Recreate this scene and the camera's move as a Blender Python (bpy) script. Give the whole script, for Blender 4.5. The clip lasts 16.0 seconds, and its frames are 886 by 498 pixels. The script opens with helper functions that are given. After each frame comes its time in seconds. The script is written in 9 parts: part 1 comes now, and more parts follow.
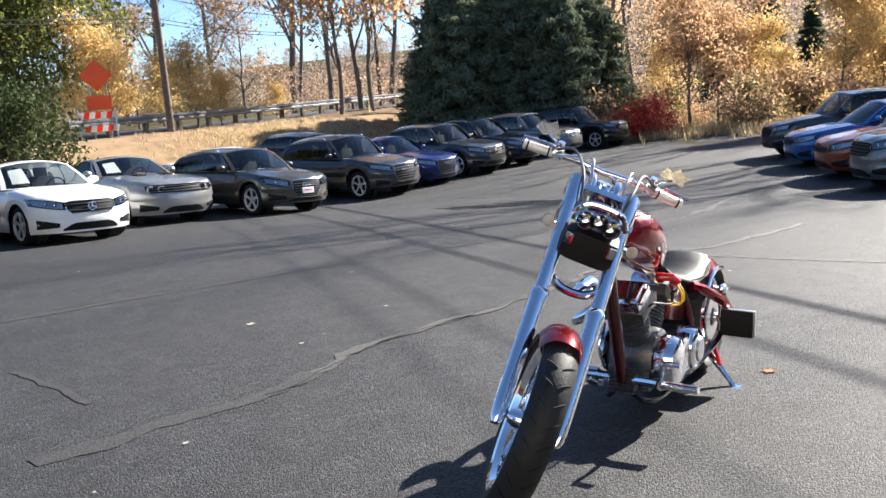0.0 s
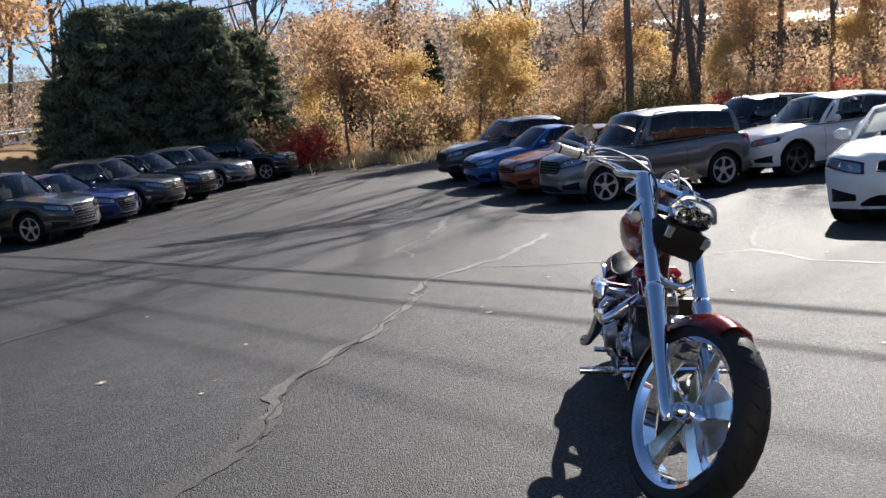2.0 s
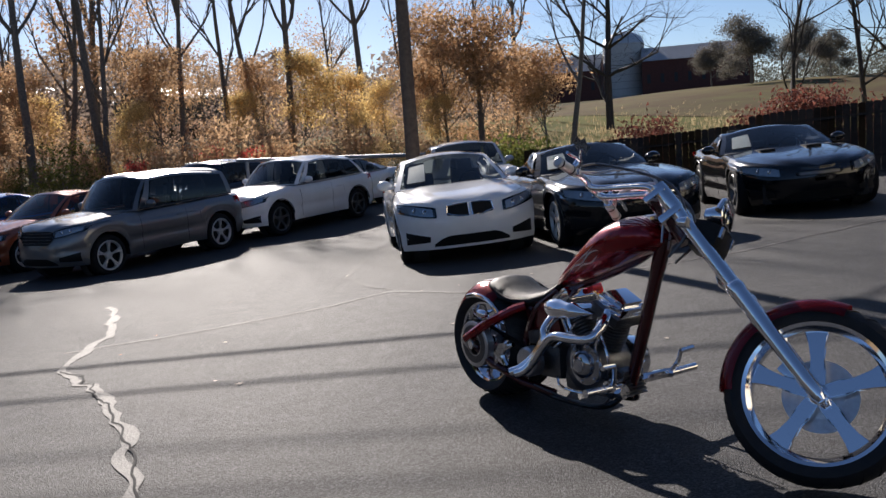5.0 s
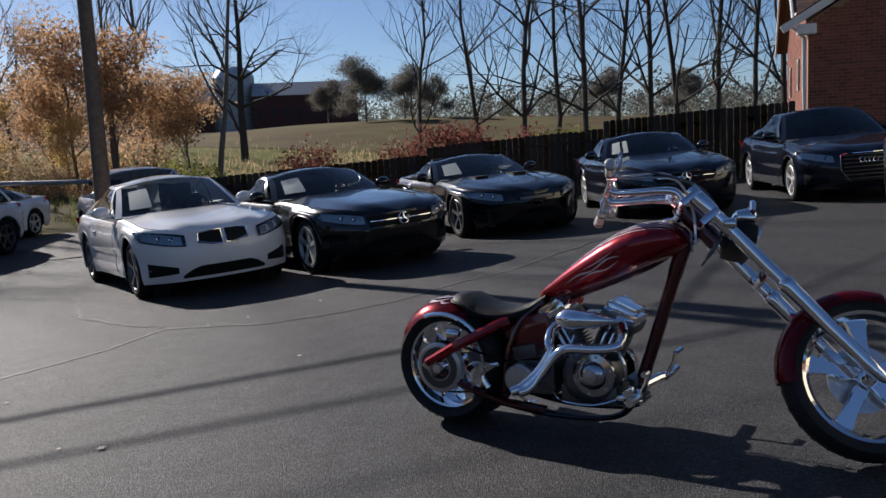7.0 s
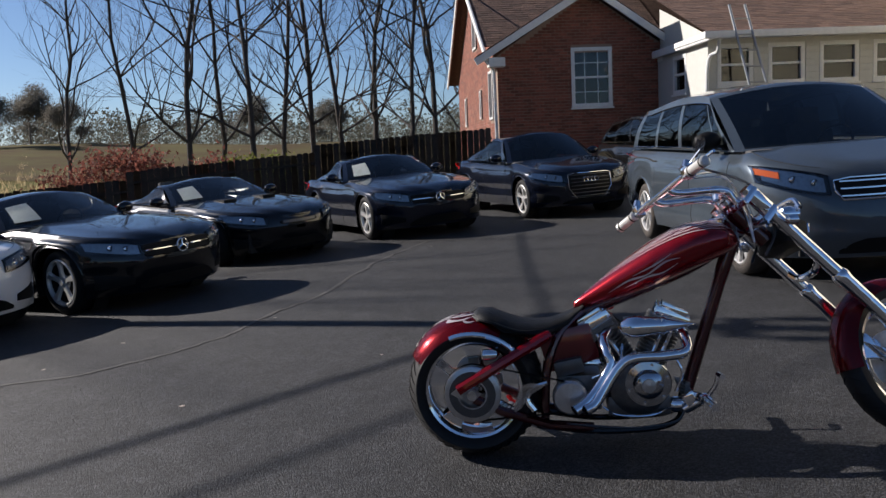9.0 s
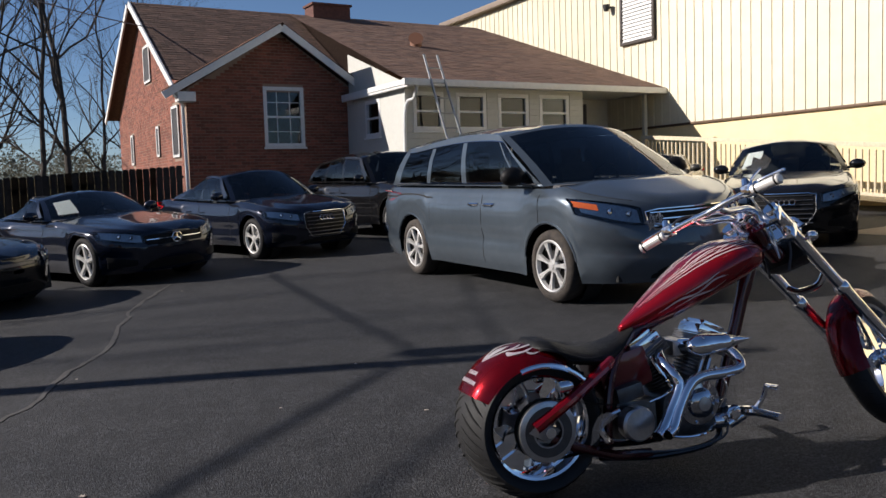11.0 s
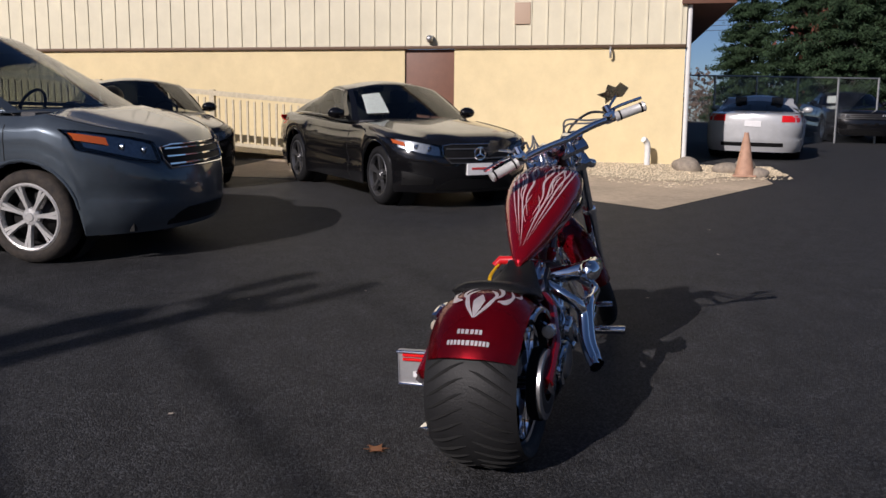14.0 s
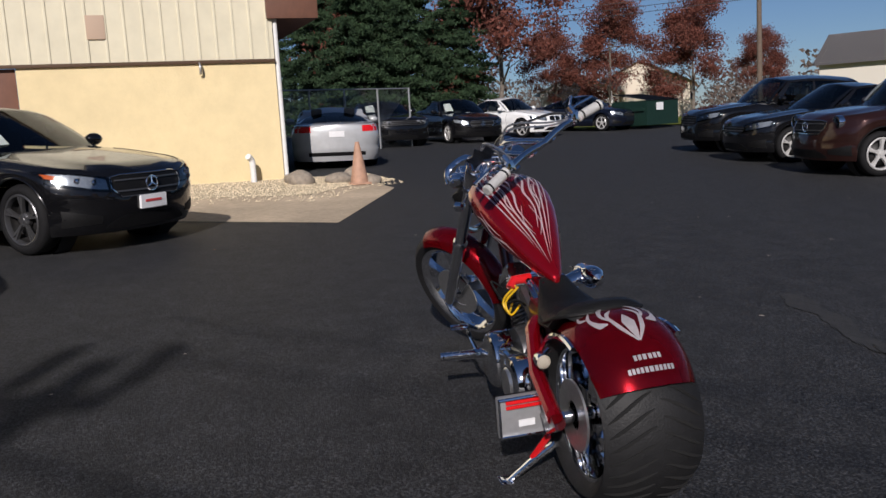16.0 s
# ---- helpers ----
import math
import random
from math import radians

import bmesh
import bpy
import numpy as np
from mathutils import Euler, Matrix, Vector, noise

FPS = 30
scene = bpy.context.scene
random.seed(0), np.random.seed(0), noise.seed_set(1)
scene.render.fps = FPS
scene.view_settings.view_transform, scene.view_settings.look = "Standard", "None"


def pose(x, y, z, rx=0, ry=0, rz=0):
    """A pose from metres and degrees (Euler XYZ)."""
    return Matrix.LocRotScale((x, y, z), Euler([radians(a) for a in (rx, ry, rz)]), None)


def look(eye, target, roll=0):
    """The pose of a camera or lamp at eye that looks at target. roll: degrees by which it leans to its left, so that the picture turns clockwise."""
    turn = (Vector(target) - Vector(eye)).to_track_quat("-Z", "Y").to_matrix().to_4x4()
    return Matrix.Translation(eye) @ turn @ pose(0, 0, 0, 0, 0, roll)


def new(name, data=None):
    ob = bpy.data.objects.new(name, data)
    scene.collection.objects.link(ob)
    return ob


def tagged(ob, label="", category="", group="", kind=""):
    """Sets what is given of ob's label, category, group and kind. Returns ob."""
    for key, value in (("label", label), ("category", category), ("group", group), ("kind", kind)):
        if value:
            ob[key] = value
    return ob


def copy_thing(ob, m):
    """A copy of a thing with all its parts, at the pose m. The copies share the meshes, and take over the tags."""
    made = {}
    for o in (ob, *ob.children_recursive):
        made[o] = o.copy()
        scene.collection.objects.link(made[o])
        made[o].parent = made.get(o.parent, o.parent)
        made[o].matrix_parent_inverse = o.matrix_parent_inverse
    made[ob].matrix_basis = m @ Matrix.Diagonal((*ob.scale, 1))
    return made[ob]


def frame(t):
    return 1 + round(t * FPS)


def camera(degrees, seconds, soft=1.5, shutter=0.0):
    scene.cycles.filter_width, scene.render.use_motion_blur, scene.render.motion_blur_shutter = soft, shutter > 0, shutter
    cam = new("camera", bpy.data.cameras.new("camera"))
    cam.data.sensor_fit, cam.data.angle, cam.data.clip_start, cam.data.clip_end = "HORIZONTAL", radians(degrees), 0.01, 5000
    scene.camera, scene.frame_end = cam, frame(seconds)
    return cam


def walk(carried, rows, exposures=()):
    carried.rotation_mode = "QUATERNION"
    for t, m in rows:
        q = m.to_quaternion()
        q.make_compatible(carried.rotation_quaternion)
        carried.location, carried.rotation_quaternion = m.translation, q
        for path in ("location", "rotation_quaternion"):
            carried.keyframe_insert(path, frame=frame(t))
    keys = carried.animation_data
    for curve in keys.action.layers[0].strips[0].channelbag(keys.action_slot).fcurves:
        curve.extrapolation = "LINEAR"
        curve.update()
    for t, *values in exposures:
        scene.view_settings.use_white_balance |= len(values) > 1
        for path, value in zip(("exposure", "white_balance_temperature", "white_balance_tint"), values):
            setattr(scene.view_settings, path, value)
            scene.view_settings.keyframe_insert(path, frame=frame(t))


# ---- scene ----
cam = camera(54.5, 16.0)
PATH = [
    (0, (4.437, 1.322, 1.547), (2.774, 0.266, 1.2), -4.3),
    (0.5, (4.607, 0.914, 1.553), (2.854, 0.024, 1.184), -4.4),
    (1, (4.776, 0.487, 1.547), (2.949, -0.239, 1.182), -4.2),
    (1.5, (4.818, 0.056, 1.566), (2.917, -0.471, 1.233), -4.9),
    (2, (4.841, -0.405, 1.552), (2.888, -0.675, 1.217), -4.7),
    (2.5, (4.725, -0.823, 1.539), (2.748, -0.873, 1.244), -4.8),
    (3, (4.674, -1.278, 1.534), (2.704, -1.122, 1.23), -3.9),
    (3.5, (4.484, -1.684, 1.513), (2.532, -1.387, 1.198), -4.2),
    (4, (4.293, -2.105, 1.504), (2.397, -1.552, 1.188), -3.4),
    (4.5, (4.045, -2.49, 1.48), (2.26, -1.641, 1.175), -3.5),
    (5, (3.75, -2.802, 1.49), (2.091, -1.721, 1.213), -4.1),
    (5.2, (3.637, -2.983, 1.476), (2.041, -1.814, 1.187), -3.8),
    (7.3, (1.943, -3.867, 1.437), (1.03, -2.107, 1.177), -2.6),
    (7.5, (1.769, -3.932, 1.427), (0.935, -2.135, 1.155), -2.6),
    (8, (1.321, -3.925, 1.394), (0.654, -2.06, 1.117), -4.0),
    (8.5, (0.86, -3.93, 1.395), (0.396, -2.0, 1.154), -3.5),
    (8.7, (0.668, -3.924, 1.395), (0.291, -1.974, 1.163), -3.0),
    (10.8, (-1.226, -3.412, 1.327), (-0.716, -1.485, 1.163), -1.9),
    (11, (-1.401, -3.331, 1.335), (-0.793, -1.432, 1.185), -1.8),
    (11.5, (-1.784, -3.041, 1.298), (-0.918, -1.247, 1.121), -2.5),
    (12, (-2.172, -2.701, 1.284), (-1.076, -1.04, 1.082), -2.6),
    (12.5, (-2.442, -2.261, 1.254), (-1.157, -0.737, 1.089), -2.7),
    (13, (-2.671, -1.817, 1.254), (-1.157, -0.516, 1.119), -1.7),
    (13.5, (-2.815, -1.334, 1.233), (-1.095, -0.336, 1.025), -0.7),
    (14, (-2.877, -0.834, 1.234), (-1.009, -0.178, 0.945), 0.5),
    (14.5, (-2.907, -0.327, 1.227), (-0.964, -0.015, 0.872), 1.1),
    (15, (-2.808, 0.143, 1.242), (-0.843, 0.174, 0.872), 0.7),
    (15.5, (-2.732, 0.675, 1.241), (-0.771, 0.437, 0.926), -0.8),
    (16, (-2.504, 1.125, 1.251), (-0.572, 0.685, 0.976), -3.4),
]
walk(cam, [(t, look(eye, target, roll)) for t, eye, target, roll in PATH],
     exposures=[(0, 1.98, 6350, 9), (1.5, 1.50, 6300, 10), (3.5, 0.72, 6350, 13), (5.2, 0.72, 6400, 14), (7.5, 0.46, 6200, 13), (8.5, 0.68, 6250, 13), (11.0, 0.60, 6350, 13), (12.0, 0.20, 6250, 17), (13.0, -0.27, 6200, 17), (13.5, -0.04, 6200, 17), (14.0, -0.10, 6200, 18), (14.5, 0.14, 6200, 19), (15.0, 0.46, 6200, 19), (15.5, 0.15, 6200, 18), (16.0, -0.10, 6150, 15)])

# ---- world, sun, exposure ----
SUN_EL, SUN_AZ = 28.0, 163.0          # degrees; azimuth counted from +x towards +y
world = bpy.data.worlds.new("sky")
scene.world = world
world.use_nodes = True
wn = world.node_tree
sky = wn.nodes.new("ShaderNodeTexSky")
sky.sky_type = 'NISHITA'
sky.sun_disc = False
sky.sun_elevation = radians(SUN_EL)
sky.sun_rotation = radians(90 - SUN_AZ)
sky.altitude = 1200
sky.air_density, sky.dust_density, sky.ozone_density = 0.9, 0.9, 4.5
wn.links.new(sky.outputs[0], wn.nodes["Background"].inputs[0])
wn.nodes["Background"].inputs[1].default_value = 0.057
sun_data = bpy.data.lights.new("sun", 'SUN')
sun_data.energy, sun_data.angle, sun_data.color = 5.0, radians(0.5), (1.0, 0.92, 0.82)
sun = new("sun", sun_data)
sun_from = Vector((math.cos(radians(SUN_AZ)) * math.cos(radians(SUN_EL)), math.sin(radians(SUN_AZ)) * math.cos(radians(SUN_EL)), math.sin(radians(SUN_EL))))
sun.matrix_world = look(sun_from * 50, (0, 0, 0))

# ---- materials ----
def mat(name, color=(0.5, 0.5, 0.5), rough=0.5, metal=0.0, var=0.0, scale=8.0, bump=0.0, bump_scale=60.0, coat=0.0, color2=None, island=0.0, spec=0.5, coarse=0.0, rand=0.0):
    """Principled material: two-scale colour variation, bump, optional variation per piece."""
    m = bpy.data.materials.new(name)
    m.use_nodes = True
    nt = m.node_tree
    b = nt.nodes["Principled BSDF"]
    b.inputs["Roughness"].default_value = rough
    b.inputs["Metallic"].default_value = metal
    b.inputs["Specular IOR Level"].default_value = spec
    b.inputs["Coat Weight"].default_value = coat
    b.inputs["Coat Roughness"].default_value = 0.04
    b.inputs["Base Color"].default_value = (*color, 1)
    if var or bump or color2 or island or rand:
        tc = nt.nodes.new("ShaderNodeTexCoord")
        geo = nt.nodes.new("ShaderNodeNewGeometry")
        c2 = color2 or tuple(c * (1 - var) for c in color)
        n1 = nt.nodes.new("ShaderNodeTexNoise")
        n1.inputs["Scale"].default_value = scale
        n1.inputs["Detail"].default_value = 6
        n1.inputs["Roughness"].default_value = 0.65
        nt.links.new(geo.outputs["Position"], n1.inputs["Vector"])
        ramp = nt.nodes.new("ShaderNodeMapRange")
        ramp.inputs[1].default_value, ramp.inputs[2].default_value = 0.32, 0.68
        nt.links.new(n1.outputs[0], ramp.inputs[0])
        mix = nt.nodes.new("ShaderNodeMix")
        mix.data_type = 'RGBA'
        mix.inputs[6].default_value, mix.inputs[7].default_value = (*color, 1), (*c2, 1)
        nt.links.new(ramp.outputs[0], mix.inputs[0])
        out = mix.outputs[2]
        if coarse:
            n2 = nt.nodes.new("ShaderNodeTexNoise")
            n2.inputs["Scale"].default_value, n2.inputs["Detail"].default_value = scale * 0.07, 4
            nt.links.new(geo.outputs["Position"], n2.inputs["Vector"])
            mr = nt.nodes.new("ShaderNodeMapRange")
            mr.inputs[1].default_value, mr.inputs[2].default_value = 0.35, 0.65
            mr.inputs[3].default_value, mr.inputs[4].default_value = 1 - coarse, 1 + coarse
            nt.links.new(n2.outputs[0], mr.inputs[0])
            mul = nt.nodes.new("ShaderNodeVectorMath")
            mul.operation = 'SCALE'
            nt.links.new(out, mul.inputs[0])
            nt.links.new(mr.outputs[0], mul.inputs["Scale"])
            out = mul.outputs[0]
        for amount, source in ((island, geo.outputs["Random Per Island"]), (rand, None)):
            if amount:
                if source is None:
                    source = nt.nodes.new("ShaderNodeObjectInfo").outputs["Random"]
                mr = nt.nodes.new("ShaderNodeMapRange")
                mr.inputs[3].default_value, mr.inputs[4].default_value = 1 - amount, 1 + amount
                nt.links.new(source, mr.inputs[0])
                mul = nt.nodes.new("ShaderNodeVectorMath")
                mul.operation = 'SCALE'
                nt.links.new(out, mul.inputs[0])
                nt.links.new(mr.outputs[0], mul.inputs["Scale"])
                out = mul.outputs[0]
        nt.links.new(out, b.inputs["Base Color"])
        if bump:
            n3 = nt.nodes.new("ShaderNodeTexNoise")
            n3.inputs["Scale"].default_value, n3.inputs["Detail"].default_value = bump_scale, 5
            nt.links.new(geo.outputs["Position"], n3.inputs["Vector"])
            bp = nt.nodes.new("ShaderNodeBump")
            bp.inputs["Strength"].default_value, bp.inputs["Distance"].default_value = bump, 0.01
            nt.links.new(n3.outputs[0], bp.inputs["Height"])
            nt.links.new(bp.outputs[0], b.inputs["Normal"])
    return m


def glass_mat(name, tint, rough=0.0):
    """Tinted window glass: lets light through by its tint, mirrors by Fresnel."""
    m = bpy.data.materials.new(name)
    m.use_nodes = True
    nt = m.node_tree
    nt.nodes.remove(nt.nodes["Principled BSDF"])
    tr = nt.nodes.new("ShaderNodeBsdfTransparent")
    tr.inputs[0].default_value = (*tint, 1)
    gl = nt.nodes.new("ShaderNodeBsdfGlossy")
    gl.inputs["Roughness"].default_value = rough
    fr = nt.nodes.new("ShaderNodeFresnel")
    fr.inputs[0].default_value = 1.6
    mx = nt.nodes.new("ShaderNodeMixShader")
    nt.links.new(fr.outputs[0], mx.inputs[0])
    nt.links.new(tr.outputs[0], mx.inputs[1])
    nt.links.new(gl.outputs[0], mx.inputs[2])
    nt.links.new(mx.outputs[0], nt.nodes["Material Output"].inputs[0])
    return m


M_GLASS = glass_mat("car_glass", (0.42, 0.46, 0.46))
M_PRIV = glass_mat("privacy_glass", (0.06, 0.07, 0.08))
M_LENS = glass_mat("lamp_lens", (0.75, 0.78, 0.8), 0.02)
M_HEAD = mat("lamp_reflector", (0.72, 0.73, 0.75), 0.20, 0.6, var=0.35, scale=40)
M_TYRE = mat("tyre_rubber", (0.011, 0.011, 0.012), 0.75, spec=0.2, bump=0.3, bump_scale=120, var=0.3, scale=25)
M_TYRED = mat("dusty_tyre_rubber", (0.060, 0.048, 0.038), 0.9, color2=(0.022, 0.020, 0.019), bump=0.3, bump_scale=120, scale=18)
# disc and barrel are dark so that the gaps between spokes look shaded
M_BARREL = mat("dark_gap_steel", (0.028, 0.027, 0.027), 0.55, 0.4, var=0.3, scale=20)
M_RIM = mat("alloy_silver", (0.66, 0.65, 0.63), 0.34, 0.4, var=0.15, scale=12)
M_RIMD = mat("alloy_dark", (0.14, 0.14, 0.145), 0.32, 0.7, var=0.2, scale=12)
M_CHROME = mat("chrome", (0.88, 0.89, 0.92), 0.06, 1.0)
M_BLACKP = mat("black_plastic", (0.007, 0.007, 0.0075), 0.55, var=0.3, scale=20, spec=0.2)
M_GLOSSB = mat("gloss_black", (0.01, 0.01, 0.011), 0.12)
M_CABIN = mat("cabin_dark", (0.085, 0.085, 0.088), 0.8, var=0.3, scale=14)
M_TAN = mat("cabin_tan", (0.30, 0.22, 0.14), 0.7, var=0.3, scale=14)
M_REDL = mat("red_lens", (0.62, 0.012, 0.014), 0.12)
M_AMBER = mat("amber_lens", (0.42, 0.085, 0.02), 0.12)
M_PAPER = mat("paper_sticker", (0.78, 0.84, 0.80), 0.7, var=0.15, scale=30)
M_PLATE = mat("plate_white", (0.75, 0.75, 0.76), 0.4, var=0.1, scale=30)
M_PLATER = mat("plate_red", (0.5, 0.05, 0.05), 0.5)
M_UNDER = mat("underbody", (0.012, 0.012, 0.012), 0.9)


def paint(name, color, metal=0.25, rough=0.32, dust=0.35):
    m = mat(name, color, rough, metal, var=dust * 0.4, scale=9, coat=1.0, coarse=0.12, spec=0.12)
    return m


# ---- helpers for building ----
def mesh_of(bm, name, smooth=True):
    me = bpy.data.meshes.new(name)
    bmesh.ops.recalc_face_normals(bm, faces=bm.faces)
    bm.to_mesh(me)
    bm.free()
    if smooth:
        me.polygons.foreach_set("use_smooth", [True] * len(me.polygons))
    return me


def sharp(me, angle=35):
    """Keep hard edges hard under smooth shading."""
    bm = bmesh.new()
    bm.from_mesh(me)
    for e in bm.edges:
        e.smooth = not (len(e.link_faces) == 2 and e.calc_face_angle(0) > radians(angle))
    bm.to_mesh(me)
    bm.free()


def part(name, bm, material, parent=None, label="", smooth=True, angle=35, at=None):
    """One bmesh (or shared mesh) as one mesh object under a thing or a part."""
    if isinstance(bm, bmesh.types.BMesh):
        me = mesh_of(bm, name, smooth)
        if smooth:
            sharp(me, angle)
        me.materials.append(material)
    else:
        me = bm
    ob = new(name, me)
    if parent is not None:
        ob.parent = parent
    if at is not None:
        ob.matrix_basis = at
    if label:
        ob["label"] = label
    return ob


def thing(name, m, label, category, group="", kind=""):
    ob = new(name)
    ob.matrix_basis = m
    ob.empty_display_size = 0.2
    return tagged(ob, label, category, group, kind)


def box(bm, c, s, rot=None, bevel=0.0):
    """A box of size s round c, with its edges bevelled."""
    m = Matrix.Translation(c) @ (rot.to_4x4() if rot is not None else Matrix.Identity(4)) @ Matrix.Diagonal((*s, 1))
    r = bmesh.ops.create_cube(bm, size=1, matrix=m)
    if bevel:
        es = list({e for v in r["verts"] for e in v.link_edges})
        bmesh.ops.bevel(bm, geom=es, offset=bevel, segments=2, affect='EDGES', profile=0.7)
    return bm


def tube(bm, pts, rad, seg=10, closed=False, cap=True):
    """A tube along points; rad is one radius or one for each point."""
    pts = [Vector(p) for p in pts]
    n = len(pts)
    rads = rad if isinstance(rad, (list, tuple)) else [rad] * n
    rings, side = [], None
    for i, p in enumerate(pts):
        a, b = (pts[(i - 1) % n], pts[(i + 1) % n]) if closed else (pts[max(i - 1, 0)], pts[min(i + 1, n - 1)])
        d = (b - a).normalized()
        if side is None:
            side = d.orthogonal().normalized()
        side = (side - d * side.dot(d))
        side = side.normalized() if side.length > 1e-6 else d.orthogonal().normalized()
        up = d.cross(side)
        rings.append([bm.verts.new(p + (side * math.cos(2 * math.pi * k / seg) + up * math.sin(2 * math.pi * k / seg)) * rads[i]) for k in range(seg)])
    for i in range(n if closed else n - 1):
        r0, r1 = rings[i], rings[(i + 1) % n]
        for k in range(seg):
            bm.faces.new((r0[k], r0[(k + 1) % seg], r1[(k + 1) % seg], r1[k]))
    if cap and not closed:
        bm.faces.new(rings[0][::-1])
        bm.faces.new(rings[-1])
    return bm


def spline(ctrl, steps=8):
    """Points on a smooth curve through the control points."""
    c = [Vector(p) for p in ctrl]
    c = [c[0] * 2 - c[1]] + c + [c[-1] * 2 - c[-2]]
    out = []
    for i in range(1, len(c) - 2):
        for k in range(steps):
            t = k / steps
            p0, p1, p2, p3 = c[i - 1], c[i], c[i + 1], c[i + 2]
            out.append(0.5 * ((2 * p1) + (p2 - p0) * t + (2 * p0 - 5 * p1 + 4 * p2 - p3) * t * t + (3 * p1 - p0 - 3 * p2 + p3) * t ** 3))
    return out + [c[-2]]


def lathe(bm, profile, seg=32, axis='Y', centre=(0, 0, 0)):
    """Turn (radius, offset) pairs round an axis."""
    c = Vector(centre)
    rings = []
    for r, o in profile:
        ring = []
        for k in range(seg):
            a = 2 * math.pi * k / seg
            u, v = r * math.cos(a), r * math.sin(a)
            ring.append(bm.verts.new(c + Vector((u, o, v) if axis == 'Y' else (u, v, o) if axis == 'Z' else (o, u, v))))
        rings.append(ring)
    for r0, r1 in zip(rings, rings[1:]):
        for k in range(seg):
            bm.faces.new((r0[k], r0[(k + 1) % seg], r1[(k + 1) % seg], r1[k]))
    return bm


def grid(bm, f, us, vs, keep=None):
    """A sheet of points f(u, v); keep(i, j) tells which cells are built."""
    V = [[None] * len(vs) for _ in us]

    def vert(i, j):
        if V[i][j] is None:
            V[i][j] = bm.verts.new(f(us[i], vs[j]))
        return V[i][j]
    for i in range(len(us) - 1):
        for j in range(len(vs) - 1):
            if keep is None or keep(i, j):
                bm.faces.new((vert(i, j), vert(i + 1, j), vert(i + 1, j + 1), vert(i, j + 1)))
    return bm


def frange(a, b, n):
    return [a + (b - a) * i / n for i in range(n + 1)]


def sstep(a, b, x):
    t = min(1.0, max(0.0, (x - a) / (b - a)))
    return t * t * (3 - 2 * t)


# ---- ground ----
def ground_z(x, y):
    """Height of the lot and of the land round it: it falls towards -x and rises to a road bank at -y."""
    xc = max(-13.0, min(x, 40))
    yc = max(-13.0, min(y, 26))
    z = 0.0342 * xc + 0.0187 * yc - 0.0235 * math.log1p(math.exp(min(30, -xc - 1)))
    z += 1.85 * sstep(-19.5, -25.5, y) * (1 - sstep(8, 18, x)) * (1 + 0.25 * sstep(-15, -60, x))
    z += 1.2 * sstep(-26, -55, x) * sstep(-10, 10, y)
    z += 3.3 * sstep(25, 95, y) * sstep(30, -10, x)
    z += 2.2 * sstep(110, 205, y) * sstep(-40, -120, x)
    z += 15 * sstep(-55, -230, x) * sstep(75, 25, y)
    return z

from mathutils.bvhtree import BVHTree

# ---- cars ----
RIMS = {}


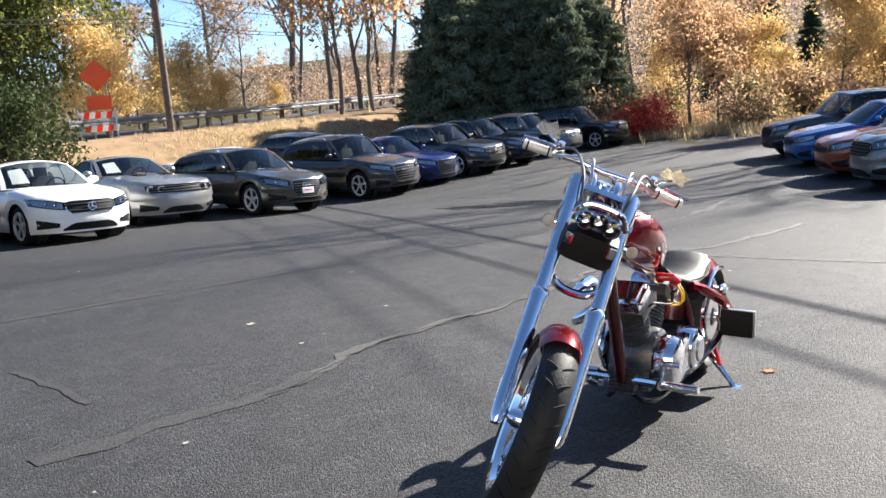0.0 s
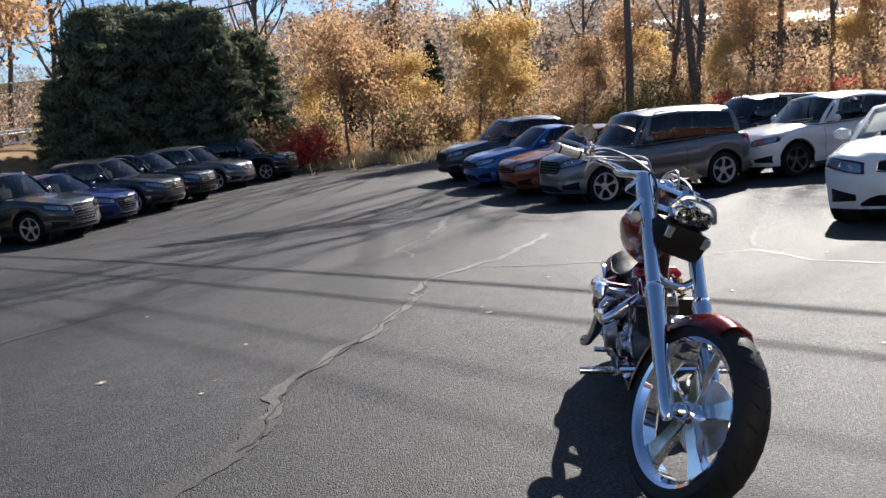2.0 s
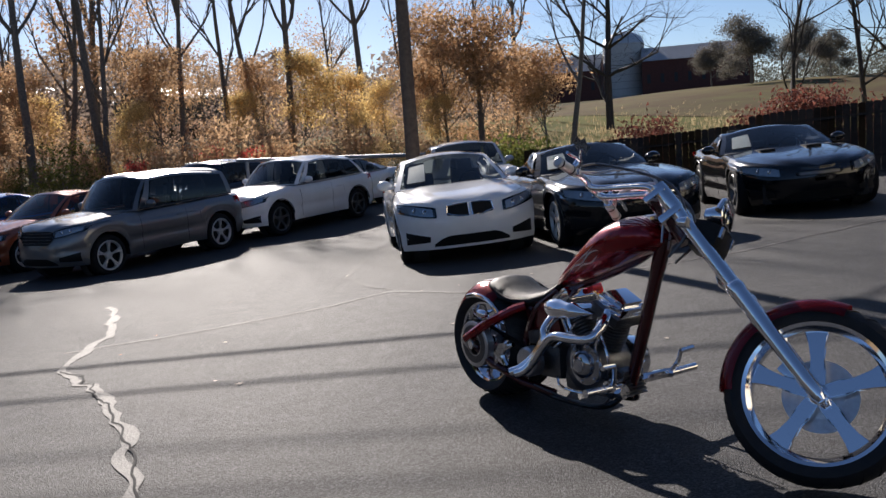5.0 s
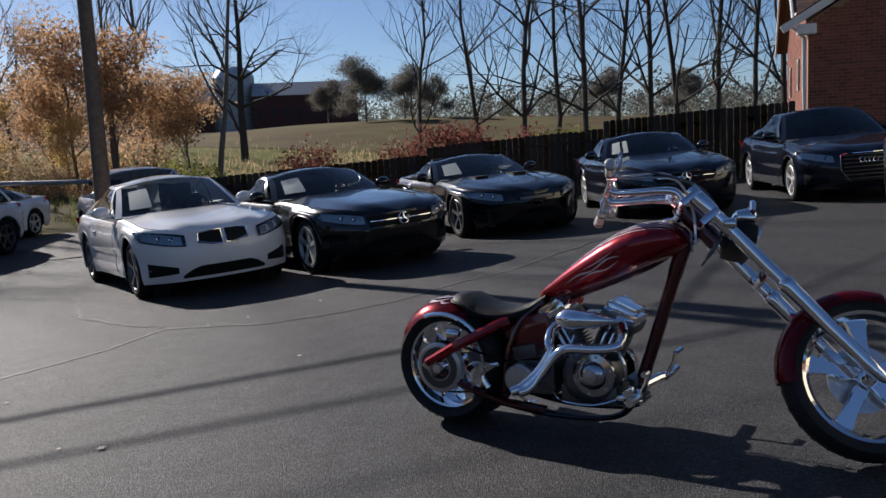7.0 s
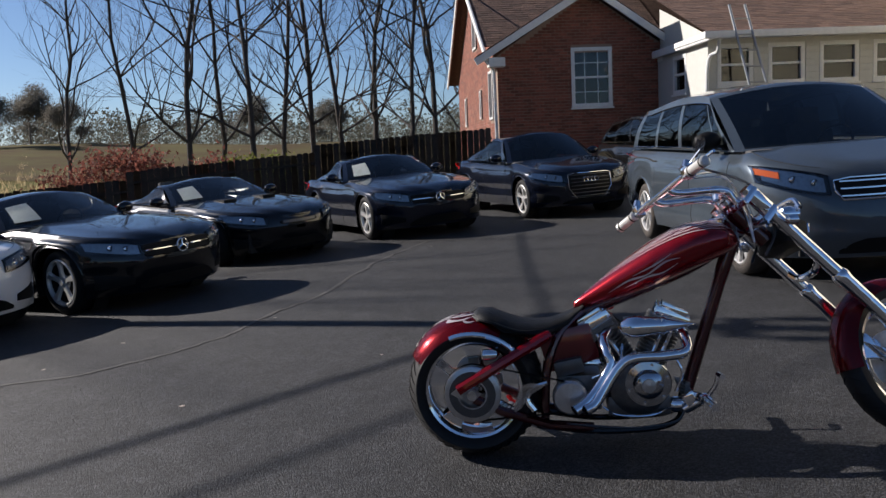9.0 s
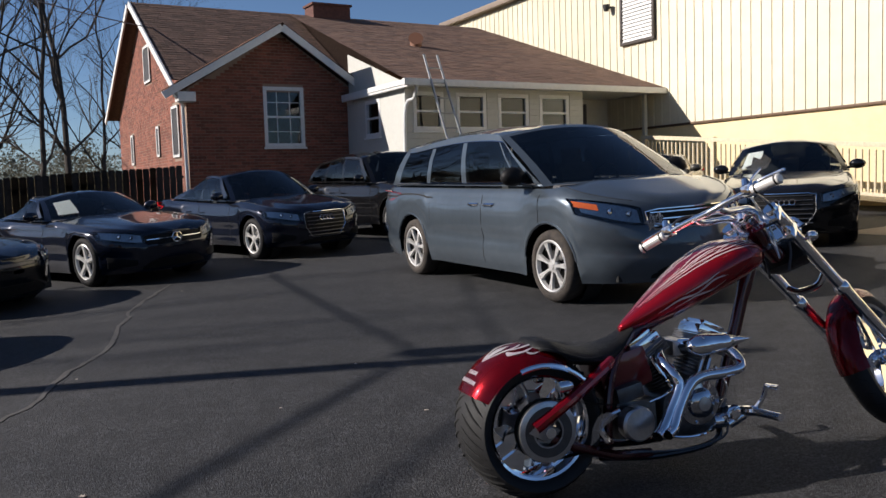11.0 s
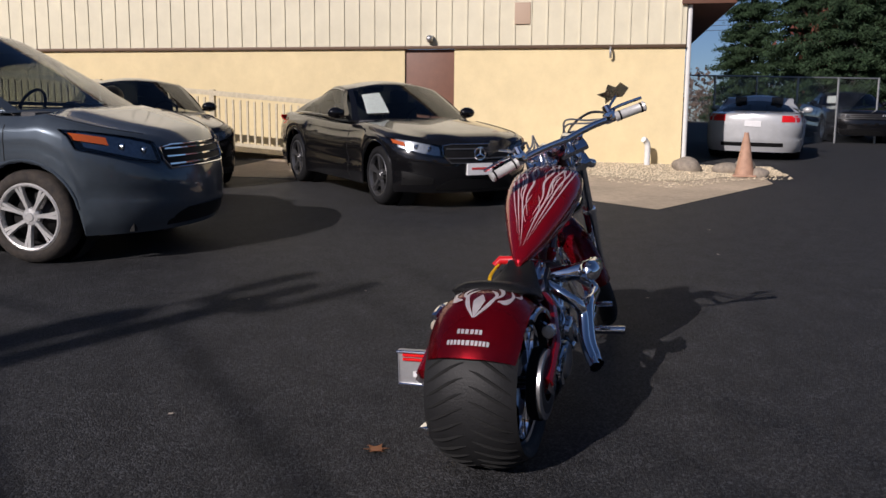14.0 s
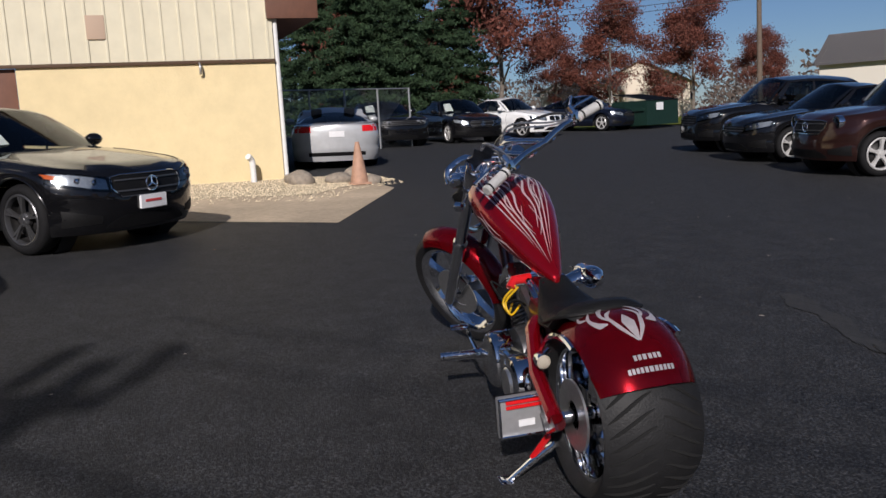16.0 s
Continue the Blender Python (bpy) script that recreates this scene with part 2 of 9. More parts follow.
def wheel_meshes(r, width, spokes, dark):
    """Tyre and rim meshes, shared by wheels of one size and style; the outer face looks to +y."""
    key = (r, width, spokes, dark)
    if key in RIMS:
        return RIMS[key]
    h, ri = width / 2, r * 0.71
    bm = bmesh.new()
    prof = [(ri, -h * 0.8), (ri + 0.02, -h), (r - 0.05, -h), (r - 0.012, -h * 0.82), (r, -h * 0.5), (r, h * 0.5), (r - 0.012, h * 0.82), (r - 0.05, h), (ri + 0.02, h), (ri, h * 0.8), (ri - 0.01, 0), (ri, -h * 0.8)]
    lathe(bm, prof, 36)
    tyre = mesh_of(bm, "tyre")
    tyre.materials.append(M_TYRED if spokes == 7 else M_TYRE)
    bm = bmesh.new()
    lathe(bm, [(ri + 0.008, h * 0.88), (ri - 0.004, h * 0.97), (ri - 0.016, h * 0.93), (ri - 0.024, h * 0.72), (ri - 0.030, h * 0.5)], 40)
    lathe(bm, [(0.0, h * 0.84), (0.028, h * 0.84), (0.034, h * 0.78), (0.060, h * 0.74), (0.072, h * 0.60), (0.074, h * 0.3)], 20)
    twin = spokes > 5
    n_sp = spokes // 2 if spokes == 10 else spokes
    for k in range(n_sp):
        a = 2 * math.pi * k / n_sp + 0.35
        for fan in ((-1, 1) if twin else (0,)):
            rows = ((0.055, 0.016, 0.74), (ri * 0.5, 0.013, 0.80), (ri - 0.012, 0.017, 0.90)) if twin else ((0.055, 0.036, 0.76), (ri * 0.5, 0.026, 0.82), (ri - 0.012, 0.044, 0.91))
            vs = []
            for rr, ww, oo in rows:
                mid_a = a + fan * (0.9 / n_sp) * (rr / ri) ** 1.2 * 0.62
                c = Vector((rr * math.cos(mid_a), 0, rr * math.sin(mid_a)))
                e = Vector((-math.sin(mid_a), 0, math.cos(mid_a)))
                for q, dep in ((-1.0, -0.030), (-0.72, 0.0), (0.72, 0.0), (1.0, -0.030)):
                    p = c + e * ww * q
                    vs.append(bm.verts.new((p.x, h * oo + dep, p.z)))
            for q in (0, 4):
                for j in range(3):
                    bm.faces.new((vs[q + j], vs[q + j + 1], vs[q + j + 5], vs[q + j + 4]))
    for k in range(5):
        a = 2 * math.pi * k / 5
        tube(bm, [(0.048 * math.cos(a), h * 0.74, 0.048 * math.sin(a)), (0.048 * math.cos(a), h * 0.80, 0.048 * math.sin(a))], 0.008, 6)
    rim = mesh_of(bm, "rim", False)
    rim.materials.append(M_RIMD if dark else M_RIM)
    bm = bmesh.new()
    lathe(bm, [(0.0, -h * 0.1), (ri * 0.75, -h * 0.1), (ri * 0.75, h * 0.12), (0.0, h * 0.12)], 24)
    lathe(bm, [(ri - 0.031, h * 0.6), (ri - 0.034, -h * 0.5), (ri * 0.75, -h * 0.55)], 28)
    disc = mesh_of(bm, "brake_disc")
    disc.materials.append(M_BARREL)
    RIMS[key] = tyre, rim, disc
    return RIMS[key]


KINDS = {
    # length, width, height, belt, hood(front), cowl x, roof front x, roof rear x, rear base x, deck z, wheelbase, front overhang, sill, wheel r
    "sedan": dict(L=4.75, W=1.84, H=1.45, belt=0.95, hood=0.80, cowl=1.00, rf=0.22, rr=-0.95, rb=-1.82, deck=1.02, wb=2.84, fo=0.83, sill=0.20, r=0.335),
    "coupe": dict(L=4.60, W=1.80, H=1.41, belt=0.94, hood=0.80, cowl=0.80, rf=0.02, rr=-1.02, rb=-1.86, deck=1.00, wb=2.75, fo=0.80, sill=0.19, r=0.34),
    "muscle": dict(L=5.0, W=1.93, H=1.45, belt=1.02, hood=0.90, cowl=0.80, rf=0.08, rr=-0.85, rb=-1.75, deck=1.08, wb=2.95, fo=0.93, sill=0.22, r=0.37),
    "roadster": dict(L=4.58, W=1.87, H=1.31, belt=0.92, hood=0.77, cowl=0.46, rf=-0.22, rr=-0.95, rb=-1.60, deck=0.98, wb=2.58, fo=0.88, sill=0.17, r=0.345),
    "sport": dict(L=4.5, W=1.90, H=1.24, belt=0.87, hood=0.71, cowl=0.46, rf=-0.30, rr=-0.85, rb=-1.95, deck=0.98, wb=2.71, fo=0.90, sill=0.15, r=0.35),
    "wagon": dict(L=4.75, W=1.86, H=1.50, belt=0.98, hood=0.82, cowl=1.02, rf=0.28, rr=-1.62, rb=-2.15, deck=1.02, wb=2.81, fo=0.88, sill=0.24, r=0.35),
    "suv": dict(L=4.65, W=1.90, H=1.65, belt=1.07, hood=0.92, cowl=0.98, rf=0.30, rr=-1.45, rb=-2.05, deck=1.12, wb=2.80, fo=0.88, sill=0.28, r=0.37),
    "boxsuv": dict(L=4.55, W=1.86, H=1.72, belt=1.08, hood=1.00, cowl=0.92, rf=0.34, rr=-1.80, rb=-2.08, deck=1.12, wb=2.76, fo=0.85, sill=0.28, r=0.37),
    "mini": dict(L=4.11, W=1.79, H=1.56, belt=1.03, hood=0.92, cowl=0.90, rf=0.40, rr=-1.45, rb=-1.80, deck=1.06, wb=2.60, fo=0.76, sill=0.24, r=0.34),
    "van": dict(L=5.15, W=2.01, H=1.74, belt=1.12, hood=0.94, cowl=1.66, rf=0.52, rr=-1.92, rb=-2.42, deck=1.13, wb=3.00, fo=0.96, sill=0.22, r=0.35),
}


def car(kind, body, x, y, heading, label, name="car", group="cars for sale", grille="auto", rims=(10, False), sticker=True, plate=None,
        rails=False, seats=M_CABIN, glass=M_GLASS, z=None, rear_priv=None, soft_top=None, tail=M_REDL, scoop=False, amber=False, trim=None):
    """A car with its front to local +x: lofted body, cabin frame, panes, wheels, lamps and trim."""
    k = KINDS[kind]
    L, W, H = k["L"], k["W"] / 2, k["H"]
    xf = k["wb"] / 2 + k["fo"]
    xr = xf - L
    fx, rx, r, sill, belt, hood, deck = k["wb"] / 2, -k["wb"] / 2, k["r"], k["sill"], k["belt"], k["hood"], k["deck"]
    h = radians(heading)
    if z is None:
        hx, hy = math.cos(h), math.sin(h)
        zf, zr = ground_z(x + hx * fx, y + hy * fx), ground_z(x + hx * rx, y + hy * rx)
        zl, zt_ = ground_z(x - hy * 0.75, y + hx * 0.75), ground_z(x + hy * 0.75, y - hx * 0.75)
        m = pose(x, y, (zf + zr) / 2 + 0.022, 0, 0, heading) @ pose(0, 0, 0, math.degrees(math.atan2(zl - zt_, 1.5)), -math.degrees(math.atan2(zf - zr, k["wb"])), 0)
    else:
        m = pose(x, y, z, 0, 0, heading)
    if rear_priv is None and kind in ("suv", "boxsuv", "wagon"):
        rear_priv = M_PRIV
    top = thing(name, m, label, "car" if kind != "van" else "minivan", group)
    arch = r * 1.17
    nose_D, nose_n = {"sport": (0.95, 2.2), "van": (0.78, 2.25), "roadster": (0.72, 2.3), "mini": (0.60, 2.3)}.get(kind, (0.60, 2.35))
    tail_D, tail_n = 0.55, 2.8

    def plan(px):
        """Half width at a station."""
        w = W
        d = xf - px
        if d < nose_D:
            w = W * max(0.0, 1 - (1 - d / nose_D) ** nose_n) ** (1 / nose_n)
        d = px - xr
        if d < tail_D:
            w = min(w, W * max(0.0, 1 - (1 - d / tail_D) ** tail_n) ** (1 / tail_n))
        return max(w, 0.0005)

    def top_z(px):
        if px > k["cowl"] - 0.05:
            t = (xf - px) / (xf - k["cowl"] + 0.05)
            edge = 0.075 * (1 - min(1, t * 6.0)) ** 2.2
            return hood - edge + (belt + 0.02 - hood) * (t ** 0.85 if kind == "van" else 1 - (1 - t) ** 1.25)
        if px < k["rb"] + 0.05:
            t = min(1, (px - xr) / max(0.05, k["rb"] + 0.05 - xr))
            return deck - 0.04 * (1 - t) ** 2
        return belt + (deck - belt) * max(0, (0 - px) / 2.2)

    def low_z(px):
        z0 = sill
        for a in (fx, rx):
            d = abs(px - a)
            if d < arch:
                z0 = max(z0, r + math.sqrt(arch * arch - d * d))
        return z0

    def lean(px, zz):
        """Nose and tail draw back towards the top and the sill."""
        e = 0.0
        if px > fx + 0.2:
            q = (px - fx - 0.2) / (xf - fx - 0.2)
            e -= q * ((0.13 if kind == "sport" else 0.085) * max(0, (zz - 0.48) / 0.4) ** 1.6 + 0.07 * max(0, (0.40 - zz) / 0.25))
        if px < rx - 0.2:
            q = (rx - 0.2 - px) / (rx - 0.2 - xr)
            e += q * (0.05 * max(0, (zz - 0.75) / 0.3) ** 2 + 0.08 * max(0, (0.42 - zz) / 0.25))
        return e

    def skin(px, v):
        """A point of the left flank and top: v 0 at the sill, 1 at the centre line."""
        w, zt, zb = plan(px), top_z(px), low_z(px)
        for c in (fx, rx):
            w += 0.010 * sstep(arch + 0.16, arch - 0.02, abs(px - c)) * min(1, w / 0.5)
        calm = 1 - 0.85 * max(sstep(arch + 0.10, arch - 0.04, abs(px - c)) for c in (fx, rx))
        zs = zt - 0.085
        zb = min(zb, zs - 0.06)
        heights = (sill, sill + 0.05, sill + 0.15, sill + 0.19, sill + 0.34, zs - 0.13, zs - 0.10, zs)
        zz_ = [max(hh, zb + (zs - zb) * i / 7) for i, hh in enumerate(heights)]
        hood_lift = 0.014 * sstep(k["cowl"] - 0.4, k["cowl"], px)
        ys = [w - o for o in (0.07 * calm, 0.022 * calm, 0.012 * calm, 0.030 * calm, 0.0, 0.006, 0.012 + 0.012 * calm, 0.045)] + [w - 0.095, w * 0.70, w * 0.52, 0.0]
        zz_ += [zs + 0.052, zt - 0.020, zt + hood_lift - 0.004, zt + hood_lift * 0.6]
        j = min(int(v * 11 + 1e-9), 10)
        t = v * 11 - j
        yy, zz = max(0.0, ys[j] + (ys[j + 1] - ys[j]) * t), zz_[j] + (zz_[j + 1] - zz_[j]) * t
        return Vector((px + lean(px, zz), yy, zz))

    xs = sorted(set([round(q, 3) for q in
        [xr, xr + 0.012, xr + 0.04, xr + 0.10, xr + 0.2, xr + 0.36, xr + 0.55] + [rx + arch * math.cos(math.pi * i / 10) for i in range(11)] +
        [rx + arch + 0.03, rx - arch - 0.03, fx - arch - 0.03, fx + arch + 0.03] + frange(rx + arch + 0.2, fx - arch - 0.2, 6) +
        [fx + arch * math.cos(math.pi * i / 10) for i in range(11)] + [xf - 0.62, xf - 0.46, xf - 0.36, xf - 0.28, xf - 0.21, xf - 0.15, xf - 0.10, xf - 0.065, xf - 0.038, xf - 0.018, xf - 0.006, xf] if xr <= q <= xf]))
    vs = [i / 22 for i in range(23)]
    bm = bmesh.new()
    grid(bm, lambda a, b: skin(a, b), xs, vs)
    bmesh.ops.mirror(bm, geom=bm.verts[:] + bm.edges[:] + bm.faces[:], axis='Y', merge_dist=0.002)
    bmesh.ops.remove_doubles(bm, verts=bm.verts, dist=0.002)
    bmesh.ops.recalc_face_normals(bm, faces=bm.faces)
    shell = BVHTree.FromBMesh(bm)
    part("body", bm, body, top, angle=42)
    # floor and wheel housings
    bm = bmesh.new()
    box(bm, ((xf + xr) / 2, 0, sill + 0.16), (L - 0.5, 2 * W - 0.52, 0.30), bevel=0.03)
    box(bm, ((fx + rx) / 2, 0, sill + 0.10), (k["wb"] - 2 * arch - 0.06, 2 * W - 0.13, 0.16), bevel=0.02)
    part("underbody", bm, M_UNDER, top)
    for s in (-1, 1):
        for a in (fx, rx):
            bm = bmesh.new()
            lathe(bm, [(arch - 0.004, s * (W - 0.17)), (arch - 0.01, s * (W - 0.36)), (0.01, s * (W - 0.37))], 24, centre=(a, 0, r))
            part("wheel_housing", bm, M_UNDER, top)

    # cabin frame
    wb_, wr = W - 0.075, W - (0.26 if kind not in ("suv", "boxsuv", "van", "wagon") else 0.20)
    zr_ = H - 0.105
    A0, A1 = Vector((k["cowl"] - 0.30, wb_, belt - 0.01)), Vector((k["rf"] - 0.10, wr, zr_))
    C0, C1 = Vector((k["rb"] + 0.22, wb_ - 0.02, belt + (deck - belt) * 0.6)), Vector((k["rr"] + 0.02, wr - 0.02, zr_ - 0.03))
    drop = 0.05 if kind == "coupe" else 0.10 if kind in ("coupe", "sport", "muscle", "sedan", "roadster") else 0.02

    upright = {"van": 0.95, "wagon": 0.4, "suv": 0.4, "boxsuv": 0.5}.get(kind, 0.15)

    def side(s, t):
        base = A0.lerp(C0, s)
        roof = A1.lerp(C1, s - upright * s * (1 - s) ** 2)
        roof.z += 0.055 * math.sin(math.pi * min(1, s * 1.15)) - drop * max(0, s - 0.55) / 0.45
        p = base.lerp(roof, t)
        p.y += 0.035 * math.sin(math.pi * t)
        return p

    def screen(front):
        e0, e1 = (A0, A1) if front else (C0, side(1, 1))
        c0 = k["cowl"] if front else k["rb"]
        c1 = k["rf"] if front else k["rr"]
        zc = top_z(k["cowl"]) - 0.01 if front else deck - 0.01

        def f(u, t):
            q = 2 * u - 1
            p = e0.lerp(e1, t)
            bow = 1 - q * q
            mid = Vector((c0, 0, zc)).lerp(Vector((c1, 0, H - 0.015 - (0 if front else drop))), t)
            bulge = 0.03 * math.sin(math.pi * t) * (1 if front else -1)
            return Vector((p.x + (mid.x - p.x) * bow + bulge, p.y * q, p.z + (mid.z - p.z) * bow))
        return f

    frame_bm = bmesh.new()
    us = [0, 0.045] + frange(0.12, 0.88, 6) + [0.955, 1]
    ts = [0, 0.035, 0.2, 0.4, 0.6, 0.8, 0.955, 1]
    inner = lambda i, j: 1 <= i < len(us) - 2 and 1 <= j < len(ts) - 2
    for front, nm in ((True, "windscreen"), (False, "rear_window")):
        grid(frame_bm, screen(front), us, ts, lambda i, j: not inner(i, j))
        bm = bmesh.new()
        grid(bm, screen(front), us, ts, inner)
        part(nm, bm, glass if front else (rear_priv or glass), top)
    ws, rs_ = screen(True), screen(False)
    grid(frame_bm, lambda u, t: ws(u, 1).lerp(rs_(u, 1), t) + Vector((0, 0, 0.055 * math.sin(math.pi * t) * 1.0)) if 0 < u < 1 else
         (side(t, 1) if u == 1 else Vector((side(t, 1).x, -side(t, 1).y, side(t, 1).z))), frange(0, 1, 8), frange(0, 1, 8))
    if kind in ("coupe", "muscle", "sport", "roadster"):
        cuts = [(0.09, 0.59), (0.615, 0.86)] if kind in ("coupe", "muscle") else [(0.10, 0.74)]
    elif kind == "sedan":
        cuts = [(0.08, 0.465), (0.49, 0.83)]
    elif kind == "van":
        cuts = [(0.03, 0.105), (0.118, 0.43), (0.462, 0.69), (0.718, 0.945)]
    else:
        cuts = [(0.08, 0.405), (0.43, 0.70), (0.725, 0.95)]
    ss = sorted(set([0, 1] + [c for cc in cuts for c in cc]))
    fine = []
    for a, b in zip(ss, ss[1:]):
        n = max(1, round((b - a) / 0.09))
        fine += frange(a, b, n)[:-1]
    fine.append(1)
    hs = [0, 0.045, 0.3, 0.55, 0.75, 0.86 if kind == "van" else 0.91, 1]
    cut_of = lambda s: next((n for n, (a, b) in enumerate(cuts) if a - 1e-6 <= s < b - 1e-6), None)
    for sgn in (1, -1):
        f = (lambda s, t: side(s, t)) if sgn > 0 else (lambda s, t: Vector((side(s, t).x, -side(s, t).y, side(s, t).z)))
        dark = lambda i: kind != "van" and cuts[0][0] - 1e-6 <= fine[i] < cuts[-1][1] - 1e-6
        band = lambda j: 1 <= j < len(hs) - 2
        grid(frame_bm, f, fine, hs, lambda i, j: not (band(j) and (cut_of(fine[i]) is not None or dark(i))))
        for (a0, a1), (b0, b1) in zip(cuts, cuts[1:] if kind != "van" else []):
            bm = bmesh.new()
            grid(bm, f, fine, hs, lambda i, j: band(j) and a1 - 1e-6 <= fine[i] < b0 - 1e-6)
            part("door_pillar", bm, M_GLOSSB, top)
        bm = bmesh.new()
        tube(bm, [f(q, 0.045) + Vector((0, 0.006 * sgn, 0)) for q in frange(0.02, 0.97, 14)], 0.009, 5)
        part("belt_trim", bm, trim or M_GLOSSB, top)
        bm = bmesh.new()
        tube(bm, [f(q, hs[-2]) + Vector((0, 0.005 * sgn, 0)) for q in frange(cuts[0][0], cuts[-1][1], 14)], 0.007, 5)
        part("window_trim", bm, trim or M_GLOSSB, top)
        for n in range(len(cuts)):
            bm = bmesh.new()
            grid(bm, f, fine, hs, lambda i, j: 1 <= j < len(hs) - 2 and cut_of(fine[i]) == n)
            part("side_window", bm, (rear_priv or glass) if n > (1 if kind == "van" else 0) else glass, top)
    bmesh.ops.remove_doubles(frame_bm, verts=frame_bm.verts, dist=0.004)
    part("cabin_frame" if not soft_top else "soft_top", frame_bm, soft_top or body, top, angle=50)

    # cabin inside
    bm = bmesh.new()
    box(bm, (k["cowl"] - 0.38, 0, belt - 0.10), (0.5, 2 * W - 0.3, 0.2), bevel=0.04)
    part("dashboard", bm, M_CABIN, top)
    rows_ = [-0.15] + ([-1.0] if kind not in ("roadster", "sport") else [])
    for row in rows_:
        for s in (-1, 1):
            bm = bmesh.new()
            bx = (k["cowl"] + k["rf"]) / 2 - 0.95 + row + 0.15
            zo = -0.16 if row < -0.5 and kind in ("coupe", "muscle", "sedan") else 0.0
            box(bm, (bx, s * 0.37, belt - 0.12 + zo), (0.14, 0.46, 0.62), Euler((0, radians(-14), 0)).to_matrix(), 0.05)
            box(bm, (bx - 0.10, s * 0.37, belt + 0.26 + zo), (0.09, 0.24, 0.18), Euler((0, radians(-10), 0)).to_matrix(), 0.03)
            part("seat", bm, seats, top)
    bm = bmesh.new()
    c = Vector(((k["cowl"] + k["rf"]) / 2 - 0.45, 0.37, belt - 0.02))
    tube(bm, [c + Vector((0.07 * math.sin(a), 0.18 * math.cos(a), 0.17 * math.sin(a))) for a in frange(0, 2 * math.pi, 20)[:-1]], 0.014, 6, closed=True)
    part("steering_wheel", bm, M_BLACKP, top)

    # wheels
    tyre, rim, disc = wheel_meshes(r, 0.225 if kind != "sport" else 0.27, *rims)
    for a in (fx, rx):
        for s in (1, -1):
            w = part("wheel", tyre, None, top, at=Matrix.Translation((a, s * (W - 0.125), r)) @ (Matrix.Identity(4) if s > 0 else Matrix.Rotation(math.pi, 4, 'Z')))
            part("rim", rim, None, w)
            part("brake_disc", disc, None, w)

    # patches that lie on nose and tail
    def nose(yy, zz, off=0.006):
        hit = shell.ray_cast(Vector((xf + 1, max(-W + 0.02, min(W - 0.02, yy)), zz)), Vector((-1, 0, 0)))
        return hit[0] + Vector((off, math.copysign(off * 0.6, yy) if abs(yy) > 0.5 * W else 0, 0)) if hit[0] else Vector((xf - 0.5, yy, zz))

    def tailp(yy, zz, off=0.006):
        hit = shell.ray_cast(Vector((xr - 1, max(-W + 0.02, min(W - 0.02, yy)), zz)), Vector((1, 0, 0)))
        return hit[0] - Vector((off, 0, 0)) if hit[0] else Vector((xr + 0.4, yy, zz))

    def patch(nm, f, y0, y1, zlo, zhi, material, parent=top, lab="", off=0.008, n=8, shape=None):
        bm = bmesh.new()
        shp = shape or (lambda u: (0.0, 1.0))

        def g(u, v):
            a, b = shp(u)
            return f(y0 + (y1 - y0) * u, zlo + (zhi - zlo) * (a + (b - a) * v), off)
        grid(bm, g, frange(0, 1, n), frange(0, 1, 3))
        r_ = bmesh.ops.extrude_face_region(bm, geom=bm.faces[:])
        dx = -0.03 if f is nose else 0.03
        bmesh.ops.translate(bm, verts=[v for v in r_["geom"] if isinstance(v, bmesh.types.BMVert)], vec=(dx, 0, 0))
        return part(nm, bm, material, parent, lab)

    hz = hood - {"van": 0.10, "sport": 0.085}.get(kind, 0.105)
    if grille == "auto":
        grille = "hex" if kind in ("suv", "boxsuv") else "slim"
    for s in (1, -1):
        if kind == "mini":
            c = nose(s * W * 0.64, hz + 0.0, -0.02)
            bm = bmesh.new()
            lathe(bm, [(0.0, -0.03), (0.07, -0.02), (0.098, 0.02), (0.108, 0.03), (0.112, 0.015), (0.112, -0.06)], 28, 'X', c)
            hl = part("headlight", bm, M_CHROME, top, "round chrome-ringed head lamp")
            bm = bmesh.new()
            lathe(bm, [(0.0, 0.035), (0.06, 0.032), (0.098, 0.022)], 24, 'X', c)
            part("lens", bm, M_LENS, hl)
        elif grille == "slot":
            hl = None
            for q in (0.50, 0.70):
                c = nose(s * W * q, hz - 0.045, 0.012)
                bm = bmesh.new()
                lathe(bm, [(0.0, -0.02), (0.045, -0.012), (0.062, 0.012), (0.068, 0.010), (0.068, -0.04)], 22, 'X', c)
                hl = part("headlight", bm, M_HEAD, top)
                bm = bmesh.new()
                lathe(bm, [(0.0, 0.016), (0.035, 0.014), (0.062, 0.010)], 20, 'X', c)
                part("lens", bm, M_LENS, hl)
        else:
            z0, z1 = hz - (0.115 if kind != "van" else 0.11), hz + (0.105 if kind != "van" else 0.17)
            y0, y1 = s * W * (0.47 if kind != "van" else 0.52), s * W * 0.965
            wing = lambda u: (0.04 + 0.42 * u ** 1.6, 0.60 + 0.38 * u ** 0.8)
            inset = lambda u: (0.12 + 0.40 * u ** 1.6, 0.52 + 0.38 * u ** 0.8)
            hl = patch("headlight", nose, y0, y1, z0, z1, M_GLOSSB, off=0.004, shape=wing, n=12)
            patch("reflector", nose, y0 + (y1 - y0) * 0.08, y0 + (y1 - y0) * 0.92, z0, z1, M_HEAD, hl, off=0.008, shape=inset, n=10)
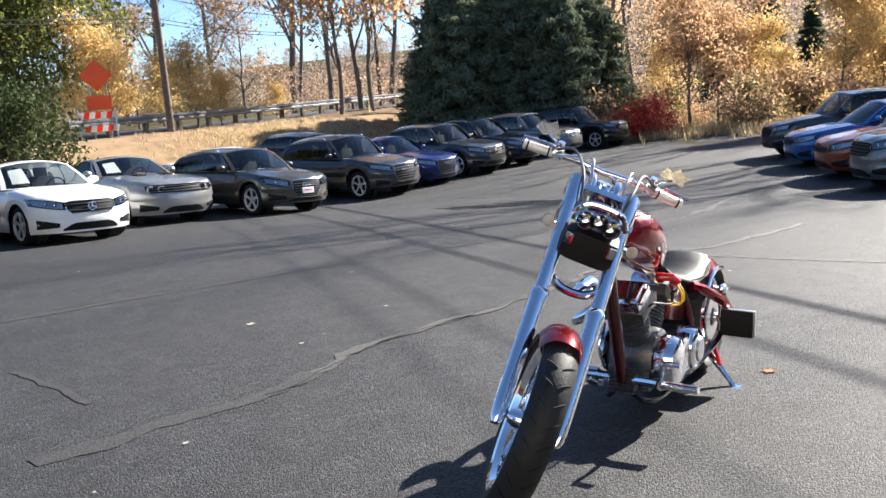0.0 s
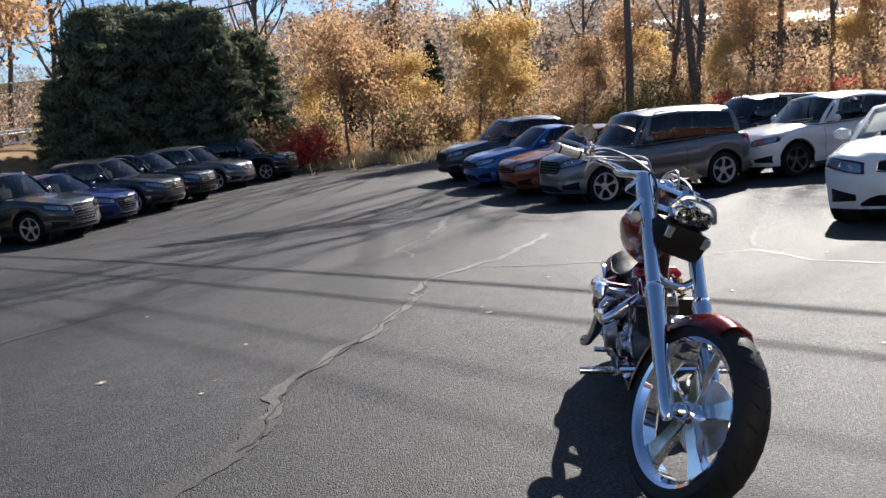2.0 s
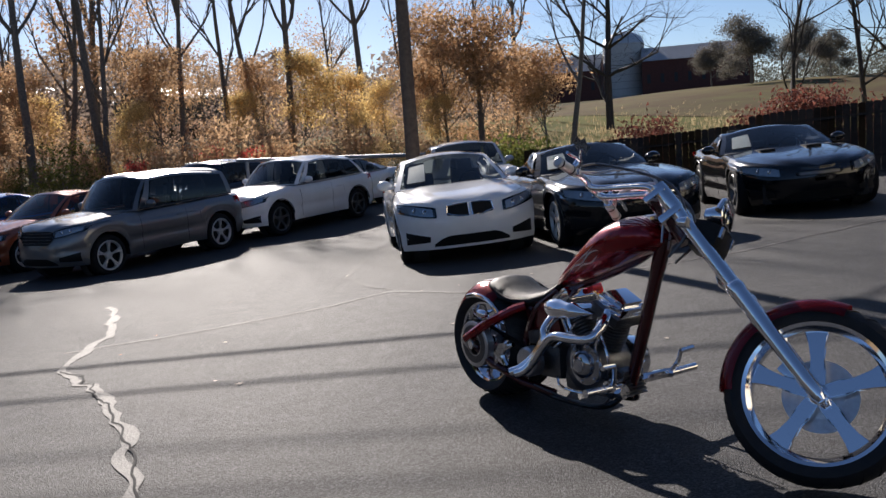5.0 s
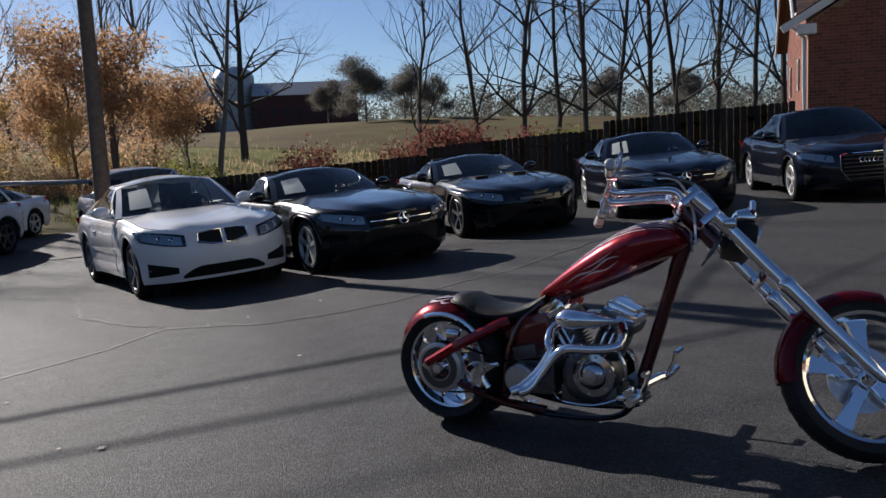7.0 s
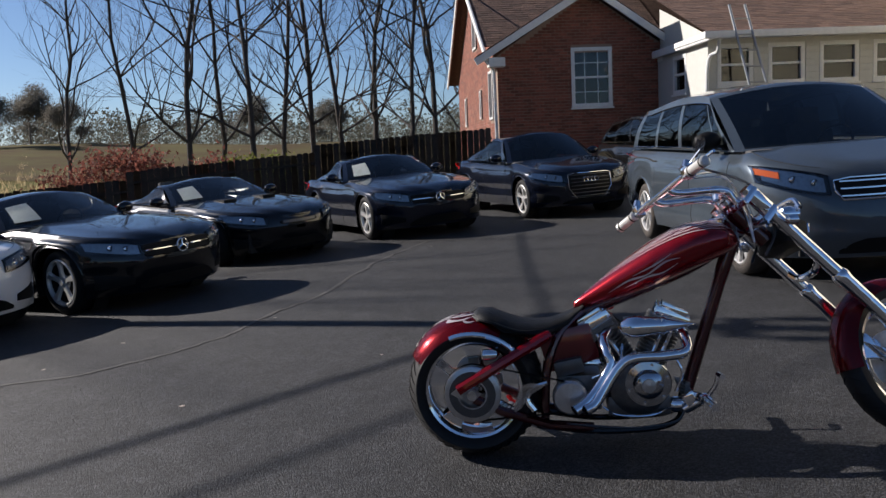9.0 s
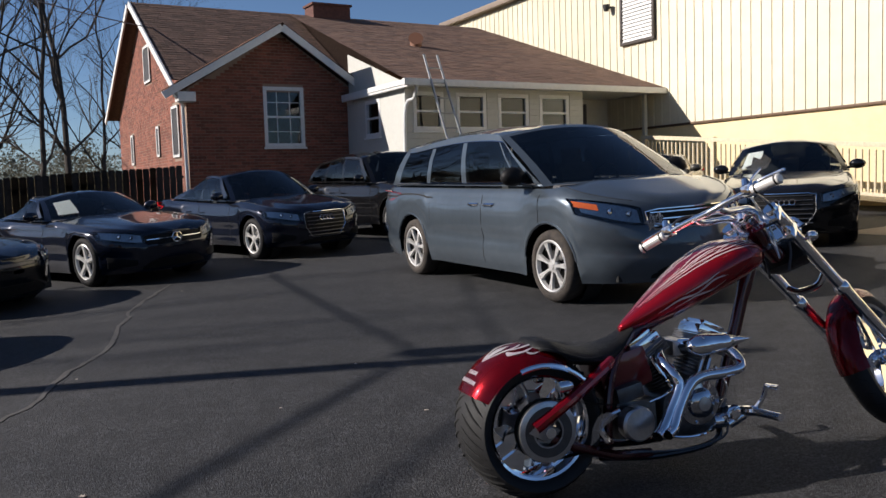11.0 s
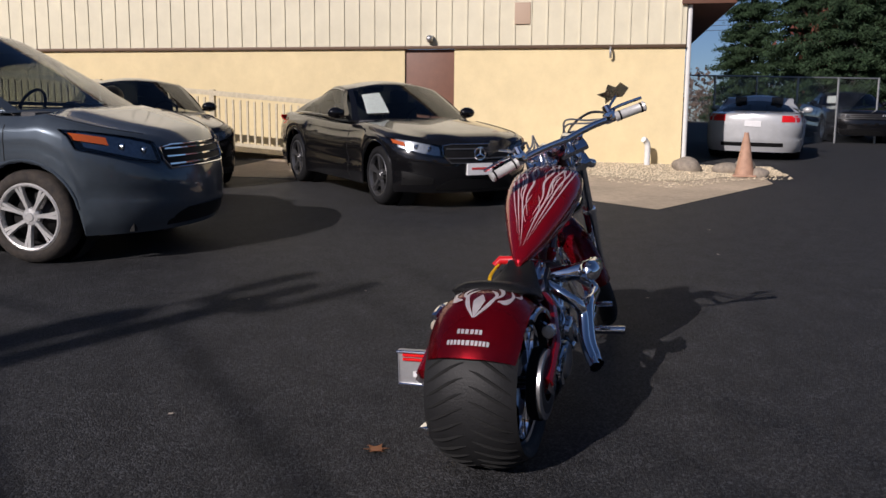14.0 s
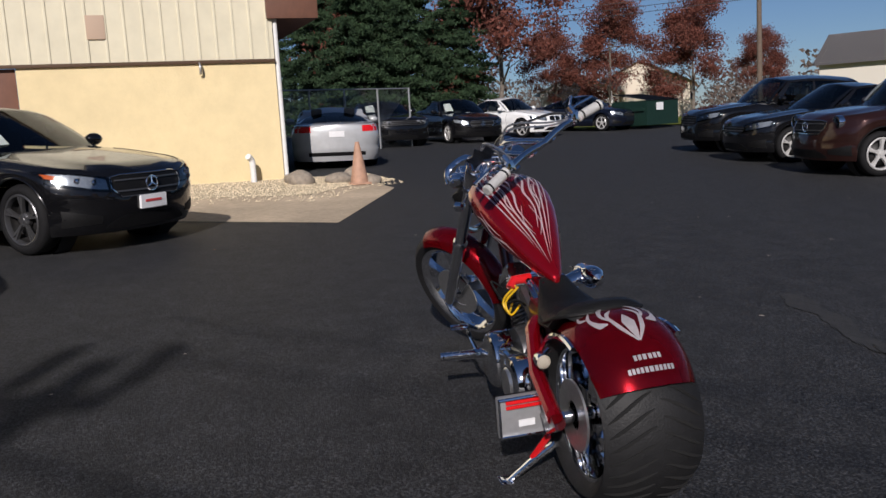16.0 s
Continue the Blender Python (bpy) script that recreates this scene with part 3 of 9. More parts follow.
            for q in (0.62, 0.75):
                u = (q * W - abs(y0)) / (abs(y1) - abs(y0))
                lo, hi = wing(u)
                c = nose(s * W * q, z0 + (z1 - z0) * (lo + hi) / 2, 0.006)
                bm = bmesh.new()
                lathe(bm, [(0.0, 0.006), (0.018, 0.010), (0.030, 0.002), (0.034, 0.010), (0.036, -0.02)], 16, 'X', c)
                part("projector", bm, M_CHROME, hl)
            patch("lens", nose, y0, y1, z0, z1, M_LENS, hl, off=0.020, shape=wing, n=12)
            if amber:
                patch("turn_signal", nose, y0 + (y1 - y0) * (0.70 if kind == "van" else 0.80), y0 + (y1 - y0) * 0.975, z0, z1, M_AMBER, hl, off=0.024, n=5, shape=lambda u: (0.56 + 0.14 * u, 0.76 + 0.13 * u))
        patch("taillight", tailp, s * W * 0.58, s * W * 0.985, deck - 0.20, deck - 0.07, tail, lab="red tail lamp")
        if kind != "van":
            patch("air_intake", nose, s * W * 0.58, s * W * 0.90, sill + 0.08, sill + 0.24, M_BLACKP, off=0.004, shape=lambda u: (0.12 * (1 - u), 0.55 + 0.45 * u))
    if grille == "twin":
        for s in (1, -1):
            g = patch("grille", nose, s * 0.022, s * 0.29, hz - 0.115, hz + 0.045, M_BLACKP, off=0.006, shape=lambda u: (0.15 * u, 1 - 0.10 * u))
            bm = bmesh.new()
            loop = [nose(s * yy, zz, 0.012) for yy, zz in ((0.022, hz - 0.115), (0.022, hz + 0.045), (0.15, hz + 0.042), (0.280, hz + 0.026), (0.295, hz - 0.07), (0.15, hz - 0.108))]
            tube(bm, loop, 0.010, 6, closed=True)
            part("grille_surround", bm, M_CHROME, g)
    else:
        gw, g0, g1 = {"wide": (0.43, hz - 0.17, hz + 0.035), "tall": (0.38, sill + 0.12, hz + 0.03), "slot": (0.76, hz - 0.12, hz + 0.035), "none": (0.30, hz - 0.10, hz - 0.06), "hex": (0.44, hz - 0.21, hz + 0.01), "wing": (0.46, hz - 0.125, hz - 0.005), "slim": (0.46, hz - 0.12, hz - 0.02), "bars": (0.50, hz - 0.14, hz + 0.035)}[grille]
        hexa = {"tall": 0.16, "wide": 0.10, "hex": 0.12}.get(grille, 0.05)
        trim_u = lambda u: min(1.0, u / hexa, (1 - u) / hexa)
        g = patch("grille", nose, -gw, gw, g0, g1, M_BLACKP, off=0.005, n=24, shape=lambda u: (0.42 * (1 - trim_u(u)), 1 - 0.12 * (1 - trim_u(u))))
        nb = {"tall": 7, "hex": 4, "slim": 2, "wide": 2, "wing": 1}.get(grille, 3)
        for i in range(nb):
            bm = bmesh.new()
            zz = g0 + (g1 - g0) * (i + 0.5) / nb
            tube(bm, [nose(-gw + 0.04 + (2 * gw - 0.08) * q / 8, zz, 0.012) for q in range(9)], 0.006 if nb > 3 else 0.010, 5)
            part("grille_bar", bm, M_CHROME if grille in ("bars", "wing") else M_RIMD, g)
        bm = bmesh.new()
        side_z = g0 + 0.42 * (g1 - g0)
        loop = [nose(-gw + 2 * gw * q / 8, g1 - (0.02 if q in (0, 8) else 0), 0.012) for q in range(9)] + [nose(gw, side_z, 0.012)] + [nose((gw * (1 - 2 * hexa)) * (1 - q / 4), g0, 0.012) for q in range(9)] + [nose(-gw, side_z, 0.012)]
        tube(bm, loop, 0.008, 5, closed=True)
        part("grille_surround", bm, M_CHROME if grille in ("wide", "tall") or kind == "van" else M_BLACKP, g)
        if grille in ("wide", "tall", "wing"):
            bm = bmesh.new()
            c = nose(0, (g0 + g1) / 2 + (0.10 if grille == "tall" else 0.0), 0.03)
            if grille != "tall":
                tube(bm, [c + Vector((0, 0.07 * math.cos(a), 0.07 * math.sin(a))) for a in frange(0, 2 * math.pi, 18)[:-1]], 0.008, 6, closed=True)
                for a in (90, 210, 330):
                    tube(bm, [c, c + Vector((0, 0.07 * math.cos(radians(a)), 0.07 * math.sin(radians(a))))], [0.014, 0.005], 6)
            else:
                for i in range(4):
                    o = c + Vector((0, -0.095 + 0.063 * i, 0))
                    tube(bm, [o + Vector((0, 0.038 * math.cos(a), 0.038 * math.sin(a))) for a in frange(0, 2 * math.pi, 14)[:-1]], 0.006, 5, closed=True)
            part("emblem", bm, M_CHROME, g)
    patch("lower_intake", nose, -0.48, 0.48, sill + 0.035, sill + (0.10 if grille == "tall" else 0.16), M_BLACKP, off=0.004, n=10, shape=lambda u: (0.0, min(1.0, 0.25 + 5 * u, 0.25 + 5 * (1 - u))))
    if plate:
        p = patch("plate", nose, -0.16, 0.16, sill + 0.20, sill + 0.33, M_PLATE, off=0.03, n=4)
        patch("plate_print", nose, -0.11, 0.09, sill + 0.262, sill + 0.285, M_PLATER, p, off=0.034, n=4)
    p = patch("rear_plate", tailp, -0.16, 0.16, deck - 0.30, deck - 0.18, M_PLATE, off=0.012, n=4)
    patch("rear_bumper_trim", tailp, -0.6, 0.6, 0.28, 0.36, M_BLACKP, off=0.004, n=10)
    # mirrors, handles, seams
    n_doors = 1 if kind in ("coupe", "muscle", "roadster", "sport") else 2
    seams = [k["cowl"] - 0.30, (k["cowl"] - 0.30 - (1.32 if n_doors == 1 else 1.12))] + ([rx + arch + 0.10] if n_doors == 2 else [])
    for s in (1, -1):
        flip = lambda p: Vector((p.x, p.y * s, p.z))
        bm = bmesh.new()
        c = flip(side(0.07, 0.10) + Vector((-0.02, 0.13, 0.05)))
        bmesh.ops.create_icosphere(bm, subdivisions=2, radius=1, matrix=Matrix.Translation(c) @ Matrix.Diagonal((0.075, 0.115, 0.075, 1) if kind != "van" else (0.095, 0.14, 0.10, 1)))
        box(bm, flip(side(0.07, 0.06) + Vector((-0.0, 0.03, 0.02))), (0.05, 0.12, 0.03))
        part("wing_mirror", bm, body if kind != "van" else M_BLACKP, top)
        for xs_ in seams:
            bm = bmesh.new()
            tube(bm, [flip(skin(xs_, v) + Vector((0, 0.0005, 0))) for v in frange(0.06, 0.62, 14)], 0.0038, 4)
            part("door_seam", bm, M_UNDER, top)
        for i in range(n_doors):
            xh = seams[i + 1] + 0.16 if kind != "van" or i == 0 else seams[1] - 0.17
            bm = bmesh.new()
            c = flip(skin(xh, 0.50) + Vector((0, 0.016, 0.0)))
            tube(bm, [c + Vector((-0.10, -0.02 * s, 0)), c + Vector((-0.07, 0, 0)), c + Vector((0.07, 0, 0)), c + Vector((0.10, -0.02 * s, 0))], 0.011 if kind != "van" else 0.019, 6)
            part("door_handle", bm, body if kind != "van" else M_CHROME, top)
        if kind == "van":
            bm = bmesh.new()
            tube(bm, [flip(skin(px, 0.585) + Vector((0, 0.001, 0))) for px in frange(seams[2] + 0.05, xr + 0.25, 12)], 0.010, 5)
            part("slide_rail", bm, M_UNDER, top, "dark groove that guides the sliding door")
        for a in (fx, rx):
            bm = bmesh.new()
            tube(bm, [flip(skin(a + arch * math.cos(q), 0.035) + Vector((0, 0.004, 0))) for q in frange(0.10, math.pi - 0.10, 14)], 0.011, 6)
            part("arch_lip", bm, M_BLACKP if kind in ("suv", "mini") else body, top)
        bm = bmesh.new()
        tube(bm, [flip(skin(px, 0.745) + Vector((0, 0, 0.001))) for px in frange(k["cowl"] - 0.12, xf - 0.16, 10)], 0.0035, 4)
        part("bonnet_seam", bm, M_UNDER, top)
        if rails:
            bm = bmesh.new()
            tube(bm, [flip(side(0.12, 1) + Vector((0, -0.03, 0.0))), flip(side(0.16, 1) + Vector((0, -0.03, 0.045))), flip(side(0.5, 1) + Vector((0, -0.03, 0.055))), flip(side(0.86, 1) + Vector((0, -0.03, 0.045))), flip(side(0.92, 1) + Vector((0, -0.03, 0.0)))], 0.014, 6)
            part("roof_rail", bm, M_RIM, top)
    if sticker:
        bm = bmesh.new()
        f = screen(True)
        grid(bm, lambda a, b: f(a, b) + Vector((0.012, 0, 0.010)), frange(0.10, 0.26, 3), frange(0.18, 0.74, 3))
        bmesh.ops.solidify(bm, geom=bm.faces[:], thickness=0.003)
        part("price_sticker", bm, M_PAPER, top, "pale paper sheet behind the windscreen")
    if scoop:
        for s in (1, -1):
            bm = bmesh.new()
            box(bm, (k["cowl"] + 0.35, s * 0.33, top_z(k["cowl"] + 0.35) + 0.0), (0.34, 0.22, 0.06), bevel=0.025)
            part("hood_scoop", bm, M_BLACKP, top)
    return top

# ---- lot, land ----
M_ASPH = mat("asphalt", (0.028, 0.0283, 0.030), 0.74, color2=(0.0068, 0.0070, 0.0078), scale=75, bump=0.6, bump_scale=150, coarse=0.24, spec=0.42)
for n_ in M_ASPH.node_tree.nodes:
    if n_.type == 'MAP_RANGE' and n_.inputs[1].default_value < 0.33:
        n_.inputs[1].default_value, n_.inputs[2].default_value = 0.40, 0.62


def add_aggregate(m, scale, amount, relief):
    """Small stones of uneven brightness in a dark binder, standing a little proud."""
    nt = m.node_tree
    b = nt.nodes["Principled BSDF"]
    geo = nt.nodes.new("ShaderNodeNewGeometry")
    cell = nt.nodes.new("ShaderNodeTexVoronoi")
    cell.inputs["Scale"].default_value = scale
    nt.links.new(geo.outputs["Position"], cell.inputs["Vector"])
    tone = nt.nodes.new("ShaderNodeSeparateColor")
    nt.links.new(cell.outputs["Color"], tone.inputs[0])
    mr = nt.nodes.new("ShaderNodeMapRange")
    mr.inputs[1].default_value, mr.inputs[2].default_value = 0.25, 1.0
    mr.inputs[3].default_value, mr.inputs[4].default_value = 1 - amount * 0.6, 1 + amount * 1.6
    nt.links.new(tone.outputs[0], mr.inputs[0])
    mul = nt.nodes.new("ShaderNodeVectorMath")
    mul.operation = 'SCALE'
    nt.links.new(b.inputs["Base Color"].links[0].from_socket, mul.inputs[0])
    nt.links.new(mr.outputs[0], mul.inputs["Scale"])
    nt.links.new(mul.outputs[0], b.inputs["Base Color"])
    bp = nt.nodes.new("ShaderNodeBump")
    bp.inputs["Strength"].default_value, bp.inputs["Distance"].default_value = relief, 0.006
    bp.invert = True
    nt.links.new(cell.outputs["Distance"], bp.inputs["Height"])
    nt.links.new(b.inputs["Normal"].links[0].from_socket, bp.inputs["Normal"])
    nt.links.new(bp.outputs[0], b.inputs["Normal"])


add_aggregate(M_ASPH, 125, 0.95, 0.6)
M_LAND = mat("leaf_litter_grass", (0.095, 0.085, 0.035), 0.95, color2=(0.060, 0.045, 0.022), scale=2.2, bump=1.0, bump_scale=18, coarse=0.3, spec=0.04)
M_ROAD = mat("road_asphalt", (0.09, 0.09, 0.092), 0.8, var=0.3, scale=30, bump=0.4, bump_scale=120)
M_CONC = mat("concrete_apron", (0.56, 0.45, 0.32), 0.85, var=0.25, scale=12, bump=0.3, bump_scale=80, coarse=0.15)
M_CRACK = mat("crack_filler", (0.076, 0.071, 0.065), 0.68, var=0.4, scale=16, bump=0.6, bump_scale=70)
M_SEAM = mat("worn_seam", (0.036, 0.035, 0.0335), 0.75, color2=(0.018, 0.0175, 0.017), scale=14, bump=0.6, bump_scale=70)
M_CRACKD = mat("crack_dark", (0.02, 0.02, 0.02), 0.95)
M_GRAVEL = mat("gravel", (0.74, 0.62, 0.43), 0.9, var=0.45, scale=70, island=0.35)

far = [-1500, -900, -600, -420, -330, -260, -200, -160, -130, -110]
us = far + frange(-100, 60, 80) + [75, 100, 140, 200, 300, 600, 1500]
bm = bmesh.new()
grid(bm, lambda x, y: Vector((x, y, ground_z(x, y) + 0.10 * noise.noise((x * 0.3, y * 0.3, 0)) * (0 if -26 < x < 36 and -17 < y < 20 else 1) - (0.06 if -28 < x < 40 and -18 < y < 24 else 0))), us, us)
land = part("ground", bm, M_LAND, None)
tagged(land, "grassy land with fallen autumn leaves round the lot", "ground", kind="structure")

bm = bmesh.new()
lot_y = frange(-17, 19.8, 40)


def lot_edge(y):
    return -33 + 4 * math.sin(y * 0.21) * 0.3 + max(0.0, y + 2) * 1.15


grid(bm, lambda t, y: (lambda x: Vector((x, y, ground_z(x, y) + 0.020)))(lot_edge(y) + (48 - lot_edge(y)) * t), frange(0, 1, 70), lot_y)
lot = part("pavement", bm, M_ASPH, None)
tagged(lot, "dark worn asphalt car lot with sealed cracks", "pavement", kind="structure")

# ---- crack lines ----
def ribbon(name, pts, width, material, lift, jitter, label, seed):
    rnd = random.Random(seed)
    p = spline([Vector((a, b, 0)) for a, b in pts], 22)
    bm = bmesh.new()
    prev = None
    for i, q in enumerate(p):
        d = (p[min(i + 1, len(p) - 1)] - p[max(i - 1, 0)]).normalized()
        n = Vector((-d.y, d.x, 0))
        q = q + n * jitter * 2.6 * (noise.noise((q.x * 2.2, q.y * 2.2, seed)) + 0.5 * noise.noise((q.x * 7, q.y * 7, 9)))
        w = width * (0.95 + 0.55 * noise.noise((q.x * 3.1, q.y * 3.1, seed + 5)) + rnd.uniform(-0.15, 0.15)) / 2
        w = max(w, width * 0.18)
        a, b = q + n * w, q - n * w
        cur = [bm.verts.new((v.x, v.y, ground_z(v.x, v.y) + 0.020 + lift)) for v in (a, b)]
        if prev:
            bm.faces.new((prev[0], cur[0], cur[1], prev[1]))
        prev = cur
    ob = part(name, bm, material, None)
    return tagged(ob, label, "crack", kind="structure")


main_crack = [(2.36, -2.27), (1.2, -1.98), (0.75, -1.97), (-0.11, -2.0), (-1.94, -1.72), (-3.47, -1.72), (-5.23, -1.0), (-7.2, -0.6)]
ribbon("crack_seal", [p for p in main_crack if p[0] < 1.0], 0.085, M_CRACK, 0.005, 0.035, "pale sand-filled crack running across the asphalt", 1)
ribbon("crack_seal", [p for p in main_crack if p[0] > 0], 0.15, M_SEAM, 0.004, 0.02, "faint worn end of the sealed crack", 10)
ribbon("crack_line", [p for p in main_crack if p[0] < 1.5 and p[0] > -4], 0.014, M_CRACKD, 0.008, 0.040, "dark open crack within its pale filling", 2)
ribbon("crack_seal", [(0.39, -5.83), (-1.6, -5.2), (-3.77, -4.56), (-6.5, -3.6)], 0.10, M_SEAM, 0.004, 0.02, "faint pale seam in the asphalt", 3)
ribbon("crack_seal", [(-8.6, -2.4), (-10.5, -2.5), (-12.8, -2.53), (-13.6, -2.2)], 0.11, M_CRACK, 0.004, 0.05, "pale patched crack near the far cars", 4)
ribbon("paving_seam", [(-4.0, 1.55), (-3.15, 1.8), (-2.63, 2.27), (-2.34, 2.84), (-2.2, 3.7), (-1.95, 4.7), (-1.8, 6.8), (-1.4, 8.65)], 0.045, M_CRACK, 0.004, 0.02, "pale worn paving seam before the parked cars", 5)
ribbon("paving_seam", [(-4.3, -1.6), (-4.1, -0.9), (-3.9, 0.0), (-3.85, 0.8), (-4.0, 1.55)], 0.035, M_CRACK, 0.004, 0.02, "thin pale seam between two asphalt lanes", 6)
ribbon("paving_seam", [(-8.2, 3.5), (-7.0, 2.8), (-5.9, 2.06), (-4.9, 1.7), (-4.1, 1.6)], 0.045, M_SEAM, 0.005, 0.03, "pale seam beside the white coupe", 7)
ribbon("crack_seal", [(-10.4, -2.3), (-8.6, -2.35), (-7.0, -2.55), (-5.6, -2.2)], 0.05, M_CRACK, 0.004, 0.05, "broken pale crack in the far asphalt", 8)
ribbon("crack_seal", [(1.4, -4.0), (1.5, -3.4), (1.66, -2.83)], 0.05, M_SEAM, 0.004, 0.02, "short faint crack in the asphalt", 9)

# ---- left row of cars, fronts to +y ----
P_WHITE = paint("paint_white", (0.80, 0.80, 0.79), 0.0, 0.3, 0.1)
P_BLACK = paint("paint_black", (0.006, 0.006, 0.007), 0.1, 0.25)
P_NAVY = paint("paint_navy_black", (0.008, 0.011, 0.022), 0.3, 0.25)
P_SILVER = paint("paint_silver", (0.52, 0.53, 0.54), 0.3, 0.35, 0.2)
P_PLAT = paint("paint_platinum", (0.26, 0.26, 0.26), 0.5, 0.3, 0.2)
P_GREY = paint("paint_grey", (0.17, 0.175, 0.18), 0.6, 0.35, 0.2)
P_DGREY = paint("paint_dark_grey", (0.05, 0.053, 0.057), 0.5, 0.33, 0.2)
P_BROWN = paint("paint_brown_grey", (0.075, 0.070, 0.058), 0.5, 0.33, 0.2)
P_BLUE = paint("paint_blue", (0.010, 0.022, 0.13), 0.4, 0.3)
P_VAN = paint("paint_steel_grey", (0.076, 0.095, 0.116), 0.40, 0.34, 0.3)
P_ORANGE = paint("paint_burnt_orange", (0.30, 0.07, 0.03), 0.4, 0.33)
P_LBLUE = paint("paint_bright_blue", (0.03, 0.12, 0.36), 0.4, 0.33)
P_MINI = paint("paint_mini_brown", (0.030, 0.012, 0.010), 0.4, 0.3)


def parked(kind, body, fx_, fy_, heading, *a, **kw):
    """A car placed by the middle of its front bumper."""
    k = KINDS[kind]
    d = k["wb"] / 2 + k["fo"]
    return car(kind, body, fx_ - d * math.cos(radians(heading)), fy_ - d * math.sin(radians(heading)), heading, *a, **kw)


parked("sedan", P_BLACK, -2.1, -11.2, 82, "black sedan parked at the end of a row", plate=False)
parked("sedan", P_WHITE, -4.75, -11.55, 81, "white luxury sedan with a wide black grille", grille="wide", amber=False, trim=M_CHROME)
parked("muscle", P_PLAT, -7.8, -12.7, 81, "silver-grey muscle coupe with a black slot grille and hood scoop", grille="slot", scoop=True, amber=False)
parked("wagon", P_BROWN, -10.15, -11.4, 81, "dark grey-brown station wagon with roof rails and five-spoke wheels", grille="tall", rims=(5, False), plate=True, rails=True, sticker=False)
parked("sedan", P_WHITE, -14.9, -16.4, 90, "white sedan parked in a second row behind")
parked("suv", P_DGREY, -14.25, -11.5, 82, "dark grey SUV with pale alloy wheels", grille="tall", rims=(10, False), rails=True, sticker=False)
parked("sedan", P_BLUE, -16.7, -11.7, 82, "blue sedan between two dark SUVs", grille="tall", sticker=False)
parked("suv", P_DGREY, -19.3, -11.5, 82, "dark grey sporty SUV", grille="wide", sticker=False)
parked("suv", P_NAVY, -21.9, -11.5, 82, "dark blue-black SUV with a bright grille", grille="wide", sticker=False, rails=True)
parked("suv", P_GREY, -25.6, -11.5, 82, "grey SUV with a pale bonnet", grille="twin", sticker=False)
parked("boxsuv", P_BLACK, -28.6, -10.7, 82, "black SUV at the far end of the row", sticker=False)
parked("wagon", P_NAVY, -19.5, -16.8, 90, "dark wagon parked behind blue sedan", sticker=False)
parked("wagon", P_BLACK, -6.2, -16.9, 90, "black car behind the front row", sticker=False)

# ---- far middle group ----
parked("boxsuv", P_GREY, -12.7, -0.60, -64, "grey boxy SUV with roof rails and pale bonnet", rails=True, rear_priv=M_PRIV, sticker=False)
parked("sedan", P_ORANGE, -15.2, -1.6, -64, "burnt orange sedan in the middle row", sticker=False)
parked("sedan", P_LBLUE, -17.8, -2.7, -64, "bright blue sedan in the middle row", sticker=False)
parked("suv", P_DGREY, -20.6, -3.8, -64, "dark grey SUV at the end of the middle row", rails=True, sticker=False)
parked("suv", P_NAVY, -18.9, 2.9, -64, "dark SUV behind the middle row", rails=True, sticker=False)
parked("suv", P_WHITE, -14.7, 3.5, -66, "white SUV with dark wheels", grille="none", rims=(5, True), sticker=False)
parked("sedan", P_WHITE, -17.4, 6.0, -66, "white sedan behind a white SUV", sticker=False)
parked("suv", P_SILVER, -11.0, 8.0, -25, "silver SUV standing by the utility pole", sticker=False)

# ---- right-hand row ----
parked("coupe", P_WHITE, -4.95, 3.35, -27, "white coupe with a twin kidney grille and sticker", grille="twin", rims=(5, True), amber=False)
parked("roadster", P_BLACK, -3.55, 4.95, -26, "black roadster with a long bonnet and star wheels", grille="wing", rims=(5, False), trim=M_CHROME)
parked("sport", P_BLACK, -3.05, 7.75, -40, "black low sports car with dark wheels and a hood vent", grille="none", rims=(5, True), scoop=True)
parked("roadster", P_NAVY, -1.25, 9.15, -58, "dark blue-black roadster with silver star wheels", grille="wing", rims=(5, False), trim=M_CHROME)
parked("sedan", P_NAVY, 1.08, 10.45, -66, "dark blue sedan with a tall frame grille", grille="tall", rims=(10, False), sticker=False, trim=M_CHROME)
parked("suv", P_BLACK, 3.75, 11.5, -70, "black SUV parked behind the sedan", grille="tall", sticker=False)
car("van", P_VAN, 2.80, 5.80, -80.4, "steel grey minivan with dusty alloy wheels", name="minivan", trim=M_CHROME, grille="bars", amber=True, rear_priv=M_PRIV, rims=(7, False), sticker=False)
parked("coupe", P_BLACK, 6.25, 5.95, -131, "black coupe with a tall frame grille", grille="tall", rims=(5, True))
parked("roadster", P_BROWN, 6.2, 10.0, -131, "brown-grey convertible behind the minivan", seats=M_TAN, sticker=False)
car("coupe", P_BLACK, 7.84, 3.63, -131.6, "black coupe with star grille and white front plate", trim=M_CHROME, grille="wide", rims=(10, True), plate=True, amber=True)

# ---- beyond the building ----
car("roadster", P_SILVER, 18.2, -1.05, -4, "silver roadster seen from behind", sticker=False, rims=(5, False))
car("suv", P_BLACK, 20.5, 1.9, -4, "black SUV beside the silver roadster", sticker=False)
parked("muscle", P_BLACK, 23.9, -3.9, 188, "black muscle coupe facing the lot", grille="slot", amber=False)
parked("sedan", P_BLACK, 24.6, -6.6, 190, "black sedan facing the lot", grille="wide")
parked("sedan", P_WHITE, 27.0, -10.0, 212, "white sedan with a twin kidney grille", grille="twin", sticker=False, amber=False)
parked("sedan", P_NAVY, 29.6, -14.2, 212, "dark blue sedan near the dumpster", sticker=False)
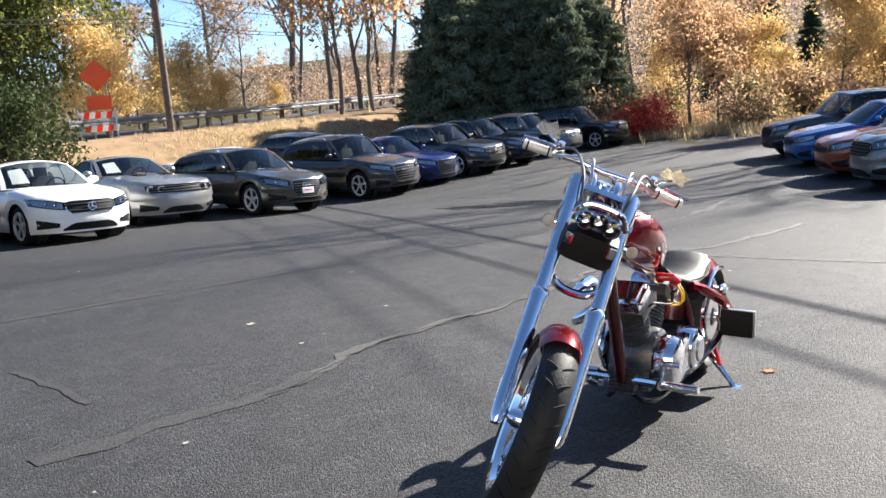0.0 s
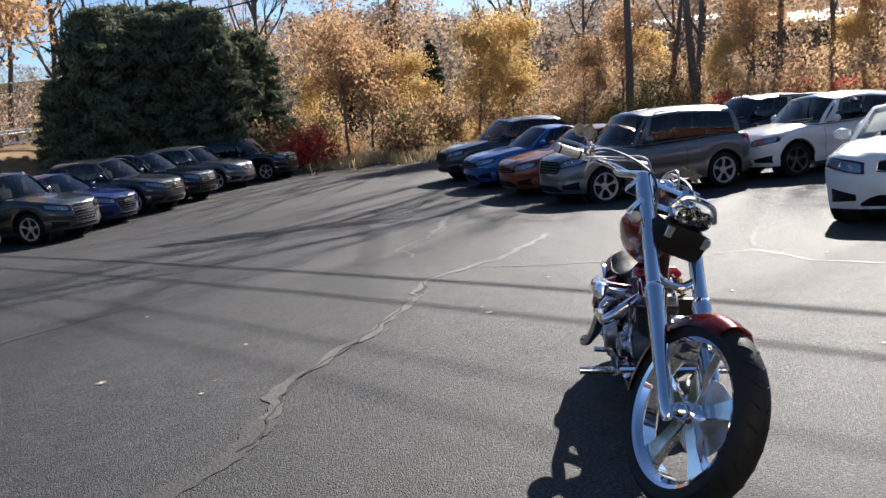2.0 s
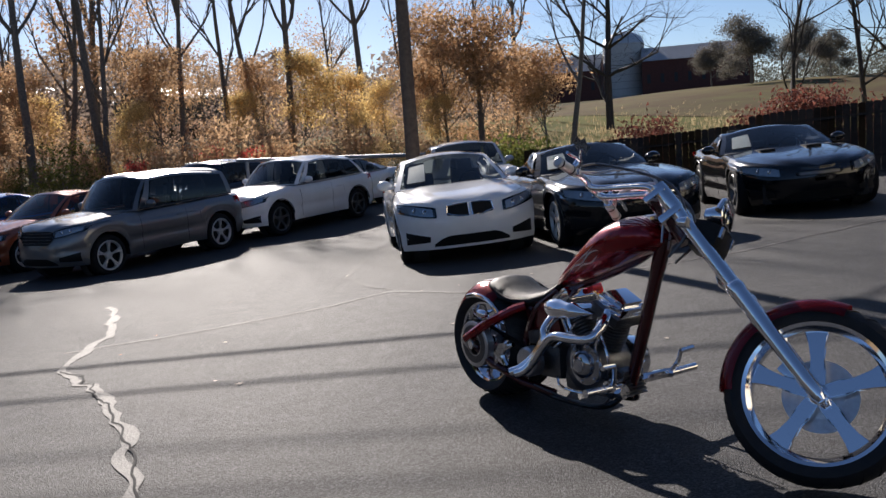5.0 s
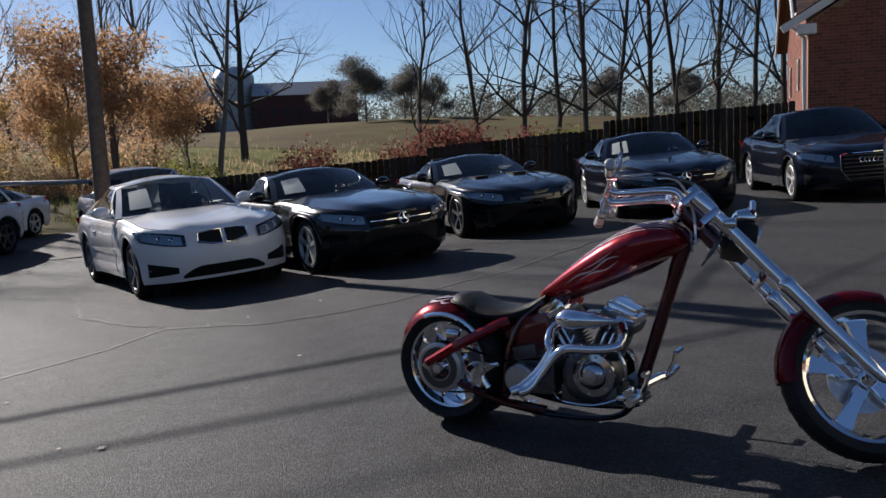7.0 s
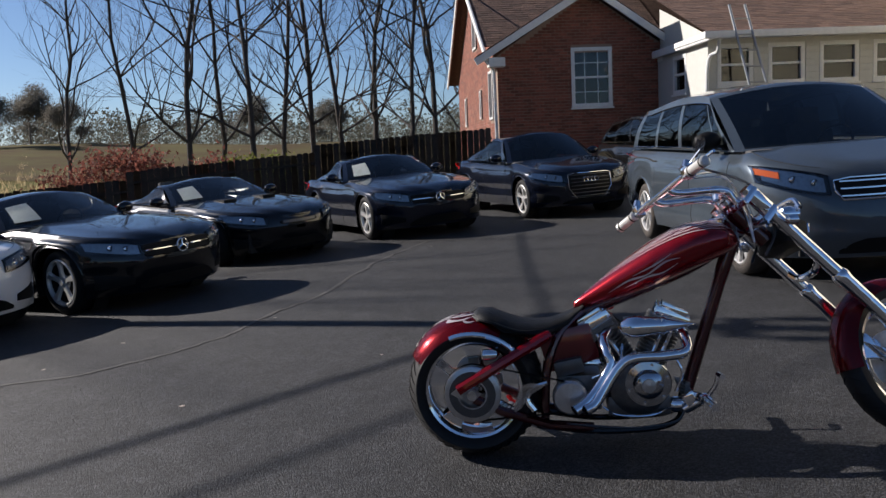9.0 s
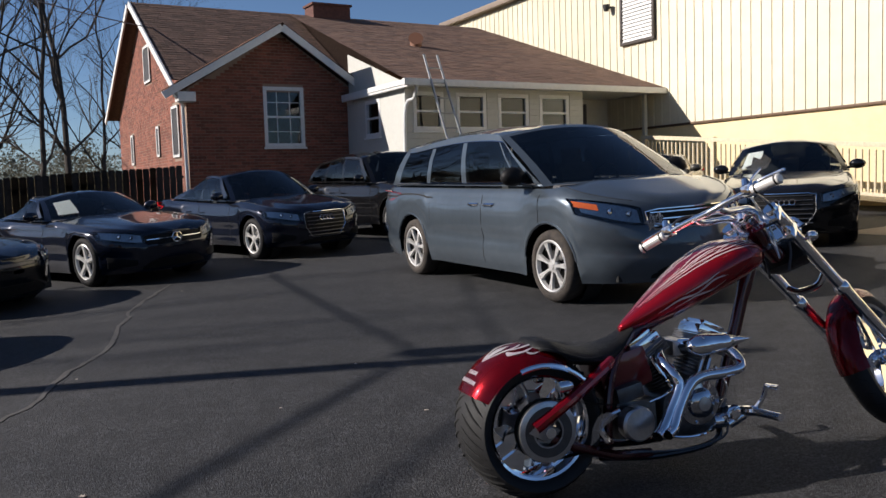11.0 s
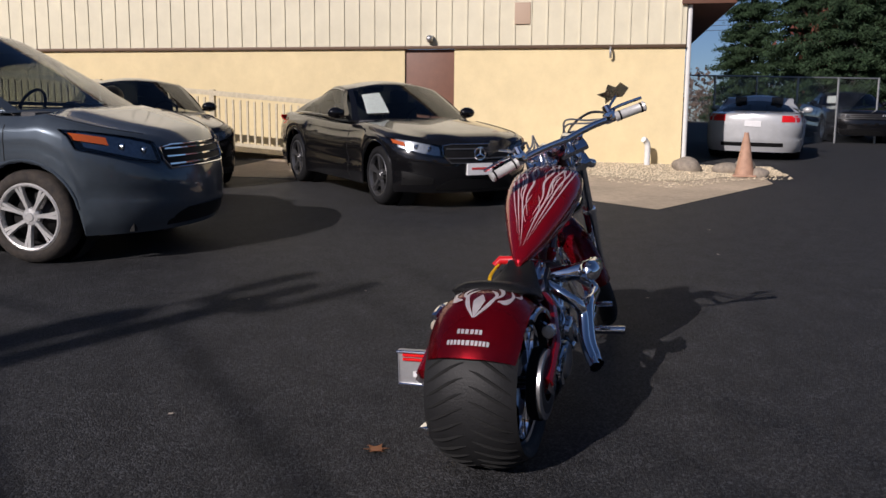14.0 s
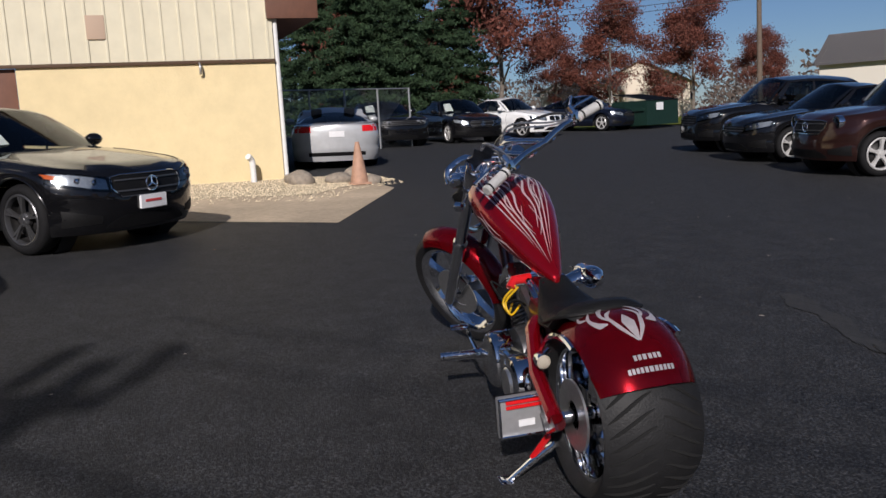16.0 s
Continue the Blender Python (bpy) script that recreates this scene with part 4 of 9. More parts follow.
parked("mini", P_MINI, 9.55, -7.55, 84, "dark brown compact car with round headlights", grille="wide", rims=(5, False))
parked("sedan", P_BLACK, 12.7, -8.2, 83, "black sedan with bright headlights", grille="slim", sticker=False)
parked("suv", P_BLACK, 15.9, -9.0, 82, "black compact SUV facing the lot", sticker=False)
parked("suv", P_BLACK, 14.6, -14.0, 83, "black SUV with a pale windscreen sticker", sticker=True)
# ---- metal-sided building ----
M_CREAM = mat("cream_block_paint", (0.74, 0.61, 0.35), 0.7, var=0.10, scale=3, bump=0.35, bump_scale=25, coarse=0.10)
M_SIDING = mat("cream_metal_siding", (0.66, 0.61, 0.45), 0.5, var=0.10, scale=3, coarse=0.10)
M_BROWND = mat("brown_door", (0.16, 0.065, 0.035), 0.5, var=0.2, scale=6)
M_BRICK = mat("red_brick", (0.235, 0.080, 0.050), 0.85, var=0.35, scale=20, bump=0.4, bump_scale=120, rand=0.3, coarse=0.1)
M_MORTAR = mat("mortar", (0.30, 0.22, 0.17), 0.95, var=0.2, scale=30)
M_SHINGLE = mat("brown_shingle", (0.22, 0.125, 0.085), 0.9, color2=(0.10, 0.058, 0.042), var=0.4, scale=22, bump=0.5, bump_scale=70, rand=0.35, island=0.3)
M_WTRIM = mat("white_trim", (0.74, 0.74, 0.72), 0.5, var=0.12, scale=10)
M_VINYL = mat("pale_vinyl", (0.52, 0.52, 0.48), 0.6, var=0.1, scale=8)
# near-black that stands for the unlit rooms in house and barn windows
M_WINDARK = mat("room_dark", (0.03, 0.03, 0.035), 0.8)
M_WGLASS = glass_mat("window_glass", (0.35, 0.38, 0.40))
M_RAILW = mat("rail_wood", (0.62, 0.54, 0.38), 0.8, var=0.25, scale=14)
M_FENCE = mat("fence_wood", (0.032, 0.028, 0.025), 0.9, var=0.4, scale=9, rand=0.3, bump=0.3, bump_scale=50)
M_POLE = mat("pole_wood", (0.16, 0.12, 0.09), 0.9, var=0.4, scale=12, bump=0.6, bump_scale=40)
M_GALV = mat("galvanised", (0.45, 0.46, 0.47), 0.4, 0.8, var=0.2, scale=15)
M_CABLE = mat("cable", (0.05, 0.05, 0.05), 0.45)

WALL_O = Vector((13.83, 0.35, 0))
WALL_D = Vector((-0.158, 0.9874, 0))        # along the long wall
WALL_N = Vector((-0.9874, -0.158, 0))       # out towards the lot
wall_m = Matrix((( WALL_D.x, WALL_N.x, 0, WALL_O.x), (WALL_D.y, WALL_N.y, 0, WALL_O.y), (0, 0, 1, 0), (0, 0, 0, 1)))


def wbox(bm, a0, a1, n0, n1, z0, z1, bevel=0.0):
    return box(bm, ((a0 + a1) / 2, (n0 + n1) / 2, (z0 + z1) / 2), (abs(a1 - a0), abs(n1 - n0), abs(z1 - z0)), bevel=bevel)


hall = thing("warehouse", wall_m, "long cream building with ribbed metal siding over painted block", "building", kind="structure")
HALL_L, BAND, EAVE = 28.6, 2.68, 7.35
DOOR0, DOOR1 = 4.30, 5.28
bm = bmesh.new()
wbox(bm, 0, DOOR0, -0.3, 0, 0.0, BAND)
wbox(bm, DOOR1, HALL_L, -0.3, 0, 0.0, BAND)
part("block_wall", bm, M_CREAM, hall, smooth=False)
bm = bmesh.new()
wbox(bm, 0, HALL_L, -0.3, 0.01, BAND + 0.03, EAVE)
part("siding_sheet", bm, M_SIDING, hall, smooth=False)
n_rib = int(HALL_L / 0.305)
rib_bm = bmesh.new()
wbox(rib_bm, -0.020, 0.020, 0.01, 0.030, BAND + 0.03, EAVE, 0.008)
rib_me = mesh_of(rib_bm, "rib", False)
rib_me.materials.append(M_SIDING)
for i in range(n_rib):
    part("siding_rib", rib_me, None, hall, at=Matrix.Translation((0.10 + i * 0.305, 0, 0)))
bm = bmesh.new()
wbox(bm, 0, HALL_L, 0.0, 0.055, BAND - 0.03, BAND + 0.03, 0.01)
part("sill_flashing", bm, mat("flashing_brown", (0.10, 0.06, 0.035), 0.5, 0.3), hall)
bm = bmesh.new()
wbox(bm, DOOR0 + 0.01, DOOR1 - 0.01, -0.10, -0.05, 0.35, BAND - 0.03, 0.004)
d = part("door_panel", bm, M_BROWND, hall, "brown flush steel door")
bm = bmesh.new()
wbox(bm, DOOR0 + 0.06, DOOR0 + 0.14, -0.05, -0.01, 1.40, 1.44, 0.008)
part("handle", bm, M_GALV, d)
bm = bmesh.new()
wbox(bm, -0.2, HALL_L + 0.3, -14.0, 0.25, EAVE, EAVE + 0.18, 0.03)
part("roof", bm, mat("roof_metal", (0.28, 0.22, 0.17), 0.5, 0.4, var=0.2, scale=4), hall)
bm = bmesh.new()
wbox(bm, 0, 0.3, -14, -0.3, 0.0, EAVE)
part("end_wall", bm, M_CREAM, hall, smooth=False)
bm = bmesh.new()
wbox(bm, HALL_L - 0.3, HALL_L, -14, -0.3, 0.0, EAVE)
part("far_wall", bm, M_SIDING, hall, smooth=False)
# louvred wall vent
v0, v1 = 16.75, 18.15
bm = bmesh.new()
for a0, a1, z0, z1 in ((v0, v1, 5.0, 5.08), (v0, v1, 6.33, 6.41), (v0, v0 + 0.08, 5.08, 6.33), (v1 - 0.08, v1, 5.08, 6.33)):
    wbox(bm, a0, a1, 0.0, 0.10, z0, z1, 0.006)
vent = part("vent_frame", bm, mat("vent_brown", (0.035, 0.026, 0.02), 0.6), hall, "dark framed wall vent")
sl_bm = bmesh.new()
box(sl_bm, (0, 0.055, 0), (v1 - v0 - 0.16, 0.105, 0.010), Euler((radians(-66), 0, 0)).to_matrix())
sl_me = mesh_of(sl_bm, "slat", False)
sl_me.materials.append(M_WTRIM)
for i in range(13):
    part("slat", sl_me, None, vent, at=Matrix.Translation(((v0 + v1) / 2, 0, 5.13 + i * 0.0960)))
bm = bmesh.new()
tube(bm, [(18.62, 0.0, 6.17), (18.62, 0.12, 6.17)], 0.03, 8)
lathe(bm, [(0.0, -0.10), (0.06, -0.09), (0.10, 0.02), (0.11, 0.09), (0.09, 0.09)], 16, 'Z', (18.62, 0.18, 6.14))
part("flood_lamp", bm, M_CABLE, hall, "small dark wall lamp")
# corner fascia, downpipe, hook, patch
bm = bmesh.new()
wbox(bm, -0.85, 0.10, -10.0, 0.10, 3.42, 4.15, 0.02)
part("fascia_box", bm, mat("fascia_brown", (0.14, 0.06, 0.035), 0.6, var=0.2, scale=6), hall, "brown eave box at the corner")
bm = bmesh.new()
tube(bm, [(-0.06, -0.06, 3.42), (-0.06, -0.06, 0.50), (-0.10, 0.06, 0.42)], 0.045, 10)
part("downpipe", bm, M_WTRIM, hall, "white downpipe on the corner")
bm = bmesh.new()
wbox(bm, 2.85, 3.15, 0.02, 0.045, 3.10, 3.50, 0.01)
part("patch_plate", bm, mat("patch_tan", (0.45, 0.33, 0.24), 0.7), hall)
bm = bmesh.new()
tube(bm, spline([(1.35, 0.05, 2.66), (1.35, 0.12, 2.62), (1.35, 0.13, 2.52), (1.35, 0.08, 2.47)], 4), 0.022, 8)
part("hook", bm, M_GALV, hall)
bm = bmesh.new()
wbox(bm, 4.70, 4.82, 0.0, 0.12, 2.78, 2.90, 0.02)
bmesh.ops.create_icosphere(bm, subdivisions=2, radius=0.07, matrix=Matrix.Translation((4.76, 0.14, 2.84)))
part("door_lamp", bm, M_GALV, hall)

# bollard pipe, stones, cone, gravel bed, apron
PV = wall_m @ Vector((0.62, 0.30, 0))
pipe = thing("vent_pipe", Matrix.Translation((PV.x, PV.y, ground_z(PV.x, PV.y))), "white plastic vent pipe beside the wall", "pipe")
bm = bmesh.new()
tube(bm, spline([(0, 0, -0.05), (0, 0, 0.36), (-0.03, 0.03, 0.46), (-0.09, 0.07, 0.50)], 5), 0.055, 12)
part("pipe", bm, M_WTRIM, pipe)
def gravel_n(a):
    """How far the gravel reaches out from the wall."""
    return min(1.5 + (a + 1.6) * 0.9, 3.1 - 0.12 * a) + 0.18 * math.sin(a * 3.1)


def apron_n(a):
    """How far the concrete reaches out."""
    return min(3.04 + (a + 1.11) * 1.84, max(6.55 - 0.8 * (a - 0.8), 4.6))


bm = bmesh.new()
grid(bm, lambda a, b: (lambda p: Vector((p.x, p.y, ground_z(p.x, p.y) + 0.030 + 0.01 * noise.noise((p.x * 9, p.y * 9, 0)))))(wall_m @ Vector((a, b * gravel_n(a), 0))), frange(-1.6, 3.6, 40), frange(0, 1, 10))
gb = part("gravel_bed", bm, M_GRAVEL, None)
tagged(gb, "pale gravel bed along the foot of the wall", "gravel", kind="stuff")
bm = bmesh.new()
rnd = random.Random(4)
verts, faces = [], []
for i in range(7000):
    a = rnd.uniform(-1.6, 3.7)
    b = gravel_n(a) * (rnd.uniform(0.01, 1.0) if i % 12 else rnd.uniform(0.9, 1.3))
    p = wall_m @ Vector((a, b, 0))
    s = rnd.uniform(0.008, 0.024)
    c = Vector((p.x, p.y, ground_z(p.x, p.y) + 0.034))
    o = len(verts)
    for q in ((1, 0, 0), (0, 1, 0), (-1, 0, 0), (0, -1, 0), (0, 0, 0.8)):
        verts.append(c + Vector(q) * s * rnd.uniform(0.7, 1.3))
    faces += [(o, o + 1, o + 4), (o + 1, o + 2, o + 4), (o + 2, o + 3, o + 4), (o + 3, o, o + 4)]
me = bpy.data.meshes.new("pebbles")
me.from_pydata(verts, [], faces)
me.materials.append(M_GRAVEL)
tagged(new("pebbles", me), "loose pale pebbles on the gravel bed", "gravel", kind="stuff")
bm = bmesh.new()
grid(bm, lambda a, b: (lambda p: Vector((p.x, p.y, ground_z(p.x, p.y) + 0.026)))(wall_m @ Vector((a, 1.2 + b * (apron_n(a) - 1.2), 0))), frange(-1.11, 0.8, 4) + frange(1.2, 7.5, 12), frange(0, 1, 6))
ap = part("concrete_apron", bm, M_CONC, None)
tagged(ap, "worn concrete apron before the building", "pavement", kind="structure")

# ---- ramp with railing ----
ramp = thing("access_ramp", wall_m, "pale wooden access ramp with baluster railing along the building", "ramp", kind="structure")
R_N = 1.55


def ramp_z(a):
    return 0.50 + max(0.0, a - 6.2) * 0.083


bm = bmesh.new()
grid(bm, lambda a, b: Vector((a, b, ramp_z(a) + 0.04)), frange(6.0, 16.0, 10), [0.05, R_N + 0.05])
bmesh.ops.solidify(bm, geom=bm.faces[:], thickness=0.12)
part("deck", bm, M_RAILW, ramp)
bal_bm = bmesh.new()
box(bal_bm, (0, 0, 0.46), (0.035, 0.035, 0.86), bevel=0.004)
bal_me = mesh_of(bal_bm, "baluster", False)
bal_me.materials.append(M_RAILW)
for i in range(int((15.4 - 6.3) / 0.14)):
    a = 6.35 + i * 0.14
    part("baluster", bal_me, None, ramp, at=Matrix.Translation((a, R_N, ramp_z(a) + 0.08)))
post_bm = bmesh.new()
box(post_bm, (0, 0, 0.54), (0.095, 0.095, 1.20), bevel=0.006)
post_me = mesh_of(post_bm, "post", False)
post_me.materials.append(M_RAILW)
for i in range(5):
    a = 6.28 + i * 2.28 - (0 if i else 0)
    part("post", post_me, None, ramp, at=Matrix.Translation((a, R_N + 0.02, ramp_z(a) - 0.02)))
for dz, hh in ((1.06, 0.09), (0.16, 0.06)):
    bm = bmesh.new()
    a0, a1 = 6.2, 15.5
    q = math.atan2(ramp_z(a1) - ramp_z(a0), a1 - a0)
    box(bm, ((a0 + a1) / 2, R_N + 0.02, (ramp_z(a0) + ramp_z(a1)) / 2 + dz), ((a1 - a0) / math.cos(q), 0.10, hh), Euler((0, -q, 0)).to_matrix(), 0.006)
    part("rail", bm, M_RAILW, ramp)

# ---- brick house ----
HP = 12.0
house_m = pose(-0.82, 17.77, 0, 0, 0, HP)
house = thing("brick_house", house_m, "red brick house with brown shingle roof and enclosed white porch", "house", kind="structure")
EV, APEX, GX, RIDGE, RY = 3.72, 5.32, 2.30, 6.57, 4.3
GW = 4.42
SIDE = 9.0                              # depth of the house
WX0, WX1, WZ0, WZ1 = 1.88, 2.88, 2.40, 3.83


def hole_wall(bm, x0, x1, z0, z1, holes, y0, y1):
    """A wall of boxes round its openings."""
    xs_ = sorted({x0, x1, *[h[0] for h in holes], *[h[1] for h in holes]})
    for a, b in zip(xs_, xs_[1:]):
        cuts = sorted([(h[2], h[3]) for h in holes if h[0] <= a + 1e-6 and h[1] >= b - 1e-6])
        z = z0
        for c0, c1 in cuts + [(z1, z1)]:
            if c0 - z > 1e-4:
                wbox(bm, a, b, y0, y1, z, c0)
            z = c1


bm = bmesh.new()
hole_wall(bm, 0, GW, -0.2, EV, [(WX0, WX1, WZ0, WZ1)], 0.012, 0.25)
f = [bm.verts.new(v) for v in ((0, 0.012, EV), (GW, 0.012, EV), (GX, 0.012, APEX - 0.12))]
bm.faces.new(f)
part("front_wall", bm, M_MORTAR, house, smooth=False)
bm = bmesh.new()
hole_wall(bm, 0.25, SIDE - 0.2, -0.2, EV, [], 0, 0.2)
f = [bm.verts.new(v) for v in ((0.0, 0.0, EV), (SIDE, 0.0, EV), (SIDE / 2, 0.0, RIDGE - 0.1))]
bm.faces.new(f)
bmesh.ops.transform(bm, verts=bm.verts, matrix=Matrix.Translation((0.012, 0, 0)) @ Matrix.Rotation(radians(90), 4, 'Z') @ Matrix.Diagonal((1, -1, 1, 1)))
part("side_wall", bm, M_MORTAR, house, smooth=False)


def window(parent, x0, x1, z0, z1, y, m=None, frame_w=0.07, grid_=(3, 4), name="window"):
    bm = bmesh.new()
    for a0, a1, c0, c1 in ((x0 - 0.02, x1 + 0.02, z1 - frame_w, z1 + 0.02), (x0 - 0.02, x1 + 0.02, z0 - 0.02, z0 + frame_w), (x0 - 0.02, x0 + frame_w, z0 + frame_w, z1 - frame_w), (x1 - frame_w, x1 + 0.02, z0 + frame_w, z1 - frame_w), (x0 + frame_w, x1 - frame_w, (z0 + z1) / 2 - 0.025, (z0 + z1) / 2 + 0.025)):
        wbox(bm, a0, a1, y - 0.03, y + 0.08, c0, c1, 0.006)
    w = part(name, bm, M_WTRIM, parent, "white sash window frame", at=m)
    bm = bmesh.new()
    wbox(bm, x0 - 0.05, x1 + 0.05, y - 0.07, y + 0.05, z0 - 0.07, z0 - 0.025, 0.006)
    part("sill", bm, M_WTRIM, w)
    for c0, c1 in ((z0 + frame_w, (z0 + z1) / 2 - 0.025), ((z0 + z1) / 2 + 0.025, z1 - frame_w)):
        bm = bmesh.new()
        wbox(bm, x0 + frame_w, x1 - frame_w, y + 0.035, y + 0.041, c0, c1)
        part("pane", bm, M_WGLASS, w, smooth=False)
    bm = bmesh.new()
    nx, nz = grid_
    for i in range(1, nx):
        a = x0 + (x1 - x0) * i / nx
        wbox(bm, a - 0.009, a + 0.009, y + 0.02, y + 0.034, z0 + frame_w, z1 - frame_w)
    for j in range(1, nz):
        c = z0 + (z1 - z0) * j / nz
        if abs(j - nz / 2) > 0.1:
            wbox(bm, x0 + frame_w, x1 - frame_w, y + 0.018, y + 0.033, c - 0.009, c + 0.009)
    if len(bm.faces):
        part("muntin", bm, M_WTRIM, w, smooth=False)
    else:
        bm.free()
    # dark sheet stands in for the unlit room behind the panes
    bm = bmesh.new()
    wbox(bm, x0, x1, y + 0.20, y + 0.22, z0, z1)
    part("unlit_room_sheet", bm, M_WINDARK, w, smooth=False)
    return w


window(house, WX0, WX1, WZ0, WZ1, 0.03)
# side windows on the sunlit wall
rot = Matrix.Rotation(radians(90), 4, 'Z') @ Matrix.Diagonal((1, -1, 1, 1))
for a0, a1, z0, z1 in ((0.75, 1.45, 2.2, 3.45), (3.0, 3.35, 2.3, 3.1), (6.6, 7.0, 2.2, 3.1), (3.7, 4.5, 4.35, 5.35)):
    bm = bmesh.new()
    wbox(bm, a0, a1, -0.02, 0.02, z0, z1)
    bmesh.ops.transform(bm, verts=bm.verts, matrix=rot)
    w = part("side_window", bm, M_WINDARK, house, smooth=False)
    bm = bmesh.new()
    for q in ((a0, a1, z1 - 0.06, z1), (a0, a1, z0, z0 + 0.06), (a0, a0 + 0.06, z0, z1), (a1 - 0.06, a1, z0, z1)):
        wbox(bm, q[0], q[1], -0.04, -0.02, q[2], q[3])
    bmesh.ops.transform(bm, verts=bm.verts, matrix=rot)
    part("window_frame", bm, M_WTRIM, w, smooth=False)


def roof_slab(bm, p0, p1, p2, p3, th=0.07):
    vs_ = [bm.verts.new(p) for p in (p0, p1, p2, p3)]
    f = bm.faces.new(vs_)
    bmesh.ops.solidify(bm, geom=[f], thickness=th)


PE, PEX0, PEX1, PY = 3.62, 3.80, 11.55, -3.70
bm = bmesh.new()
EZ = EV + 0.38 * (RIDGE - EV) / (RY + 0.5)
roof_slab(bm, (-0.32, 0.08, EZ), (GW, 0.08, EZ), (10.9, RY + 0.2, RIDGE), (-0.32, RY + 0.2, RIDGE))
roof_slab(bm, (-0.32, RY + 0.2, RIDGE), (10.9, RY + 0.2, RIDGE), (10.9, SIDE + 0.3, EV), (-0.32, SIDE + 0.3, EV))
roof_slab(bm, (PEX0, PY, PE + 0.04), (PEX1, PY, PE + 0.04), (10.9, RY + 0.2, RIDGE - 0.005), (GW - 0.2, RY + 0.2, RIDGE - 0.005))
part("main_roof", bm, M_SHINGLE, house, smooth=False)
bm = bmesh.new()
roof_slab(bm, (-0.55, -0.36, EV - 0.05), (GX, -0.36, APEX + 0.02), (GX, 2.6, APEX + 0.02), (-0.55, 0.6, EV - 0.05))
roof_slab(bm, (GX, -0.36, APEX + 0.02), (GW + 0.35, -0.36, EV - 0.05), (GW + 0.35, 0.8, EV - 0.05), (GX, 2.6, APEX + 0.02))
part("gable_roof", bm, M_SHINGLE, house, smooth=False)
for x0, z0, x1, z1 in ((-0.58, EV - 0.12, GX, APEX - 0.02), (GX, APEX - 0.02, GW + 0.38, EV - 0.12)):
    bm = bmesh.new()
    q = math.atan2(z1 - z0, x1 - x0)
    box(bm, ((x0 + x1) / 2, -0.33, (z0 + z1) / 2 - 0.06), (math.hypot(x1 - x0, z1 - z0), 0.06, 0.17), Euler((0, -q, 0)).to_matrix(), 0.01)
    part("bargeboard", bm, M_WTRIM, house, "white gable board")
for xx in (-0.05, GW - 0.15):
    bm = bmesh.new()
    wbox(bm, xx - 0.20, xx + 0.20, -0.34, 0.02, EV - 0.30, EV - 0.08, 0.01)
    part("eave_return", bm, M_WTRIM, house)
bm = bmesh.new()
q = math.atan2(RIDGE - EV, RY + 0.5)
box(bm, (-0.33, (RY - 0.1) / 2, (RIDGE + EV) / 2 - 0.05), (0.05, math.hypot(RIDGE - EV, RY + 0.5), 0.16), Euler((q, 0, 0)).to_matrix(), 0.01)
part("rake_board", bm, M_WTRIM, house)
bm = bmesh.new()
box(bm, (-0.33, SIDE - (RY - 0.1) / 2 + 0.2, (RIDGE + EV) / 2 - 0.05), (0.05, math.hypot(RIDGE - EV, RY + 0.5), 0.16), Euler((-q, 0, 0)).to_matrix(), 0.01)
part("rake_board", bm, M_WTRIM, house)
bm = bmesh.new()
tube(bm, [(-0.38, -0.30, EV - 0.1), (-0.10, -0.06, EV - 0.35), (-0.06, -0.06, 0.4)], 0.04, 8)
part("downpipe", bm, M_WTRIM, house)
# chimney
bm = bmesh.new()
wbox(bm, 4.90, 6.10, RY - 0.2, RY + 0.5, RIDGE - 0.4, RIDGE + 0.26)
wbox(bm, 4.85, 6.15, RY - 0.25, RY + 0.55, RIDGE + 0.26, RIDGE + 0.33, 0.01)
part("chimney", bm, mat("old_brick", (0.13, 0.055, 0.042), 0.9, var=0.4, scale=9, bump=0.6, bump_scale=25), house, "short brick chimney on the ridge", smooth=False)
bm = bmesh.new()
tube(bm, [(6.3, 0.3, 4.75), (6.3, 0.3, 5.22), (6.25, 0.20, 5.28)], [0.16, 0.16, 0.20], 12)
part("roof_vent", bm, mat("rusty_vent", (0.20, 0.09, 0.05), 0.7), house)
# porch
PX0, PX1, PYF = 4.08, 11.35, -3.2
wins = [(4.30, 5.06, 2.59, 3.43), (5.44, 6.22, 2.59, 3.43), (6.60, 7.45, 2.59, 3.43), (7.82, 8.69, 2.59, 3.43)]
bm = bmesh.new()
hole_wall(bm, PX0, 9.09, -0.1, PE, wins, PYF, PYF + 0.15)
wbox(bm, 9.09, PX1, PYF + 1.6, PYF + 1.75, -0.1, PE)
wbox(bm, 9.06, 9.16, PYF, PYF + 1.6, -0.1, PE)
part("porch_wall", bm, M_VINYL, house, smooth=False)
for i in range(24):
    bm = bmesh.new()
    zz = 0.35 + i * 0.14
    for a0, a1 in ([(PX0 - 0.01, 9.09)] if zz < 2.5 or zz > 3.5 else [(a, b) for a, b in zip([PX0 - 0.01] + [w[1] + 0.04 for w in wins], [w[0] - 0.04 for w in wins] + [9.09])]):
        box(bm, ((a0 + a1) / 2, PYF - 0.008, zz), (a1 - a0, 0.014, 0.13), Euler((radians(-5), 0, 0)).to_matrix())
    part("clapboard", bm, M_VINYL, house, smooth=False)
bm = bmesh.new()
hole_wall(bm, PYF + 0.15, 0.0, -0.1, PE, [(-1.9, -1.1, 2.55, 3.40)], 0, 0.12)
f = [bm.verts.new(v) for v in ((PYF, 0.06, PE), (0.0, 0.06, PE), (0.0, 0.06, PE + 1.1))]
bm.faces.new(f)
